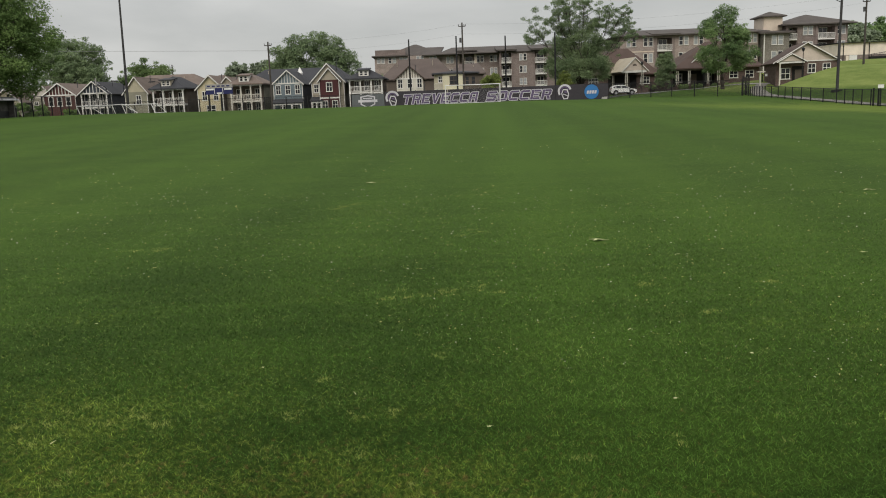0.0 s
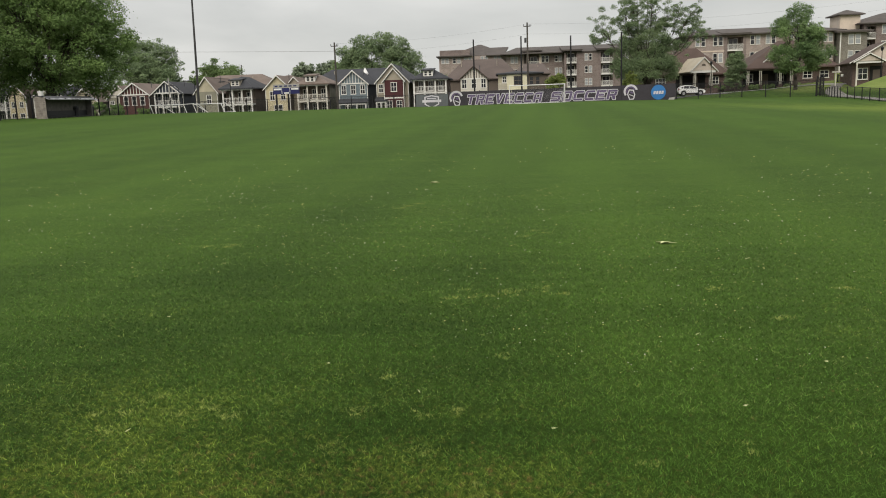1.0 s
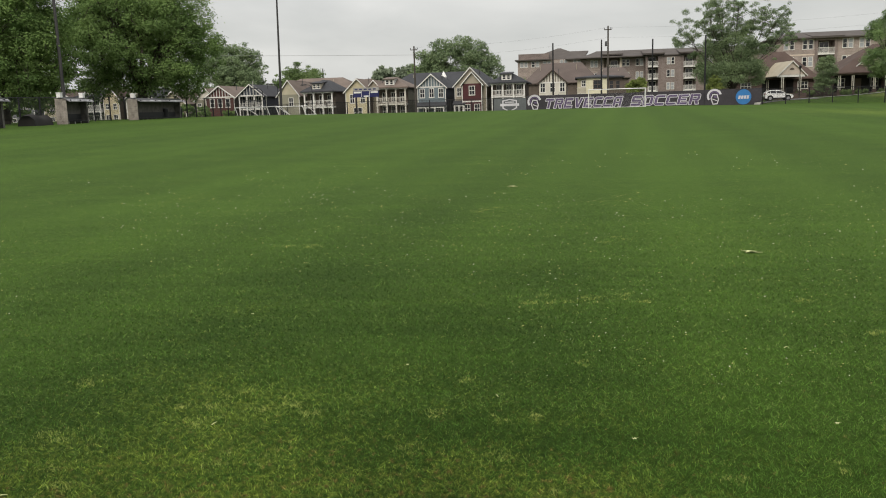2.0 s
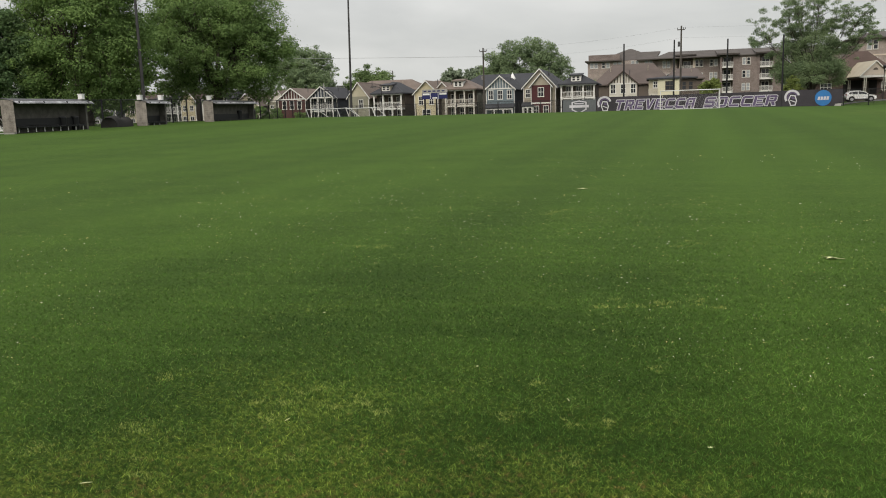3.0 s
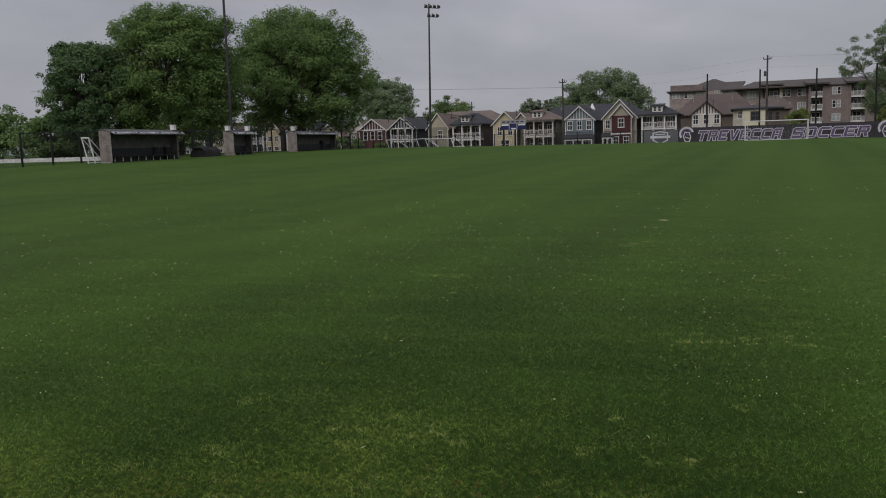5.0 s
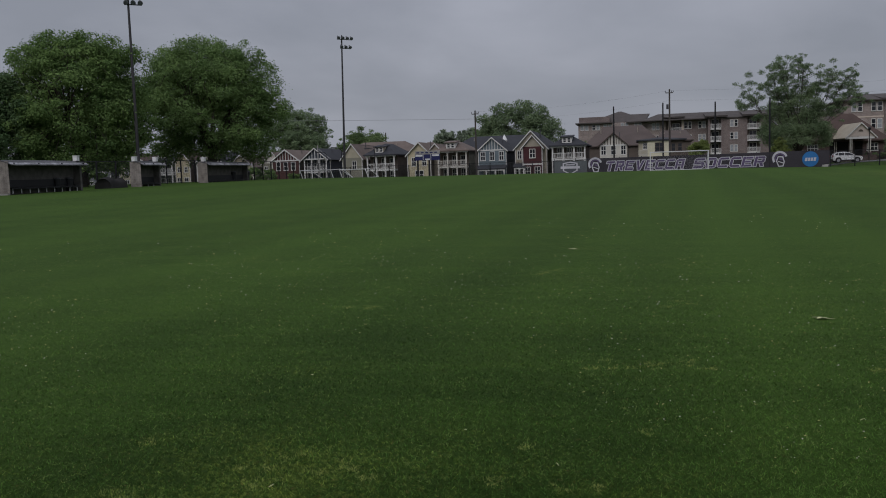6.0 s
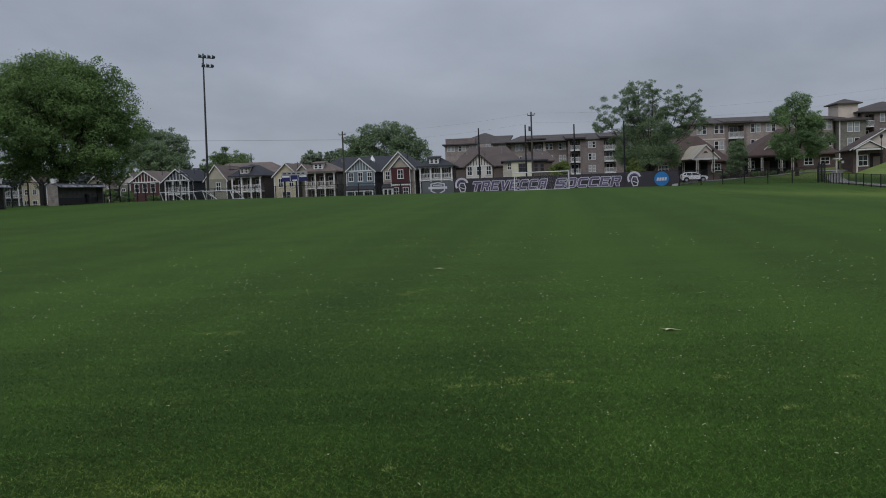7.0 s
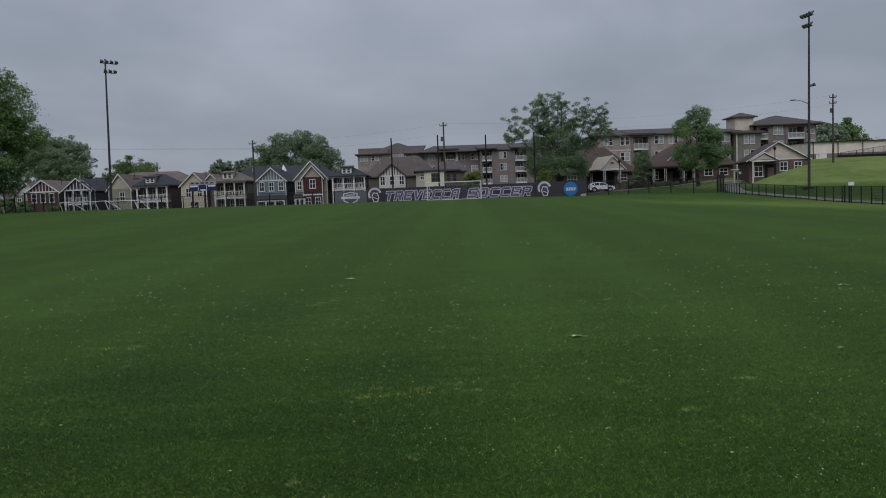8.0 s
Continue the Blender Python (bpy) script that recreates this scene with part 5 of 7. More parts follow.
# block capitals on a unit square, each made of convex strokes
GLYPHS = {
    "T": [[(0, 0.77), (1, 0.77), (1, 1), (0, 1)], [(0.36, 0), (0.64, 0), (0.64, 0.77), (0.36, 0.77)]],
    "R": [[(0, 0), (0.27, 0), (0.27, 1), (0, 1)], [(0.27, 0.78), (1, 0.78), (1, 0.9), (0.88, 1), (0.27, 1)], [(0.72, 0.5), (1, 0.56), (1, 0.78), (0.72, 0.78)], [(0.27, 0.36), (0.86, 0.36), (1, 0.48), (1, 0.56), (0.27, 0.56)], [(0.68, 0), (0.98, 0), (0.84, 0.36), (0.5, 0.36)]],
    "E": [[(0, 0), (0.28, 0), (0.28, 1), (0, 1)], [(0.28, 0.78), (1, 0.78), (1, 1), (0.28, 1)], [(0.28, 0.4), (0.84, 0.4), (0.84, 0.6), (0.28, 0.6)], [(0.28, 0), (1, 0), (1, 0.22), (0.28, 0.22)]],
    "V": [[(0.36, 0), (0.6, 0), (0.3, 1), (0, 1)], [(0.42, 0), (0.66, 0), (1, 1), (0.7, 1)]],
    "C": [[(0, 0.22), (0.28, 0.22), (0.28, 0.78), (0, 0.78)], [(0, 0.78), (1, 0.78), (1, 1), (0.2, 1), (0, 0.86)], [(0.2, 0), (1, 0), (1, 0.22), (0, 0.22), (0, 0.14)]],
    "A": [[(0, 0), (0.28, 0), (0.28, 0.78), (0, 0.78)], [(0.72, 0), (1, 0), (1, 0.78), (0.72, 0.78)], [(0, 0.78), (1, 0.78), (1, 1), (0.24, 1), (0, 0.86)], [(0.28, 0.3), (0.72, 0.3), (0.72, 0.48), (0.28, 0.48)]],
    "S": [[(0, 0.78), (1, 0.78), (1, 1), (0.16, 1), (0, 0.88)], [(0, 0.58), (0.28, 0.58), (0.28, 0.78), (0, 0.78)], [(0, 0.4), (1, 0.4), (1, 0.5), (0.9, 0.6), (0, 0.6)], [(0.72, 0.22), (1, 0.22), (1, 0.4), (0.72, 0.4)], [(0, 0), (0.86, 0), (1, 0.12), (1, 0.22), (0, 0.22)]],
    "O": [[(0, 0.2), (0.28, 0.2), (0.28, 0.8), (0, 0.8)], [(0.72, 0.2), (1, 0.2), (1, 0.8), (0.72, 0.8)], [(0, 0.8), (1, 0.8), (1, 0.88), (0.84, 1), (0.16, 1), (0, 0.88)], [(0.16, 0), (0.84, 0), (1, 0.12), (1, 0.2), (0, 0.2), (0, 0.12)]],
}


def swollen(poly, g):
    """A convex outline, counter-clockwise, with every side moved outwards by g."""
    out, n = [], len(poly)
    for i in range(n):
        p, q, r = Vector(poly[i - 1]), Vector(poly[i]), Vector(poly[(i + 1) % n])
        a, b = (q - p).normalized(), (r - q).normalized()
        na, nb = Vector((a.y, -a.x)), Vector((b.y, -b.x))
        out.append(tuple(q + (na + nb) * (g / max(0.35, 1 + na.dot(nb)))))
    return out


def lettering(text, x0, x1, z0, z1, y, parent, shear=0.26, rim=0.075):
    """Slanted block capitals, purple with a white rim, each letter a part."""
    n, gap, height = len(text), 0.24, z1 - z0
    wide = (x1 - x0 - shear * height - gap * (n - 1)) / n
    for i, ch in enumerate(text):
        left = x0 + i * (wide + gap)
        rimmed, fill = Solid(), Solid()
        for j, stroke in enumerate(GLYPHS[ch]):
            flat_ = [(left + u * wide + shear * v * height, z0 + v * height) for u, v in stroke]
            rimmed.prism(swollen(flat_, rim), y - 0.002 * j, y + 0.01)
            fill.prism(swollen(flat_, -0.012), y - 0.014 - 0.0015 * j, y - 0.006 - 0.002 * j)
        part("letter_fill", fill, M_letter_purple, part("letter", rimmed, M_letter_white, parent))


lettering("TREVECCA", -5.0, 5.9, 0.92, 2.26, -0.125, ban)
lettering("SOCCER", 6.9, 16.35, 0.92, 2.26, -0.125, ban)


def disc(cx, cz, rx, rz, y, n=28, a0=0.0, a1=2 * math.pi, inner=None):
    s = Solid()
    if inner is None:
        s.prism([(cx + rx * math.cos(2 * math.pi * i / n), cz + rz * math.sin(2 * math.pi * i / n)) for i in range(n)], y, y + 0.01)
        return s
    for i in range(n):
        a, b = a0 + (a1 - a0) * i / n, a0 + (a1 - a0) * (i + 1) / n
        s.prism([(cx + rx * math.cos(a), cz + rz * math.sin(a)), (cx + rx * math.cos(b), cz + rz * math.sin(b)),
                 (cx + rx * inner * math.cos(b), cz + rz * inner * math.sin(b)), (cx + rx * inner * math.cos(a), cz + rz * inner * math.sin(a))], y, y + 0.01)
    return s


for ex in (-6.35, 18.1):
    em = part("crest_emblem", disc(ex, 1.9, 0.98, 0.98, -0.12, inner=0.72, a0=radians(15), a1=radians(215)), M_letter_white, ban, "white plain curved crest shape")
    part("emblem_fill", disc(ex + 0.02, 1.95, 0.64, 0.64, -0.115, inner=0.72, a0=radians(15), a1=radians(215)), M_letter_purple, em)
    part("emblem_field", Solid().prism([(ex - 0.5, 1.55), (ex - 0.2, 0.75), (ex + 0.45, 0.8), (ex + 0.62, 1.45), (ex + 0.4, 2.15), (ex - 0.25, 2.2)], -0.118, -0.108), M_letter_white, em)
    part("emblem_inset", Solid().prism([(ex - 0.36, 1.55), (ex - 0.1, 0.9), (ex + 0.34, 0.94), (ex + 0.47, 1.45), (ex + 0.3, 2.0), (ex - 0.17, 2.05)], -0.126, -0.119), M_banner, em)
    part("emblem_bar", Solid().prism([(ex - 0.25, 1.45), (ex + 0.4, 1.2), (ex + 0.4, 1.32), (ex - 0.25, 1.57)], -0.135, -0.127), M_letter_white, em)
    part("emblem_bar", Solid().prism([(ex - 0.05, 1.7), (ex + 0.36, 1.6), (ex + 0.3, 1.86), (ex - 0.1, 1.92)], -0.135, -0.127), M_letter_purple, em)
rd = part("round_emblem", disc(21.9, 1.68, 1.02, 1.02, -0.13), M_round_blue, ban, "blue disc with a white bar")
for i in range(4):
    part("emblem_bar", Solid().prism([(21.2 + 0.36 * i, 1.42), (21.48 + 0.36 * i, 1.42), (21.56 + 0.36 * i, 1.86), (21.28 + 0.36 * i, 1.86)], -0.145, -0.135), M_letter_white, rd)
sh = part("shield_emblem", Solid().prism([(-10.9, 2.2), (-10.9, 1.1), (-9.85, 0.55), (-8.8, 1.1), (-8.8, 2.2), (-9.85, 2.4)], -0.085, -0.075), M_letter_white, ban, "pale plain shield shape")
part("emblem_field", Solid().prism([(-10.72, 2.08), (-10.72, 1.18), (-9.85, 0.73), (-8.98, 1.18), (-8.98, 2.08), (-9.85, 2.24)], -0.095, -0.086), M_banner_grey, sh)
part("emblem_bar", Solid().box(-11.2, -0.115, 1.4, -8.5, -0.1, 1.75), M_letter_white, sh)
part("emblem_bar", Solid().box(-10.5, -0.11, 1.88, -9.2, -0.098, 2.02), M_letter_white, sh)

bag = thing("kit_bag", (23.6, 118.3, ground_z(23.0, 118.3)), "small pale grey bag at the end of the banner", "bag")
part("body", Solid().add([(-0.4, -0.2, 0), (0.35, -0.2, 0), (0.35, 0.2, 0), (-0.4, 0.2, 0), (-0.3, -0.14, 0.28), (0.42, -0.14, 0.34), (0.42, 0.14, 0.34), (-0.3, 0.14, 0.28)],
                         [(0, 1, 5, 4), (1, 2, 6, 5), (2, 3, 7, 6), (3, 0, 4, 7), (4, 5, 6, 7), (3, 2, 1, 0)]), M_concrete, bag)
part("strap", Solid().tube([(-0.25, -0.16, 0.27), (0.0, -0.2, 0.46), (0.3, -0.16, 0.33)], [0.03, 0.03, 0.03], 6), M_black, bag)
# tall posts that carry the ball net
for x, top in ((-3.77, 10.0), (3.0, 10.2), (10.0, 10.0), (17.1, 10.2)):
    solo("net_post", Solid().rod((x, 121, -0.6), (x, 121, top), 0.13, 0.1, 10), M_black, "tall black steel net post behind the banner", "post", group="net posts")

# ---- chain-link fences ----


def fence(label, pts, height, spacing=2.6, height_end=None, mesh=M_fence):
    """Posts, top rails and wire along a line; the height may change evenly from one end to the other."""
    f = thing("fence", (0, 0, 0), label, "fence", group="pitch fences")
    line = []
    for (xa, ya), (xb, yb) in zip(pts, pts[1:]):
        n = max(1, round(math.hypot(xb - xa, yb - ya) / spacing))
        line += [(xa + (xb - xa) * i / n, ya + (yb - ya) * i / n) for i in range(n)]
    line.append(pts[-1])
    tops = [height + ((height_end or height) - height) * i / (len(line) - 1) for i in range(len(line))]
    for (x, y), h in zip(line, tops):
        z = ground_z(x, y)
        part("post", Solid().rod((x, y, z - 0.2), (x, y, z + h + 0.04), 0.052 if h < 1.6 else 0.07), M_black, f)
    for (xa, ya), (xb, yb), ha, hb in zip(line, line[1:], tops, tops[1:]):
        za, zb = ground_z(xa, ya), ground_z(xb, yb)
        part("top_rail", Solid().rod((xa, ya, za + ha), (xb, yb, zb + hb), 0.03, n=6), M_black, f)
        part("chain_link", Solid().add([(xa, ya + 0.03, za + 0.03), (xb, yb + 0.03, zb + 0.03), (xb, yb + 0.03, zb + hb), (xa, ya + 0.03, za + ha)], [(0, 1, 2, 3)]), mesh, f)
    return f


fence("low black chain-link fence along the touchline", [(41.5, 112.2), (39.4, 104), (37.4, 95.5), (37.35, 88), (37.8, 84.7), (38.2, 80), (37.8, 74.4), (36.9, 68), (35.5, 56), (33, 36)], 1.15, 2.0, 1.6, M_fence_thick)
fence("black chain-link fence beside the street", [(24.4, 119.0), (33.5, 119.6), (41.2, 113.2)], 2.1, 3.6)
fence("black chain-link fence behind the goal line", [(-12.2, 119), (-46, 119)], 1.7, 3.0)
fence("black chain-link fence behind the team shelters", [(-46, 118.5), (-44.5, 90), (-44, 81)], 2.3, 2.6)
fence("black chain-link fence behind the bench shelters", [(-44, 81), (-44, 42)], 2.2, 2.6)
fence("black chain-link fence past the shelters", [(-44, 42), (-45, 30), (-46, 18)], 1.2, 3.0)
gate = thing("fence_gate", (41.55, 112.8, ground_z(41.55, 112.8)), "tall black double gate in the fence corner", "gate")
for x in (-0.4, 0.0, 0.42):
    part("gate_post", Solid().box(x - 0.06, -0.06, -0.1, x + 0.06, 0.06, 2.6), M_black, gate)
for x in (-0.2, 0.2):
    lf = part("gate_leaf", Solid().box(x - 0.15, -0.02, 0.1, x + 0.15, 0.02, 0.16).box(x - 0.15, -0.02, 1.05, x + 0.15, 0.02, 1.11).box(x - 0.15, -0.02, 2.3, x + 0.15, 0.02, 2.38), M_black, gate)
    part("mesh", Solid().box(x - 0.14, 0.03, 0.16, x + 0.14, 0.04, 2.3), M_fence_thick, lf)
hut = thing("notice_post", (48.0, 124.6, ground_z(48.0, 124.6)), "beige roofed notice post beside the footpath", "notice post")
part("post", Solid().box(-0.07, -0.07, -0.2, 0.07, 0.07, 2.0), M_board, hut)
part("roof", Solid().box(-0.45, -0.3, 2.0, 0.65, 0.3, 2.16), M_board, hut)
part("panel", Solid().box(0.22, -0.05, 0.6, 0.42, 0.05, 1.75), M_black, hut)
part("plate", Solid().box(0.7, -0.06, 1.4, 1.05, -0.03, 1.75), M_white, hut)
part("arm", Solid().box(0.42, -0.03, 1.5, 0.72, 0.03, 1.58), M_black, hut)
solo("low_wall", Solid().box(-85, 54.0, 0.3, -48.2, 54.3, 1.36), M_white, "low pale concrete wall past the shelters", "wall")
bench = thing("bleacher", (39.9, 71.6, ground_z(41.0, 72.0)), "small dark metal bleacher behind the fence", "bleacher")
for z, y in ((0.22, 0.0), (0.45, 0.5), (0.68, 1.0)):
    part("seat_plank", Solid().box(y * 0.5, y, z, 3.6, y + 0.28, z + 0.05), M_steel, bench)
for x in (0.55, 1.9, 3.3):
    part("leg", Solid().box(x, 0.05, -0.3, x + 0.06, 0.11, 0.22).box(x, 0.55, -0.3, x + 0.06, 0.61, 0.45).box(x, 1.1, -0.3, x + 0.06, 1.16, 0.68), M_steel, bench)
for x, y in ((37.42, 71.7), (37.27, 70.6)):
    solo("gate_post", Solid().rod((x, y, ground_z(x, y) - 0.2), (x, y, ground_z(x, y) + 1.5), 0.075), M_black, "thick black steel gate post in the low fence", "post", group="gate posts")
sign = thing("fence_sign", (37.2, 70.1, ground_z(37.2, 70.1) + 0.3), "small white sign on the fence", "sign")
part("plate", Solid().box(-0.25, 0.05, 1.2, 0.25, 0.08, 1.5), M_white, sign)
part("post", Solid().rod((0, 0.1, -0.5), (0, 0.1, 1.5), 0.03), M_black, sign)

# ---- team shelters ----


def shelter(label, y0, y1, depth=0.72, h=2.08):
    base = 1.06
    f = thing("team_shelter", (-40, y0, base), label, "team shelter", group="team shelters")
    L = y1 - y0
    # inner walls use the block colour darkened for shade under the canopy
    part("rear_wall", Solid().box(-depth - 0.2, 0.25, -0.3, -depth, L, h - 0.1), M_block_shade, f)
    part("end_wall", Solid().box(-depth - 0.2, L, -0.3, -0.15, L + 0.2, h - 0.15), M_block_shade, f)
    part("end_wall", Solid().box(-depth - 0.15, 0.03, -0.3, -0.05, 0.23, h - 0.03), M_concrete, f)
    # canopy: a sheet that dips towards its front edge
    s, n = Solid(), 8
    prof = [(-depth - 0.35 + (depth + 0.75) * i / n, h + 0.1 - 0.34 * (i / n) ** 2.2) for i in range(n + 1)]
    s.add([(x, 0.0, z) for x, z in prof] + [(x, L + 0.3, z) for x, z in prof] + [(x, 0.0, z - 0.05) for x, z in prof] + [(x, L + 0.3, z - 0.05) for x, z in prof],
          [(i, i + 1, i + n + 2, i + n + 1) for i in range(n)] + [(i + 2 * n + 2, i + 3 * n + 3, i + 3 * n + 4, i + 2 * n + 3) for i in range(n)] + [(i, i + 2 * n + 2, i + 2 * n + 3, i + 1) for i in range(n)])
    part("canopy", s, M_canopy, f, smooth=True)
    part("canopy_edge", Solid().slab([(0.2, 0.0, h - 0.1), (0.42, 0.0, h - 0.27), (0.42, L + 0.3, h - 0.27), (0.2, L + 0.3, h - 0.1)], 0.03), M_canopy_edge, f, "worn silver metal edge with patchy painted shine")
    for i in range(max(2, int(L / 2.2)) + 1):
        part("bracket", Solid().box(-depth, 0.3 + (L - 0.5) * i / max(2, int(L / 2.2)), h - 0.25, 0.35, 0.36 + (L - 0.5) * i / max(2, int(L / 2.2)), h - 0.12), M_black, f)
    part("bench_seat", Solid().box(-depth + 0.1, 0.4, 0.24, -depth + 0.65, L - 0.2, 0.34), M_black, f)
    part("bench_back", Solid().box(-depth + 0.06, 0.4, 0.38, -depth + 0.14, L - 0.2, 0.85), M_black, f)
    for i in range(int(L / 0.8)):
        part("bench_leg", Solid().box(-depth + 0.5, 0.6 + 0.8 * i, -0.05, -depth + 0.55, 0.64 + 0.8 * i, 0.26), M_white, f)
    # end wall of single blocks, facing the corner of the pitch
    bm_ = Solid().box(-0.195, -0.0, 0.004, 0.195, 0.03, 0.186)
    whole, half = bm_.mesh("block", M_block), Solid().box(-0.095, 0.0, 0.004, 0.095, 0.03, 0.186).mesh("block", M_block)
    for row in range(11):
        x = -depth - 0.15
        odd = row % 2
        k = 0
        while x < -0.06:
            w = 0.2 if (odd and k == 0) or x + 0.4 > 0.0 else 0.4
            part("block", whole if w == 0.4 else half, None, f, at=(x + w / 2, -0.0 + 0.006 * ((row * 7 + k * 3) % 3), -0.02 + 0.19 * row))
            x += w
            k += 1
    return f


shelter("grey block team shelter with dark curved canopy and bench", 45.6, 53.0)
shelter("short grey block shelter with a dark canopy", 60.2, 63.3)
shelter("long grey block team shelter with a dark canopy", 70.9, 79.6)
for y, z in ((53.0, 3.2), (60.2, 3.2), (63.2, 3.2), (71.2, 3.25)):
    lp = thing("flood_box", (-40.4, y, z), "small white box lamp on a post by the shelter", "lamp", group="box lamps")
    part("housing", Solid().box(-0.17, -0.15, 0, 0.17, 0.15, 0.36).box(-0.19, -0.17, 0.33, 0.19, 0.17, 0.39), M_white, lp)
    part("post", Solid().box(-0.05, 0.16, -2.2, 0.05, 0.26, 0.3), M_black, lp)
for y in (51.0, 52.3, 77.4, 80.4):
    bn = thing("waste_bin", (-40.6, y, ground_z(-40.6, y)), "dark plastic bin beside the shelter bench", "bin", group="bins")
    part("body", Solid().rod((0, 0, 0), (0, 0, 0.9), 0.24, 0.29, 14), M_black, bn)
    part("lid", Solid().rod((0, 0, 0.9), (0, 0, 1.0), 0.3, 0.22, 14), M_steel, bn)
tp = thing("covered_cart", (-41.2, 57.0, ground_z(-41, 57)), "dark tarpaulin-covered cart between the shelters", "cart")
s = Solid()
for i in range(7):
    y_, hh = 0.36 * i, 0.78 + 0.14 * math.sin(1.1 * i)
    s.v += [(0.75 * math.cos(math.pi * k / 8) * (1.0 if k in (0, 8) else 0.94), y_ + 0.05 * math.sin(2.3 * k), hh * math.sin(math.pi * k / 8) ** 0.6) for k in range(9)]
s.f = [(9 * i + k, 9 * i + k + 1, 9 * i + k + 10, 9 * i + k + 9) for i in range(6) for k in range(8)] + [tuple(range(9)), tuple(range(62, 53, -1))]
part("tarpaulin", s, M_dark, tp, smooth=True)
for x in (-0.6, 0.6):
    part("wheel", Solid().rod((x - 0.06, 0.5, 0.2), (x + 0.06, 0.5, 0.2), 0.22, n=12), M_tyre, tp)

# ---- floodlights and poles ----


def floodlight(label, x, y, top, base=None, side=False, lean=0.0, aim=(0.0, -1.0), mid=0.0):
    """A tapered pole with two crossarms of bowl lamps that look down towards the pitch; aim: their way in plan, mid: how far the arms sit off the pole."""
    z0 = ground_z(x, y) if base is None else base
    f = thing("floodlight_pole", (x, y, z0), label, "floodlight", group="floodlights")
    f.matrix_basis = pose(x, y, z0, 0, lean, 0)
    h = top - z0
    part("pole", Solid().rod((0, 0, -0.3), (0, 0, h), 0.165, 0.09, 14), M_pole, f)
    fwd = Vector((aim[0], aim[1], 0)).normalized()
    arm = Vector((-fwd.y, fwd.x, 0))
    down = (fwd * 0.8 + Vector((0, 0, -0.6))).normalized()
    for dz, ks in ((-0.55, (-0.9, -0.3, 0.3, 0.9)), (-1.7, (-0.5, 0.1, 0.7))):
        a = Vector((0, 0, h + dz)) + fwd * 0.14 + arm * mid
        part("crossarm", Solid().rod(a + arm * (ks[0] - 0.15), a + arm * (ks[-1] + 0.15), 0.055, n=6), M_pole, f)
        for k in ks:
            c = a + arm * k + fwd * 0.08 + Vector((0, 0, 0.24))
            lamp = part("lamp_head", Solid().rod(c - down * 0.3, c - down * 0.1, 0.08, 0.11, 10).tube([c - down * 0.1, c + down * 0.08, c + down * 0.22], [0.11, 0.2, 0.235], 12), M_steel, f)
            part("yoke", Solid().rod(a + arm * k, c, 0.03, n=5), M_pole, lamp)
            part("lens", Solid().rod(c + down * 0.22, c + down * 0.24, 0.21, 0.2, 12), M_lens, lamp)
    if side:
        part("side_lamp", Solid().rod((0.1, 0, h * 0.585), (0.62, -0.15, h * 0.593), 0.11, 0.2, 10), M_steel, f)
        part("base_block", Solid().box(-0.5, -0.36, -0.2, 0.42, 0.36, 0.24), M_black, f)
    return f


floodlight("tall floodlight pole with two tiers of lamps by the training goals", -38.7, 105, 19.9, lean=1.1, aim=(0.65, -0.75), mid=0.35)
floodlight("tall floodlight pole rising behind the team shelters", -44.8, 67.4, 19.1, aim=(0.6, -0.8), mid=0.3)
floodlight("tall floodlight pole on the grass hill", 43.95, 92, 20.3, base=0.6, side=True, lean=0.4, aim=(-1.0, -0.1))
sl = thing("street_lamp", (61.15, 128, 4.0), "grey street lamp with a curved arm", "street lamp")
part("pole", Solid().rod((0, 0, -0.5), (0, 0, 9.6), 0.1, 0.07), M_steel, sl)
part("arm", Solid().tube([(0, 0, 9.5), (-1.0, 0, 9.95), (-2.0, 0, 10.15)], [0.06, 0.05, 0.045], 6), M_steel, sl)
part("lamp_head", Solid().add([(-2.9, -0.16, 10.02), (-1.95, -0.07, 10.1), (-1.95, 0.07, 10.1), (-2.9, 0.16, 10.02), (-2.8, -0.12, 10.22), (-1.95, -0.06, 10.22), (-1.95, 0.06, 10.22), (-2.8, 0.12, 10.22)], [(0, 1, 5, 4), (1, 2, 6, 5), (2, 3, 7, 6), (3, 0, 4, 7), (4, 5, 6, 7), (3, 2, 1, 0)]), M_steel, sl)
for x, y, top in ((32.9, 134.6, 6.1), (51.4, 118, 6.6), (43.0, 135.2, 5.5)):
    pl = thing("post_lamp", (x, y, ground_z(x, y)), "black lantern post beside the footpath", "street lamp", group="lantern posts")
    hh = top - ground_z(x, y)
    part("pole", Solid().rod((0, 0, -0.2), (0, 0, hh - 0.5), 0.07, 0.05), M_black, pl)
    part("lantern", Solid().rod((0, 0, hh - 0.5), (0, 0, hh - 0.1), 0.12, 0.22, 6).rod((0, 0, hh - 0.1), (0, 0, hh + 0.1), 0.26, 0.04, 6), M_black, pl)


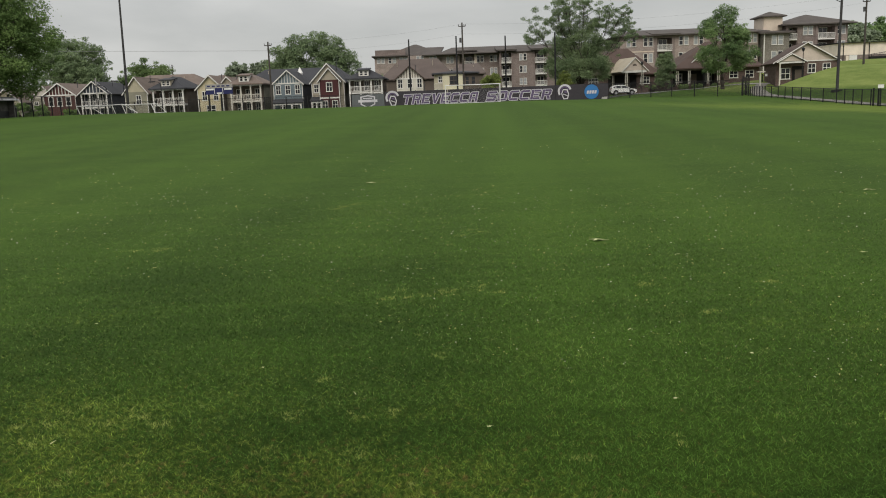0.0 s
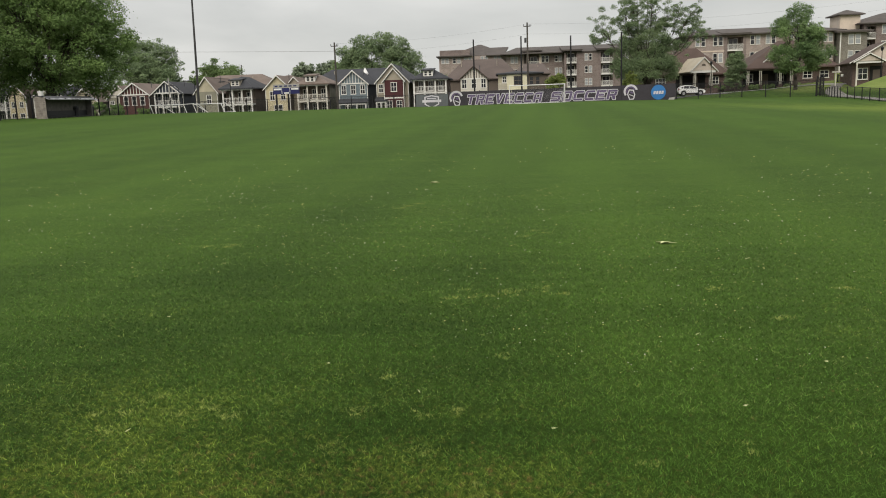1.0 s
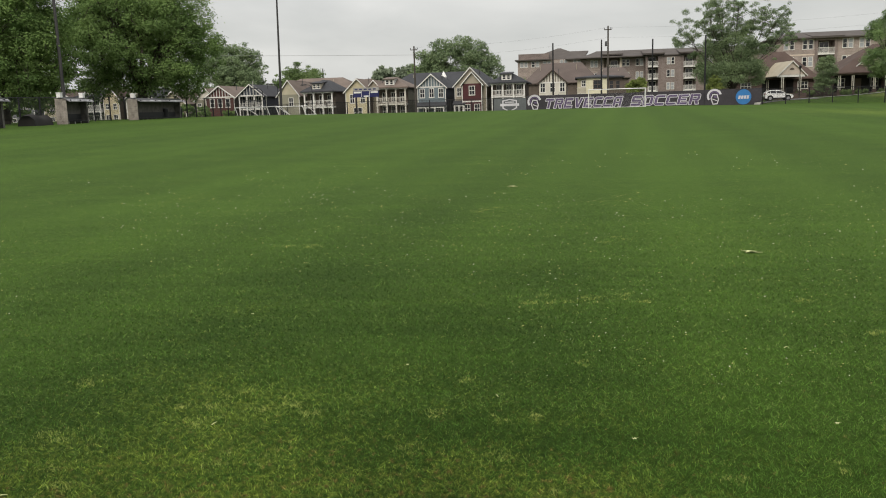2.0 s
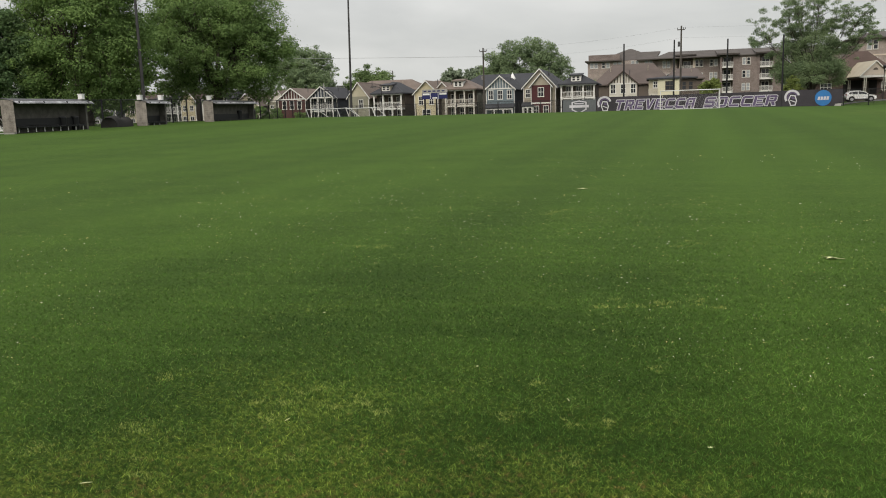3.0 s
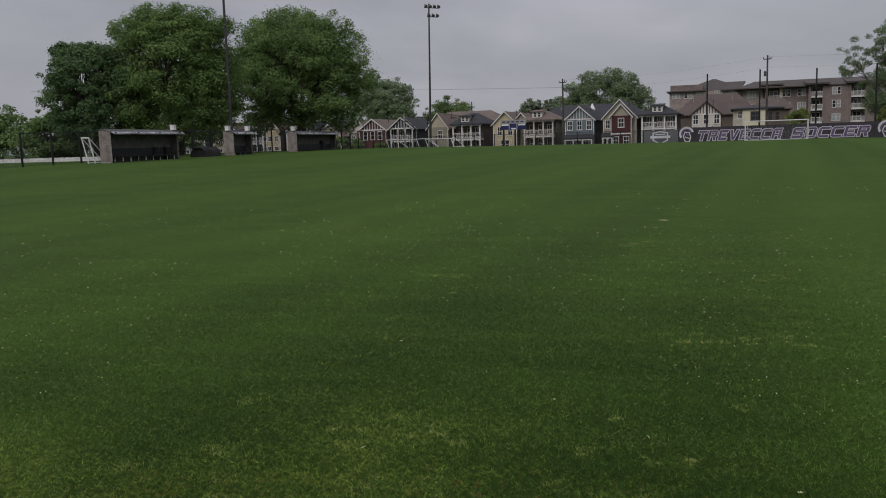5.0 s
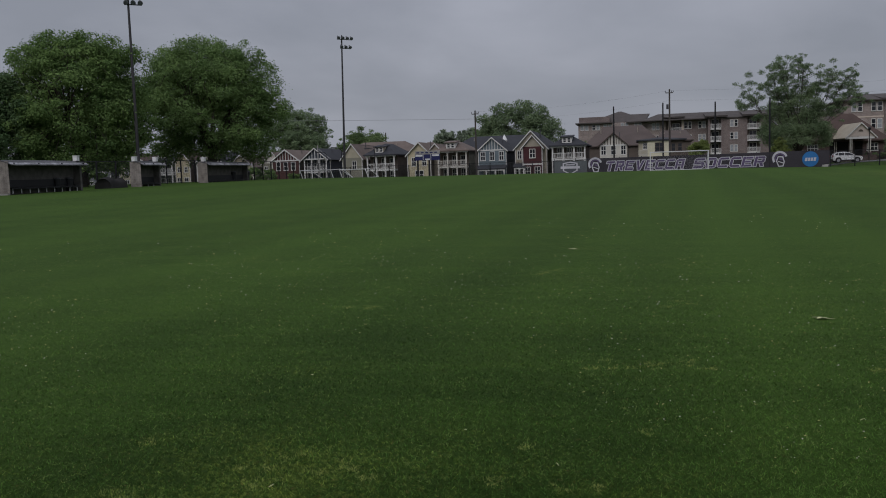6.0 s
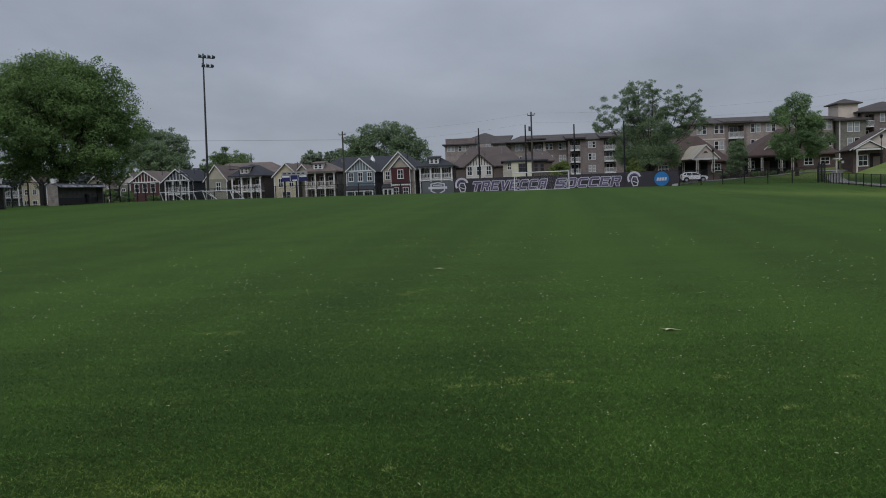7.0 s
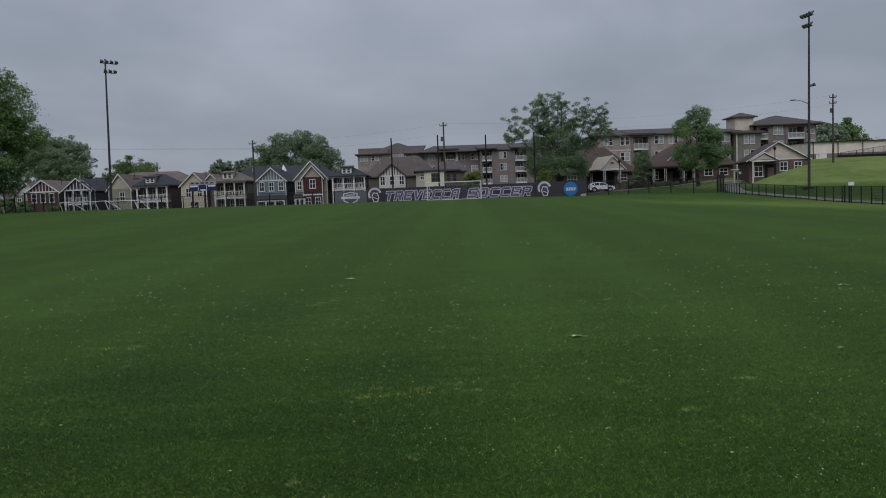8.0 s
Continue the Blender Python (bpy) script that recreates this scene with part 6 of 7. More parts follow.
for gx, gtop in ((-48.6, 5.0), (-46.1, 5.6), (-40.6, 5.3)):
    gl = thing("street_lamp", (gx, 124, -0.2), "dark street lamp with a short hooked arm", "street lamp", group="hooked street lamps")
    part("pole", Solid().rod((0, 0, -0.3), (0, 0, gtop), 0.07, 0.05), M_black, gl)
    part("arm", Solid().tube([(0, 0, gtop), (-0.25, 0, gtop + 0.35), (-0.8, 0, gtop + 0.45)], [0.05, 0.045, 0.04], 6), M_black, gl)
    part("lamp_head", Solid().add([(-1.75, -0.15, gtop + 0.36), (-0.75, -0.1, gtop + 0.36), (-0.75, 0.1, gtop + 0.36), (-1.75, 0.15, gtop + 0.36), (-1.65, -0.1, gtop + 0.52), (-0.8, -0.07, gtop + 0.54), (-0.8, 0.07, gtop + 0.54), (-1.65, 0.1, gtop + 0.52)],
                                  [(0, 1, 5, 4), (1, 2, 6, 5), (2, 3, 7, 6), (3, 0, 4, 7), (4, 5, 6, 7), (3, 2, 1, 0)]), M_black, gl)


def utility_pole(x, y, top, base, label, arms=1, gear=False, mat=None, r=0.17):
    u = thing("utility_pole", (x, y, base), label, "utility pole", group="utility poles")
    h = top - base
    part("pole", Solid().rod((0, 0, -0.5), (0, 0, h), r, r * 0.65, 10), mat or M_wood_pole, u)
    for i in range(arms):
        part("crossarm", Solid().box(-0.55, -0.06, h - 0.6 - 0.9 * i, 0.5, 0.06, h - 0.48 - 0.9 * i), M_wood_pole, u)
        for k in (-0.55, 0.3, 0.55):
            part("insulator", Solid().rod((k, 0, h - 0.48 - 0.9 * i), (k, 0, h - 0.22 - 0.9 * i), 0.06, 0.04, 6), M_steel, u)
    if gear:
        part("transformer", Solid().rod((-0.3, 0, h - 2.9), (-0.3, 0, h - 2.2), 0.17, 0.17, 10), M_steel, u)
    return u


utility_pole(-25.2, 128, 10.9, 0, "weathered utility pole with a crossarm in the street", 1)
utility_pole(4.1, 127, 12.55, 0, "tall dark utility pole behind the goal", 1, True)
utility_pole(-51.3, 127, 6.5, 0, "short pale pole before the slate house", 0, mat=M_concrete, r=0.12)
utility_pole(-57.7, 185, 11.0, 0, "distant thin utility pole beyond the roofs", 0)
utility_pole(65, 128, 14.9, 3.5, "weathered utility pole with gear on the rise", 2, True)


def wire(a, b, sag, label="thin black overhead wire", r=0.005, mat=None):
    a, b = Vector(a), Vector(b)
    pts = [a.lerp(b, i / 16) - Vector((0, 0, sag * 4 * (i / 16) * (1 - i / 16))) for i in range(17)]
    solo("overhead_wire", Solid().tube(pts, [r] * 17, 4), mat or M_black, label, "wire", group="overhead wires")


for k, dz in ((-0.5, 0), (0.0, -1.4)):
    wire((-25.2, 128 + k, 10.7 + dz), (4.1, 127 + k, 12.3 + dz), 0.6)
    wire((4.1, 127 + k, 12.3 + dz), (65, 128 + k, 14.7 + dz), 1.2)

wire((-130, 128, 14.1), (-25.2, 128, 9.6), 0.3, "pale grey overhead cable along the street", 0.022, M_rim)

# ---- scoreboard ----
sb = thing("scoreboard", (-31.55, 122, 0), "blue scoreboard with white trim on two posts", "scoreboard")
for x in (-1.6, 0.2):
    part("post", Solid().box(x - 0.12, 0.05, -0.5, x + 0.12, 0.25, 3.6), M_black, sb)
cab = part("cabinet", Solid().box(-1.95, -0.15, 3.35, 1.95, 0.05, 4.25), M_score_blue, sb)
part("header", Solid().box(-1.95, -0.13, 4.27, 1.95, 0.05, 4.78), M_concrete, sb, "grey header board with dark bars")
for i in range(5):
    part("bar", Solid().box(-1.7 + 0.7 * i, -0.15, 4.42, -1.25 + 0.7 * i, -0.135, 4.6), M_score_blue, sb)
for x0, x1, z0, z1 in ((-1.85, -0.75, 3.95, 4.2), (0.75, 1.85, 3.95, 4.2), (-0.35, 0.4, 3.4, 3.6)):
    part("panel", Solid().box(x0, -0.17, z0, x1, -0.155, z1), M_white, cab)
for x in (-0.65, 0.55):
    part("divider", Solid().box(x - 0.03, -0.18, 3.35, x + 0.03, -0.155, 4.25), M_white, cab)

# ---- parked car ----


def car(label, x, y, z, turn):
    c_ = thing("car", (x, y, z), label, "car", turn)
    c_.matrix_basis = c_.matrix_basis @ Matrix.Scale(0.92, 4)
    half = 0.92

    def shell(profile, rows, mat, name):
        s, n = Solid(), len(profile)
        s.v = [(px_, yy, zz if zz < cut else cut + (zz - cut) * k) for yy, k, cut in rows for px_, zz in profile]
        m = len(rows)
        s.f = [tuple(range(n)), tuple(range(m * n - 1, (m - 1) * n - 1, -1))] + [(r * n + i, (r + 1) * n + i, (r + 1) * n + (i + 1) % n, r * n + (i + 1) % n) for r in range(m - 1) for i in range(n)]
        return part(name, s, mat, c_)

    body = [(-2.05, 0.36), (2.0, 0.33), (2.17, 0.46), (2.2, 0.66), (2.12, 0.86), (1.85, 0.96), (1.15, 1.07), (-1.9, 1.13), (-2.14, 1.02), (-2.2, 0.8), (-2.16, 0.5)]
    shell(body, [(-half, 0.84, 0.8), (-half - 0.04, 1.0, 0.6), (-half * 0.5, 1.03, 0.8), (half * 0.5, 1.03, 0.8), (half + 0.04, 1.0, 0.6), (half, 0.84, 0.8)], M_car, "body")
    cab = [(-2.06, 1.1), (1.2, 1.05), (0.72, 1.36), (0.3, 1.56), (-0.2, 1.65), (-0.9, 1.66), (-1.5, 1.58), (-1.9, 1.38)]

    def inset(zz):
        return half - 0.05 - (zz - 1.05) * 0.3 - max(0.0, zz - 1.5) * 0.5

    s = Solid()
    n = len(cab)
    s.v = [(px_, -inset(zz), zz) for px_, zz in cab] + [(px_, -inset(zz) * 0.6, zz + 0.03) for px_, zz in cab] + [(px_, inset(zz) * 0.6, zz + 0.03) for px_, zz in cab] + [(px_, inset(zz), zz) for px_, zz in cab]
    s.f = [tuple(range(n)), tuple(range(4 * n - 1, 3 * n - 1, -1))] + [(k * n + i, k * n + n + i, k * n + n + (i + 1) % n, k * n + (i + 1) % n) for k in range(3) for i in range(n)]
    part("cabin", s, M_car, c_)
    for sd in (-1, 1):
        for quad in (((-0.4, 1.14), (0.92, 1.12), (0.62, 1.34), (0.24, 1.5), (-0.4, 1.57)), ((-1.3, 1.15), (-0.48, 1.14), (-0.48, 1.57), (-1.3, 1.54)), ((-1.86, 1.24), (-1.38, 1.17), (-1.38, 1.53), (-1.6, 1.46))):
            v = [(px_, sd * (inset(zz) + 0.012), zz) for px_, zz in quad]
            m = len(v)
            part("side_window", Solid().add(v + [(p[0], p[1] - sd * 0.03, p[2]) for p in v], [tuple(range(m)), tuple(range(2 * m - 1, m - 1, -1))] + [(i, i + m, (i + 1) % m + m, (i + 1) % m) for i in range(m)]), M_glass, c_)
    part("windscreen", Solid().add([(1.14, -0.76, 1.11), (1.14, 0.76, 1.11), (0.42, 0.64, 1.53), (0.42, -0.64, 1.53), (1.09, -0.76, 1.08), (1.09, 0.76, 1.08), (0.37, 0.64, 1.5), (0.37, -0.64, 1.5)],
                                   [(0, 1, 2, 3), (0, 3, 7, 4), (1, 5, 6, 2), (3, 2, 6, 7), (0, 4, 5, 1), (7, 6, 5, 4)]), M_glass, c_)
    for sd in (-1, 1):
        part("roof_rail", Solid().rod((-1.4, sd * 0.56, 1.69), (-0.1, sd * 0.56, 1.72), 0.025, n=6), M_steel, c_)
        part("sill", Solid().box(-1.0, sd * 0.95 - 0.02, 0.3, 1.0, sd * 0.95 + 0.02, 0.46), M_black, c_)
        part("mirror", Solid().box(0.72, sd * 1.02 - 0.09, 1.13, 0.86, sd * 1.02 + 0.09, 1.28), M_car, c_)
    for px_ in (-1.36, 1.38):
        for sd in (-1, 1):
            part("wheel_arch", Solid().rod((px_, sd * (half + 0.035), 0.42), (px_, sd * (half - 0.1), 0.42), 0.45, n=18), M_tyre, c_)
            w_ = part("wheel", Solid().rod((px_, sd * (half + 0.06), 0.36), (px_, sd * (half - 0.14), 0.36), 0.37, n=18), M_tyre, c_)
            part("rim", Solid().rod((px_, sd * (half + 0.08), 0.36), (px_, sd * (half + 0.05), 0.36), 0.25, n=12), M_rim, w_)
    for sd in (-1, 1):
        part("headlight", Solid().box(1.98, sd * 0.75 - 0.14, 0.82, 2.22, sd * 0.75 + 0.14, 0.96), M_glass, c_)
        part("tail_lamp", Solid().box(-2.22, sd * 0.78 - 0.12, 0.9, -2.1, sd * 0.78 + 0.12, 1.2), M_red_light, c_)
    part("bumper", Solid().box(-2.26, -0.85, 0.36, -2.19, 0.85, 0.58), M_black, c_)
    return c_


car("white sport utility car parked on the street", 28.9, 130.6, ground_z(29.2, 130.6) + 0.06, 2)

# ---- trees ----
tree("large_tree", -47.6, 86.0, 15.4, 8.6, M_leaf_deep, 11, 176000, 0.102, clumps=190, trunk_r=0.6, low=0.18,
     core=[(7.4, 0, 10.6, 2.2, 2.2, 2.0), (4.8, 0, 12.6, 2.6, 2.4, 2.0), (-1.4, 0, 14.2, 3.6, 3.2, 2.2), (1.6, 0, 13.9, 2.6, 2.4, 1.8), (7.2, 0.4, 7.6, 2.2, 2.2, 2.0), (1.5, -1.0, 10.0, 4.6, 4.0, 3.4), (-5.2, 0, 13.2, 2.6, 2.4, 2.2), (-7.0, 0, 9.6, 2.4, 2.4, 2.4), (-2.9, 0, 3.1, 0.8, 0.9, 1.2), (-5.4, 0, 4.9, 2.0, 1.8, 0.9), (2.4, 0, 4.6, 2.2, 2.0, 0.9)], label="large spreading dark green tree behind the shelters")
tree("large_tree", -51.4, 68.0, 14.6, 7.0, M_leaf_lush, 12, 140000, 0.098, clumps=170, trunk_r=0.5, low=0.12,
     core=[(4.2, 0, 11.6, 2.4, 2.2, 2.0), (2.0, 0, 12.6, 2.4, 2.2, 1.7), (-1.6, 0, 13.0, 2.3, 2.0, 1.6), (5.2, 0.5, 8.0, 2.2, 2.2, 2.2), (0.5, -1.0, 9.0, 4.2, 3.6, 3.0), (-4.6, 0, 11.6, 2.0, 2.0, 1.8), (-3.8, -0.5, 7.4, 2.6, 2.4, 2.4), (1.2, -0.5, 5.2, 3.2, 2.6, 1.8)], label="large tall dark green tree behind the shelters")
tree("large_tree", -56.6, 63.0, 11.0, 4.6, M_leaf_dark, 37, 78000, 0.098, clumps=110, trunk_r=0.4, low=0.1,
     core=[(-2.6, 0, 9.6, 1.9, 1.7, 1.4), (0.6, 0, 9.4, 1.9, 1.7, 1.3), (-3.6, 0, 6.6, 1.7, 1.6, 1.5), (-2.8, 0, 3.6, 1.9, 1.8, 1.6), (2.2, 0, 6.4, 2.2, 2.0, 2.4)], label="dark green tree past the end of the shelters")
tree("tree", -69.0, 160.0, 16.6, 7.8, M_leaf_grey, 14, 60000, 0.14, clumps=100, label="grey-green tree behind the houses")
tree("tree", 21.8, 128.5, 12.4, 4.6, M_leaf_grey, 15, 104000, 0.08, clumps=8, trunk_h=0.2, low=0.25, sparse=True,
     core=[(-1.2, 0, 5.4, 3.4, 3.2, 2.6), (1.6, 0, 6.4, 3.2, 3.0, 2.4), (-2.6, 0.3, 8.4, 2.3, 2.2, 1.8), (0.8, 0, 9.4, 2.6, 2.4, 1.7), (3.4, 0, 5.2, 1.9, 1.8, 1.6), (-3.6, 0.3, 5.2, 1.8, 1.8, 2.0), (3.8, 0.2, 8.6, 1.7, 1.6, 1.2), (-1.6, 0.2, 11.0, 1.8, 1.6, 1.2), (1.8, 0, 11.4, 1.6, 1.5, 1.1)],
     tufts=[(-6.9, 11.4, 1.5), (-5.4, 10.2, 1.5), (-3.6, 14.2, 1.5), (-2.2, 14.8, 1.3), (-1.3, 13.6, 1.4), (-3.3, 12.4, 1.5), (0.5, 16.0, 0.7), (0.7, 14.8, 0.9), (0.9, 13.4, 1.1), (3.2, 13.0, 1.3), (5.0, 13.8, 1.3), (6.2, 13.0, 1.2), (4.6, 11.6, 1.4), (7.0, 10.7, 1.1), (8.2, 10.7, 0.9), (5.8, 9.9, 1.3)], label="open airy grey-green tree behind the banner")
tree("tree", 43.4, 127.5, 12.0, 3.7, M_leaf_fresh, 16, 52000, 0.085, clumps=40, trunk_h=0.2, trunk_r=0.26, low=0.24,
     core=[(0.0, 0.0, 10.8, 2.0, 1.9, 1.6), (-1.9, 0.0, 9.1, 1.8, 1.7, 1.4), (1.8, 0.0, 7.3, 2.0, 1.8, 1.4), (4.0, 0.0, 5.3, 1.7, 1.6, 1.1), (-2.4, 0.0, 5.4, 1.8, 1.8, 1.4), (0.6, -0.6, 5.7, 2.3, 2.3, 1.7), (2.7, 0.0, 4.0, 1.9, 1.7, 0.9), (-1.1, 0.5, 3.4, 1.8, 1.7, 0.9)], label="round-headed green tree beside the footpath")
tree("tree", -25.4, 176.0, 14.6, 8.6, M_leaf_grey, 17, 60000, 0.16, clumps=80,
     core=[(-6.6, 0, 12.0, 2.6, 2.4, 2.0), (-3.4, 0, 14.2, 2.8, 2.6, 1.9), (0.4, 0, 14.9, 2.9, 2.6, 1.8), (4.2, 0, 13.6, 2.5, 2.4, 1.9), (6.6, 0, 11.2, 2.3, 2.1, 2.2), (8.2, 0, 8.8, 2.0, 2.0, 2.0), (-7.8, 0, 8.6, 2.0, 2.0, 1.8)], label="broad dark green tree behind the houses")
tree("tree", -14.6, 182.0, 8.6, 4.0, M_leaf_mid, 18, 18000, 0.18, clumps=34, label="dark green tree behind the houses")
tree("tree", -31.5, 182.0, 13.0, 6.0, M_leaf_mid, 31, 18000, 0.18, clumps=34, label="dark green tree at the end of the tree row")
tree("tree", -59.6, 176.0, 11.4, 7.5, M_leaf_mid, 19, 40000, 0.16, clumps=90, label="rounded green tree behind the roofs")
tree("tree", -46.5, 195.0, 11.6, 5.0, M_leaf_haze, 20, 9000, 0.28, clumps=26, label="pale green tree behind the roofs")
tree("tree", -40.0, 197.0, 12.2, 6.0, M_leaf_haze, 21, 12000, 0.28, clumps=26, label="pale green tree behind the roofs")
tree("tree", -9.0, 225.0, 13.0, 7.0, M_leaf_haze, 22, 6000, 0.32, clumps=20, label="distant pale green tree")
tree("small_tree", 8.6, 131.0, 5.9, 2.0, M_leaf_bright, 23, 13000, 0.085, clumps=24, trunk_r=0.1, low=0.12, core=[(-0.8, 0, 3.6, 1.2, 1.1, 1.2), (0.6, 0, 4.4, 1.1, 1.0, 1.1)], label="small bright green tree behind the goal")
tree("small_tree", 18.9, 124.5, 4.9, 1.6, M_leaf_bright, 24, 9000, 0.08, clumps=20, trunk_r=0.08, low=0.1, core=[(0, 0, 3.2, 1.1, 1.0, 1.3)], label="small yellow-green tree behind the banner")
tree("small_tree", 36.9, 136.0, 6.3, 1.5, M_leaf_grey, 25, 18000, 0.08, clumps=20, trunk_r=0.1, low=0.12, core=[(0, 0, 4.0, 1.5, 1.4, 1.7), (0.2, 0, 5.2, 1.1, 1.0, 1.0), (-0.3, 0, 2.4, 1.3, 1.3, 1.2)], label="small green tree between the cottages")
tree("tree", -78.0, 70.0, 5.6, 5.0, M_leaf_deep, 26, 16000, 0.14, clumps=40, label="dark green tree beyond the low wall", low=0.1)
tree("tree", -68.5, 70.0, 4.6, 3.8, M_leaf_deep, 33, 24000, 0.12, clumps=40, label="dense low dark tree past the shelters", low=0.02)
tree("tree", -92.0, 74.0, 7.0, 7.0, M_leaf_deep, 27, 12000, 0.2, clumps=34, label="low dark green tree beyond the low wall", low=0.1)
tree("tree", -88.0, 118.0, 13.5, 8.0, M_leaf_deep, 28, 10000, 0.26, clumps=28, label="dark green tree before the street houses", low=0.12)
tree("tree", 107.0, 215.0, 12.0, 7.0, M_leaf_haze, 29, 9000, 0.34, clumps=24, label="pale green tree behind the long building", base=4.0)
tree("tree", 113.0, 220.0, 13.0, 9.0, M_leaf_fresh, 30, 14000, 0.34, clumps=24, label="green tree behind the long building", base=4.0)
for bx, by, bh, bs, seed_ in ((-60.5, 121.5, 2.6, 1.9, 51), (-57.6, 121.8, 2.0, 1.5, 52), (-63.8, 121.2, 3.2, 2.2, 53), (-67.5, 121.5, 2.8, 2.2, 54), (-53.2, 121.4, 1.3, 1.1, 55)):
    tree("bush", bx, by, bh, bs, M_leaf_deep, seed_, 5000, 0.11, clumps=16, trunk_r=0.08, trunk_h=0.15, low=0.08, label="dark overgrown bush behind the wire fence")
# far woods
rng = random.Random(5)
blobs = []
for i in range(150):
    a = radians(-62 + 110 * i / 149)
    d = rng.uniform(300, 420)
    hgt = rng.uniform(5, 9.5)
    blobs.append((math.sin(a) * d, math.cos(a) * d, ground_z(math.sin(a) * d, math.cos(a) * d) + hgt * 0.45, rng.uniform(6, 11), rng.uniform(6, 9), hgt * 0.6))
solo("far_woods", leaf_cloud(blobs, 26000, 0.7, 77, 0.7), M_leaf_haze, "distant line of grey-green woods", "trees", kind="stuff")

# ---- pitch details ----
marks = [(1.63, 8.52, 0.2), (6.1, 11.69, 0.16), (-1.3, 15.25, 0.2), (0.19, 3.70, 0.034), (-1.10, 4.72, 0.026), (1.15, 3.97, 0.028), (1.79, 4.64, 0.03), (-2.57, 5.89, 0.035), (3.85, 7.41, 0.07)]


def fallen_leaf(x, y, size, mat, label, seed):
    """A curled leaf with an uneven, lobed rim and a short stalk."""
    r = random.Random(seed)
    z, n = ground_z(x, y) + 0.008, 11
    s = Solid()
    rim = []
    for i in range(n):
        a = 2 * math.pi * i / n
        k = size * 0.5 * (r.uniform(0.75, 1.0) if i % 2 else r.uniform(0.35, 0.6))
        rim.append((x + math.cos(a) * k, y + math.sin(a) * k * 0.8, z + size * r.uniform(0.0, 0.1)))
    s.add([(x, y, z + 0.002)] + rim + [(x, y, z)] + [(p[0], p[1], p[2] - 0.002) for p in rim],
          [(0, 1 + i, 1 + (i + 1) % n) for i in range(n)] + [(n + 1, n + 2 + (i + 1) % n, n + 2 + i) for i in range(n)])
    s.rod((x, y, z + 0.003), (x + size * 0.55, y - size * 0.2, z + 0.006), size * 0.018, size * 0.01, 5)
    solo("fallen_leaf", s, mat, label, "leaf", group="fallen leaves")


for i, (x, y, size) in enumerate(marks):
    fallen_leaf(x, y, size, M_leaf_pale, "pale wilted leaf lying on the mown grass", i)


def blades(name, pos, length, width, mat, label, seed, spread=0.6):
    """Single upright grass blades at the given spots, each a bent sliver."""
    rng = np.random.default_rng(seed)
    n = len(pos)
    a = rng.uniform(0, 2 * np.pi, n)
    lean = rng.normal(0, spread, (n, 2)) * length[:, None]
    side = np.stack([np.cos(a), np.sin(a), np.zeros(n)], 1) * width[:, None] / 2
    tip = pos + np.stack([lean[:, 0], lean[:, 1], length], 1)
    co = np.stack([pos - side, pos + side, tip], 1).reshape(-1, 3)
    me = bpy.data.meshes.new(name)
    me.vertices.add(3 * n)
    me.vertices.foreach_set("co", co.ravel())
    me.loops.add(3 * n)
    me.loops.foreach_set("vertex_index", np.arange(3 * n, dtype=np.int32))
    me.polygons.add(n)
    me.polygons.foreach_set("loop_start", np.arange(0, 3 * n, 3, dtype=np.int32))
    me.materials.append(mat)
    me.update()
    me.validate()
    return tagged(new(name, me), label, "grass", kind="stuff")


gz = np.vectorize(ground_z)
rng = np.random.default_rng(3)
N = 1200000
ang = rng.uniform(radians(-62), radians(50), N) + rng.normal(0, 0.12, N)
rad = np.exp(rng.uniform(math.log(2.0), math.log(15.0), N))
rad = np.where(rad < 2.4, 2.4 * np.sqrt(rng.random(N)), rad)
fade = rng.random(N) > (np.log(np.maximum(rad, 3.0) / 3.0) / math.log(15.0 / 3.0))
ang, rad = ang[fade], rad[fade]
N = len(rad)
px, py = np.sin(ang) * rad, np.cos(ang) * rad
pos = np.stack([px, py, gz(px, py) - 0.004], 1)
size = 0.6 + 0.8 * rng.random(N)
blades("turf_grass", pos, 0.017 * size, 0.0037 * size * (np.maximum(rad, 2.4) / 2.4) ** 0.48, M_blade, "short mown green grass blades", 4, 1.0)
# pale tufts of a coarser grass
tufts = [(-2.0, 3.8, 0.1), (-1.9, 3.72, 0.07), (-2.2, 3.93, 0.05), (-1.7, 3.95, 0.07), (-1.93, 4.17, 0.07), (-1.6, 4.0, 0.04), (-1.45, 3.9, 0.06), (-0.8, 3.94, 0.06), (-0.46, 3.9, 0.045), (-0.28, 3.95, 0.03), (-0.81, 3.5, 0.06),
         (-0.43, 3.41, 0.06), (-0.46, 6.33, 0.05), (-0.2, 6.42, 0.1), (0.05, 6.5, 0.09), (0.3, 6.55, 0.06), (0.45, 6.4, 0.05), (-0.07, 4.84, 0.05), (-0.15, 3.09, 0.05), (-1.48, 3.39, 0.07), (-1.7, 3.27, 0.08), (-0.7, 4.5, 0.04),
         (1.0, 3.5, 0.05), (0.6, 3.3, 0.04), (1.6, 6.49, 0.08), (1.9, 5.6, 0.06), (2.6, 6.4, 0.08), (0.3, 9.4, 0.14), (-3.2, 9.0, 0.14), (-1.4, 12.0, 0.2), (-3.0, 4.2, 0.08), (-2.6, 3.4, 0.1), (-2.9, 3.2, 0.09), (-2.3, 3.05, 0.1)]
pp = []
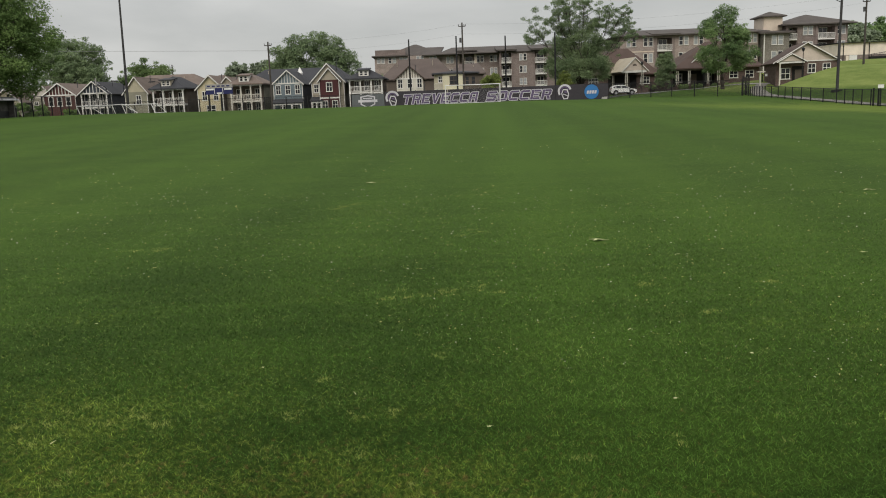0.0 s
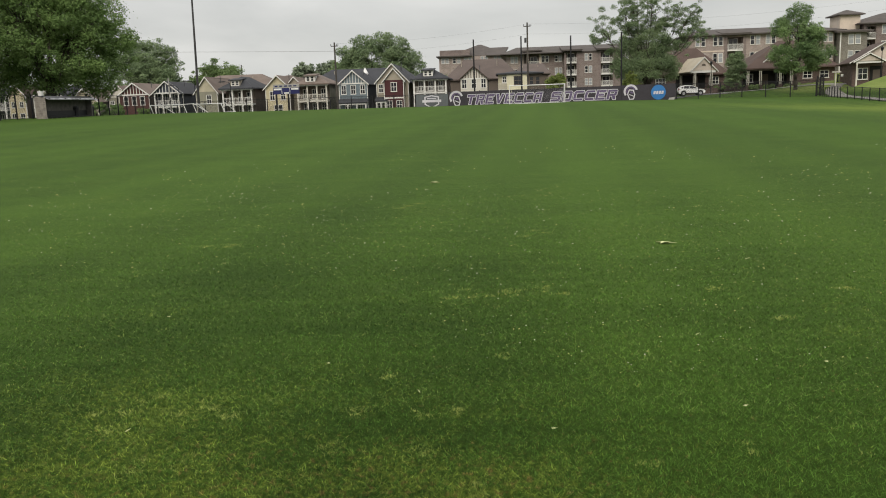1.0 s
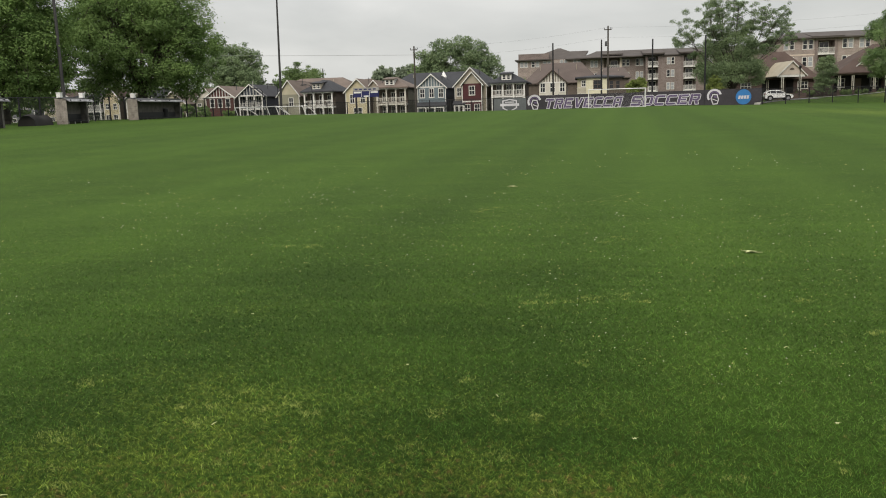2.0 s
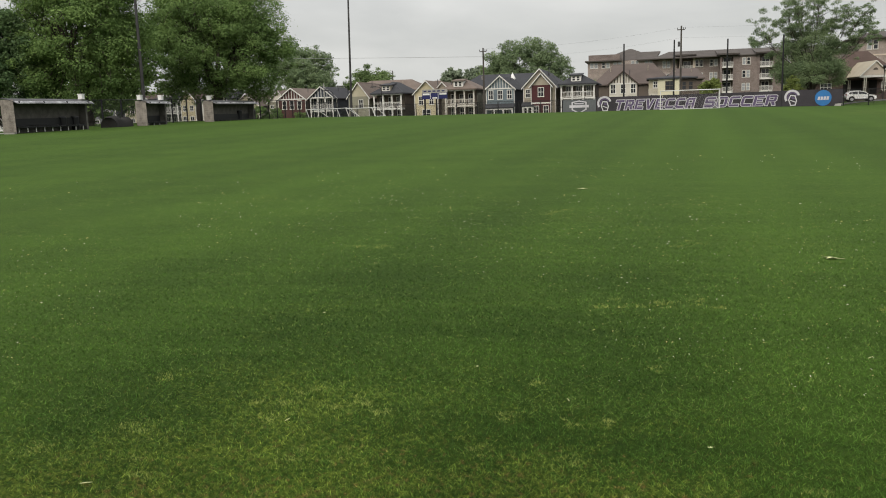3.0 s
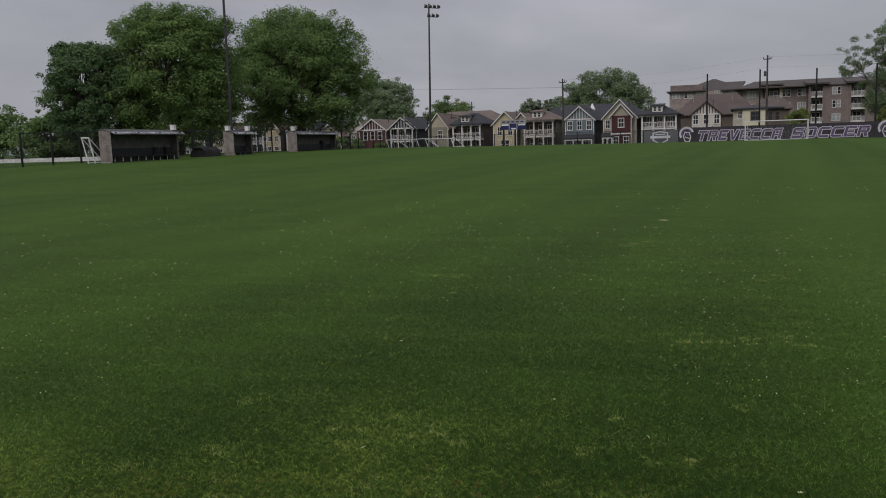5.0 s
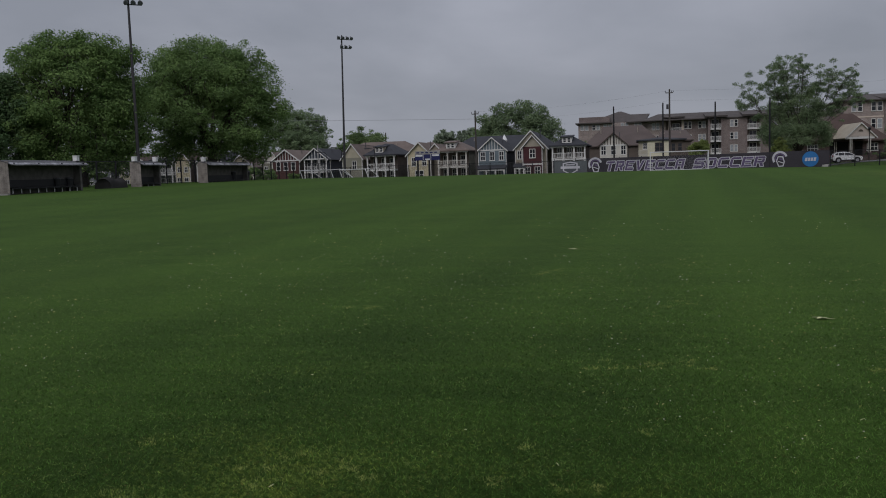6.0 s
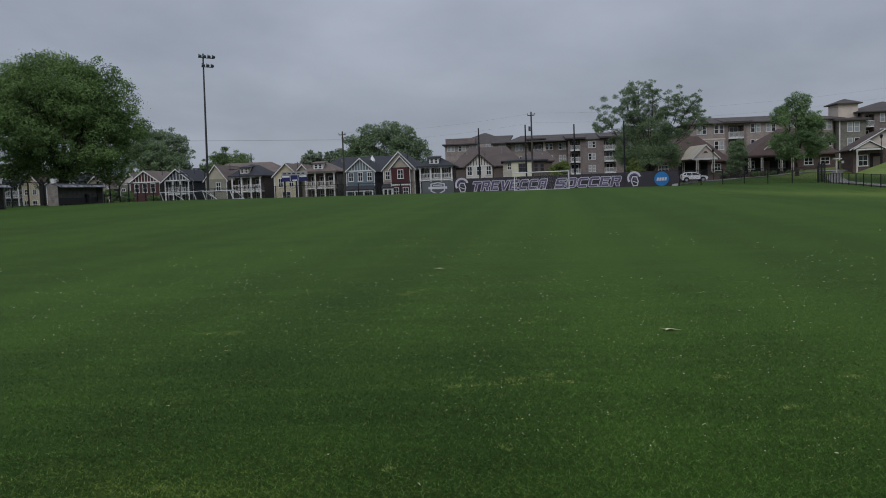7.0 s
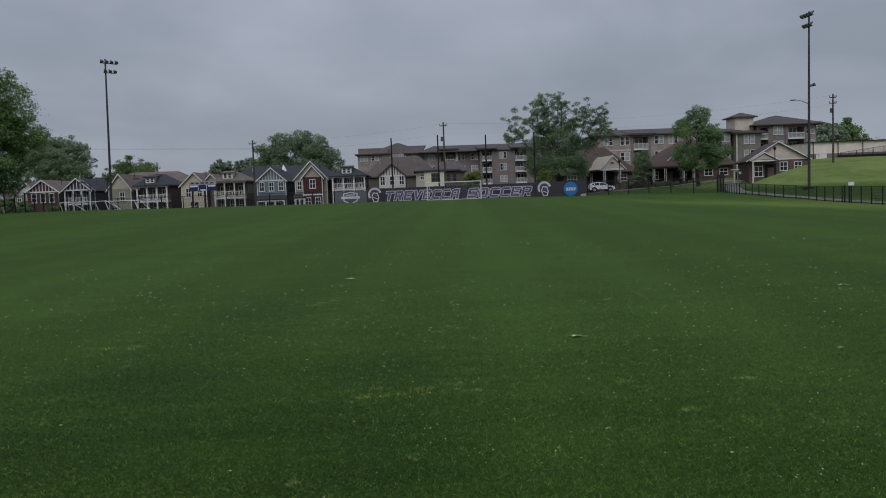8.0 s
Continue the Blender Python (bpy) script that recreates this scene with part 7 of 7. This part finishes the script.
for x, y, r in tufts:
    for _ in range(3):
        k = int(14 + 480 * r)
        cx, cy = x + rng.normal(0, r * 0.6), y + rng.normal(0, r * 0.8)
        q = rng.normal(0, 1.0, (k, 2)) * rng.random((k, 1)) ** 0.8 * r * 0.75
        pp.append(np.stack([cx + q[:, 0], cy + q[:, 1]], 1))
for _ in range(300):
    aa, rr = rng.uniform(radians(-44), radians(34)), math.exp(rng.uniform(math.log(2.6), math.log(13.0)))
    k = int(rng.uniform(3, 14))
    q = rng.normal(0, 0.02 * rng.uniform(0.6, 2.0), (k, 2))
    pp.append(np.stack([math.sin(aa) * rr + q[:, 0], math.cos(aa) * rr + q[:, 1]], 1))
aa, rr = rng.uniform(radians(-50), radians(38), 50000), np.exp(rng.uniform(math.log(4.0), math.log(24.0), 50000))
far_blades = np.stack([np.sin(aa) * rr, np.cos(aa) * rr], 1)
pp = np.concatenate(pp)
blades("pale_grass_tufts", np.stack([pp[:, 0], pp[:, 1], gz(pp[:, 0], pp[:, 1])], 1), 0.012 * (0.6 + 0.8 * rng.random(len(pp))), 0.0027 * (0.7 + rng.random(len(pp))), M_pale_blade, "pale yellow-green tufts of coarse grass", 6, 0.6)
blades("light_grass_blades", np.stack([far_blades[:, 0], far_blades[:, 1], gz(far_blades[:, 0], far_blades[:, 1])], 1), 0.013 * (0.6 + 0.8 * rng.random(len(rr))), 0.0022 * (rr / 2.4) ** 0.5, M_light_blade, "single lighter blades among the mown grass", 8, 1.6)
# dry stalks
for x, y, a, L in ((-2.44, 2.85, 0.1, 0.06), (-1.88, 3.69, 0.9, 0.03), (-0.5, 4.2, 2.2, 0.025), (1.2, 5.2, 0.4, 0.03), (2.2, 7.6, 0.2, 0.05)):
    z = ground_z(x, y) + 0.012
    solo("dry_stalk", Solid().tube([(x - math.cos(a) * L / 2, y - math.sin(a) * L / 2, z), (x, y + 0.003, z + 0.004), (x + math.cos(a) * L / 2, y + math.sin(a) * L / 2, z + 0.008)], [0.0022, 0.002, 0.0012], 5), M_leaf_pale, "pale dry grass stalk lying on the turf", "stalk", group="dry stalks")
# fallen petals
N = 3700
ang, rad = rng.uniform(radians(-50), radians(38), N), np.exp(rng.uniform(math.log(3.4), math.log(24.0), N)) ** 0.85 * 22.0 ** 0.15
x_, y_ = np.sin(ang) * rad, np.cos(ang) * rad
keep = np.array([noise.noise(Vector((a * 0.22, b * 0.22, 3.0))) > -0.2 for a, b in zip(x_, y_)]) & (rng.random(N) > 0.8 * np.clip((rad - 12.0) / 11.0, 0, 1))
x_, y_, rad = x_[keep], y_[keep], rad[keep]
white, yellow = Solid(), Solid()
for x, y, r in zip(x_.tolist(), y_.tolist(), rad.tolist()):
    s = white if random.random() < 0.38 else yellow
    z, k, a = ground_z(x, y) + 0.014, (0.00045 + 0.0009 * random.random() ** 1.6) * (r + 1.2), random.uniform(0, 6.28)
    ca, sa = math.cos(a) * k, math.sin(a) * k
    s.add([(x - ca, y - sa, z), (x + sa * 0.6, y - ca * 0.6, z + k * 0.5), (x + ca, y + sa, z + k * 0.3), (x - sa * 0.6, y + ca * 0.6, z + k * 0.6)], [(0, 1, 2), (0, 2, 3)])
solo("fallen_petals", white, M_petal, "small pale petals scattered over the grass", "petals", kind="stuff")
solo("fallen_petals", yellow, M_petal_yellow, "small yellow petals scattered over the grass", "petals", kind="stuff")
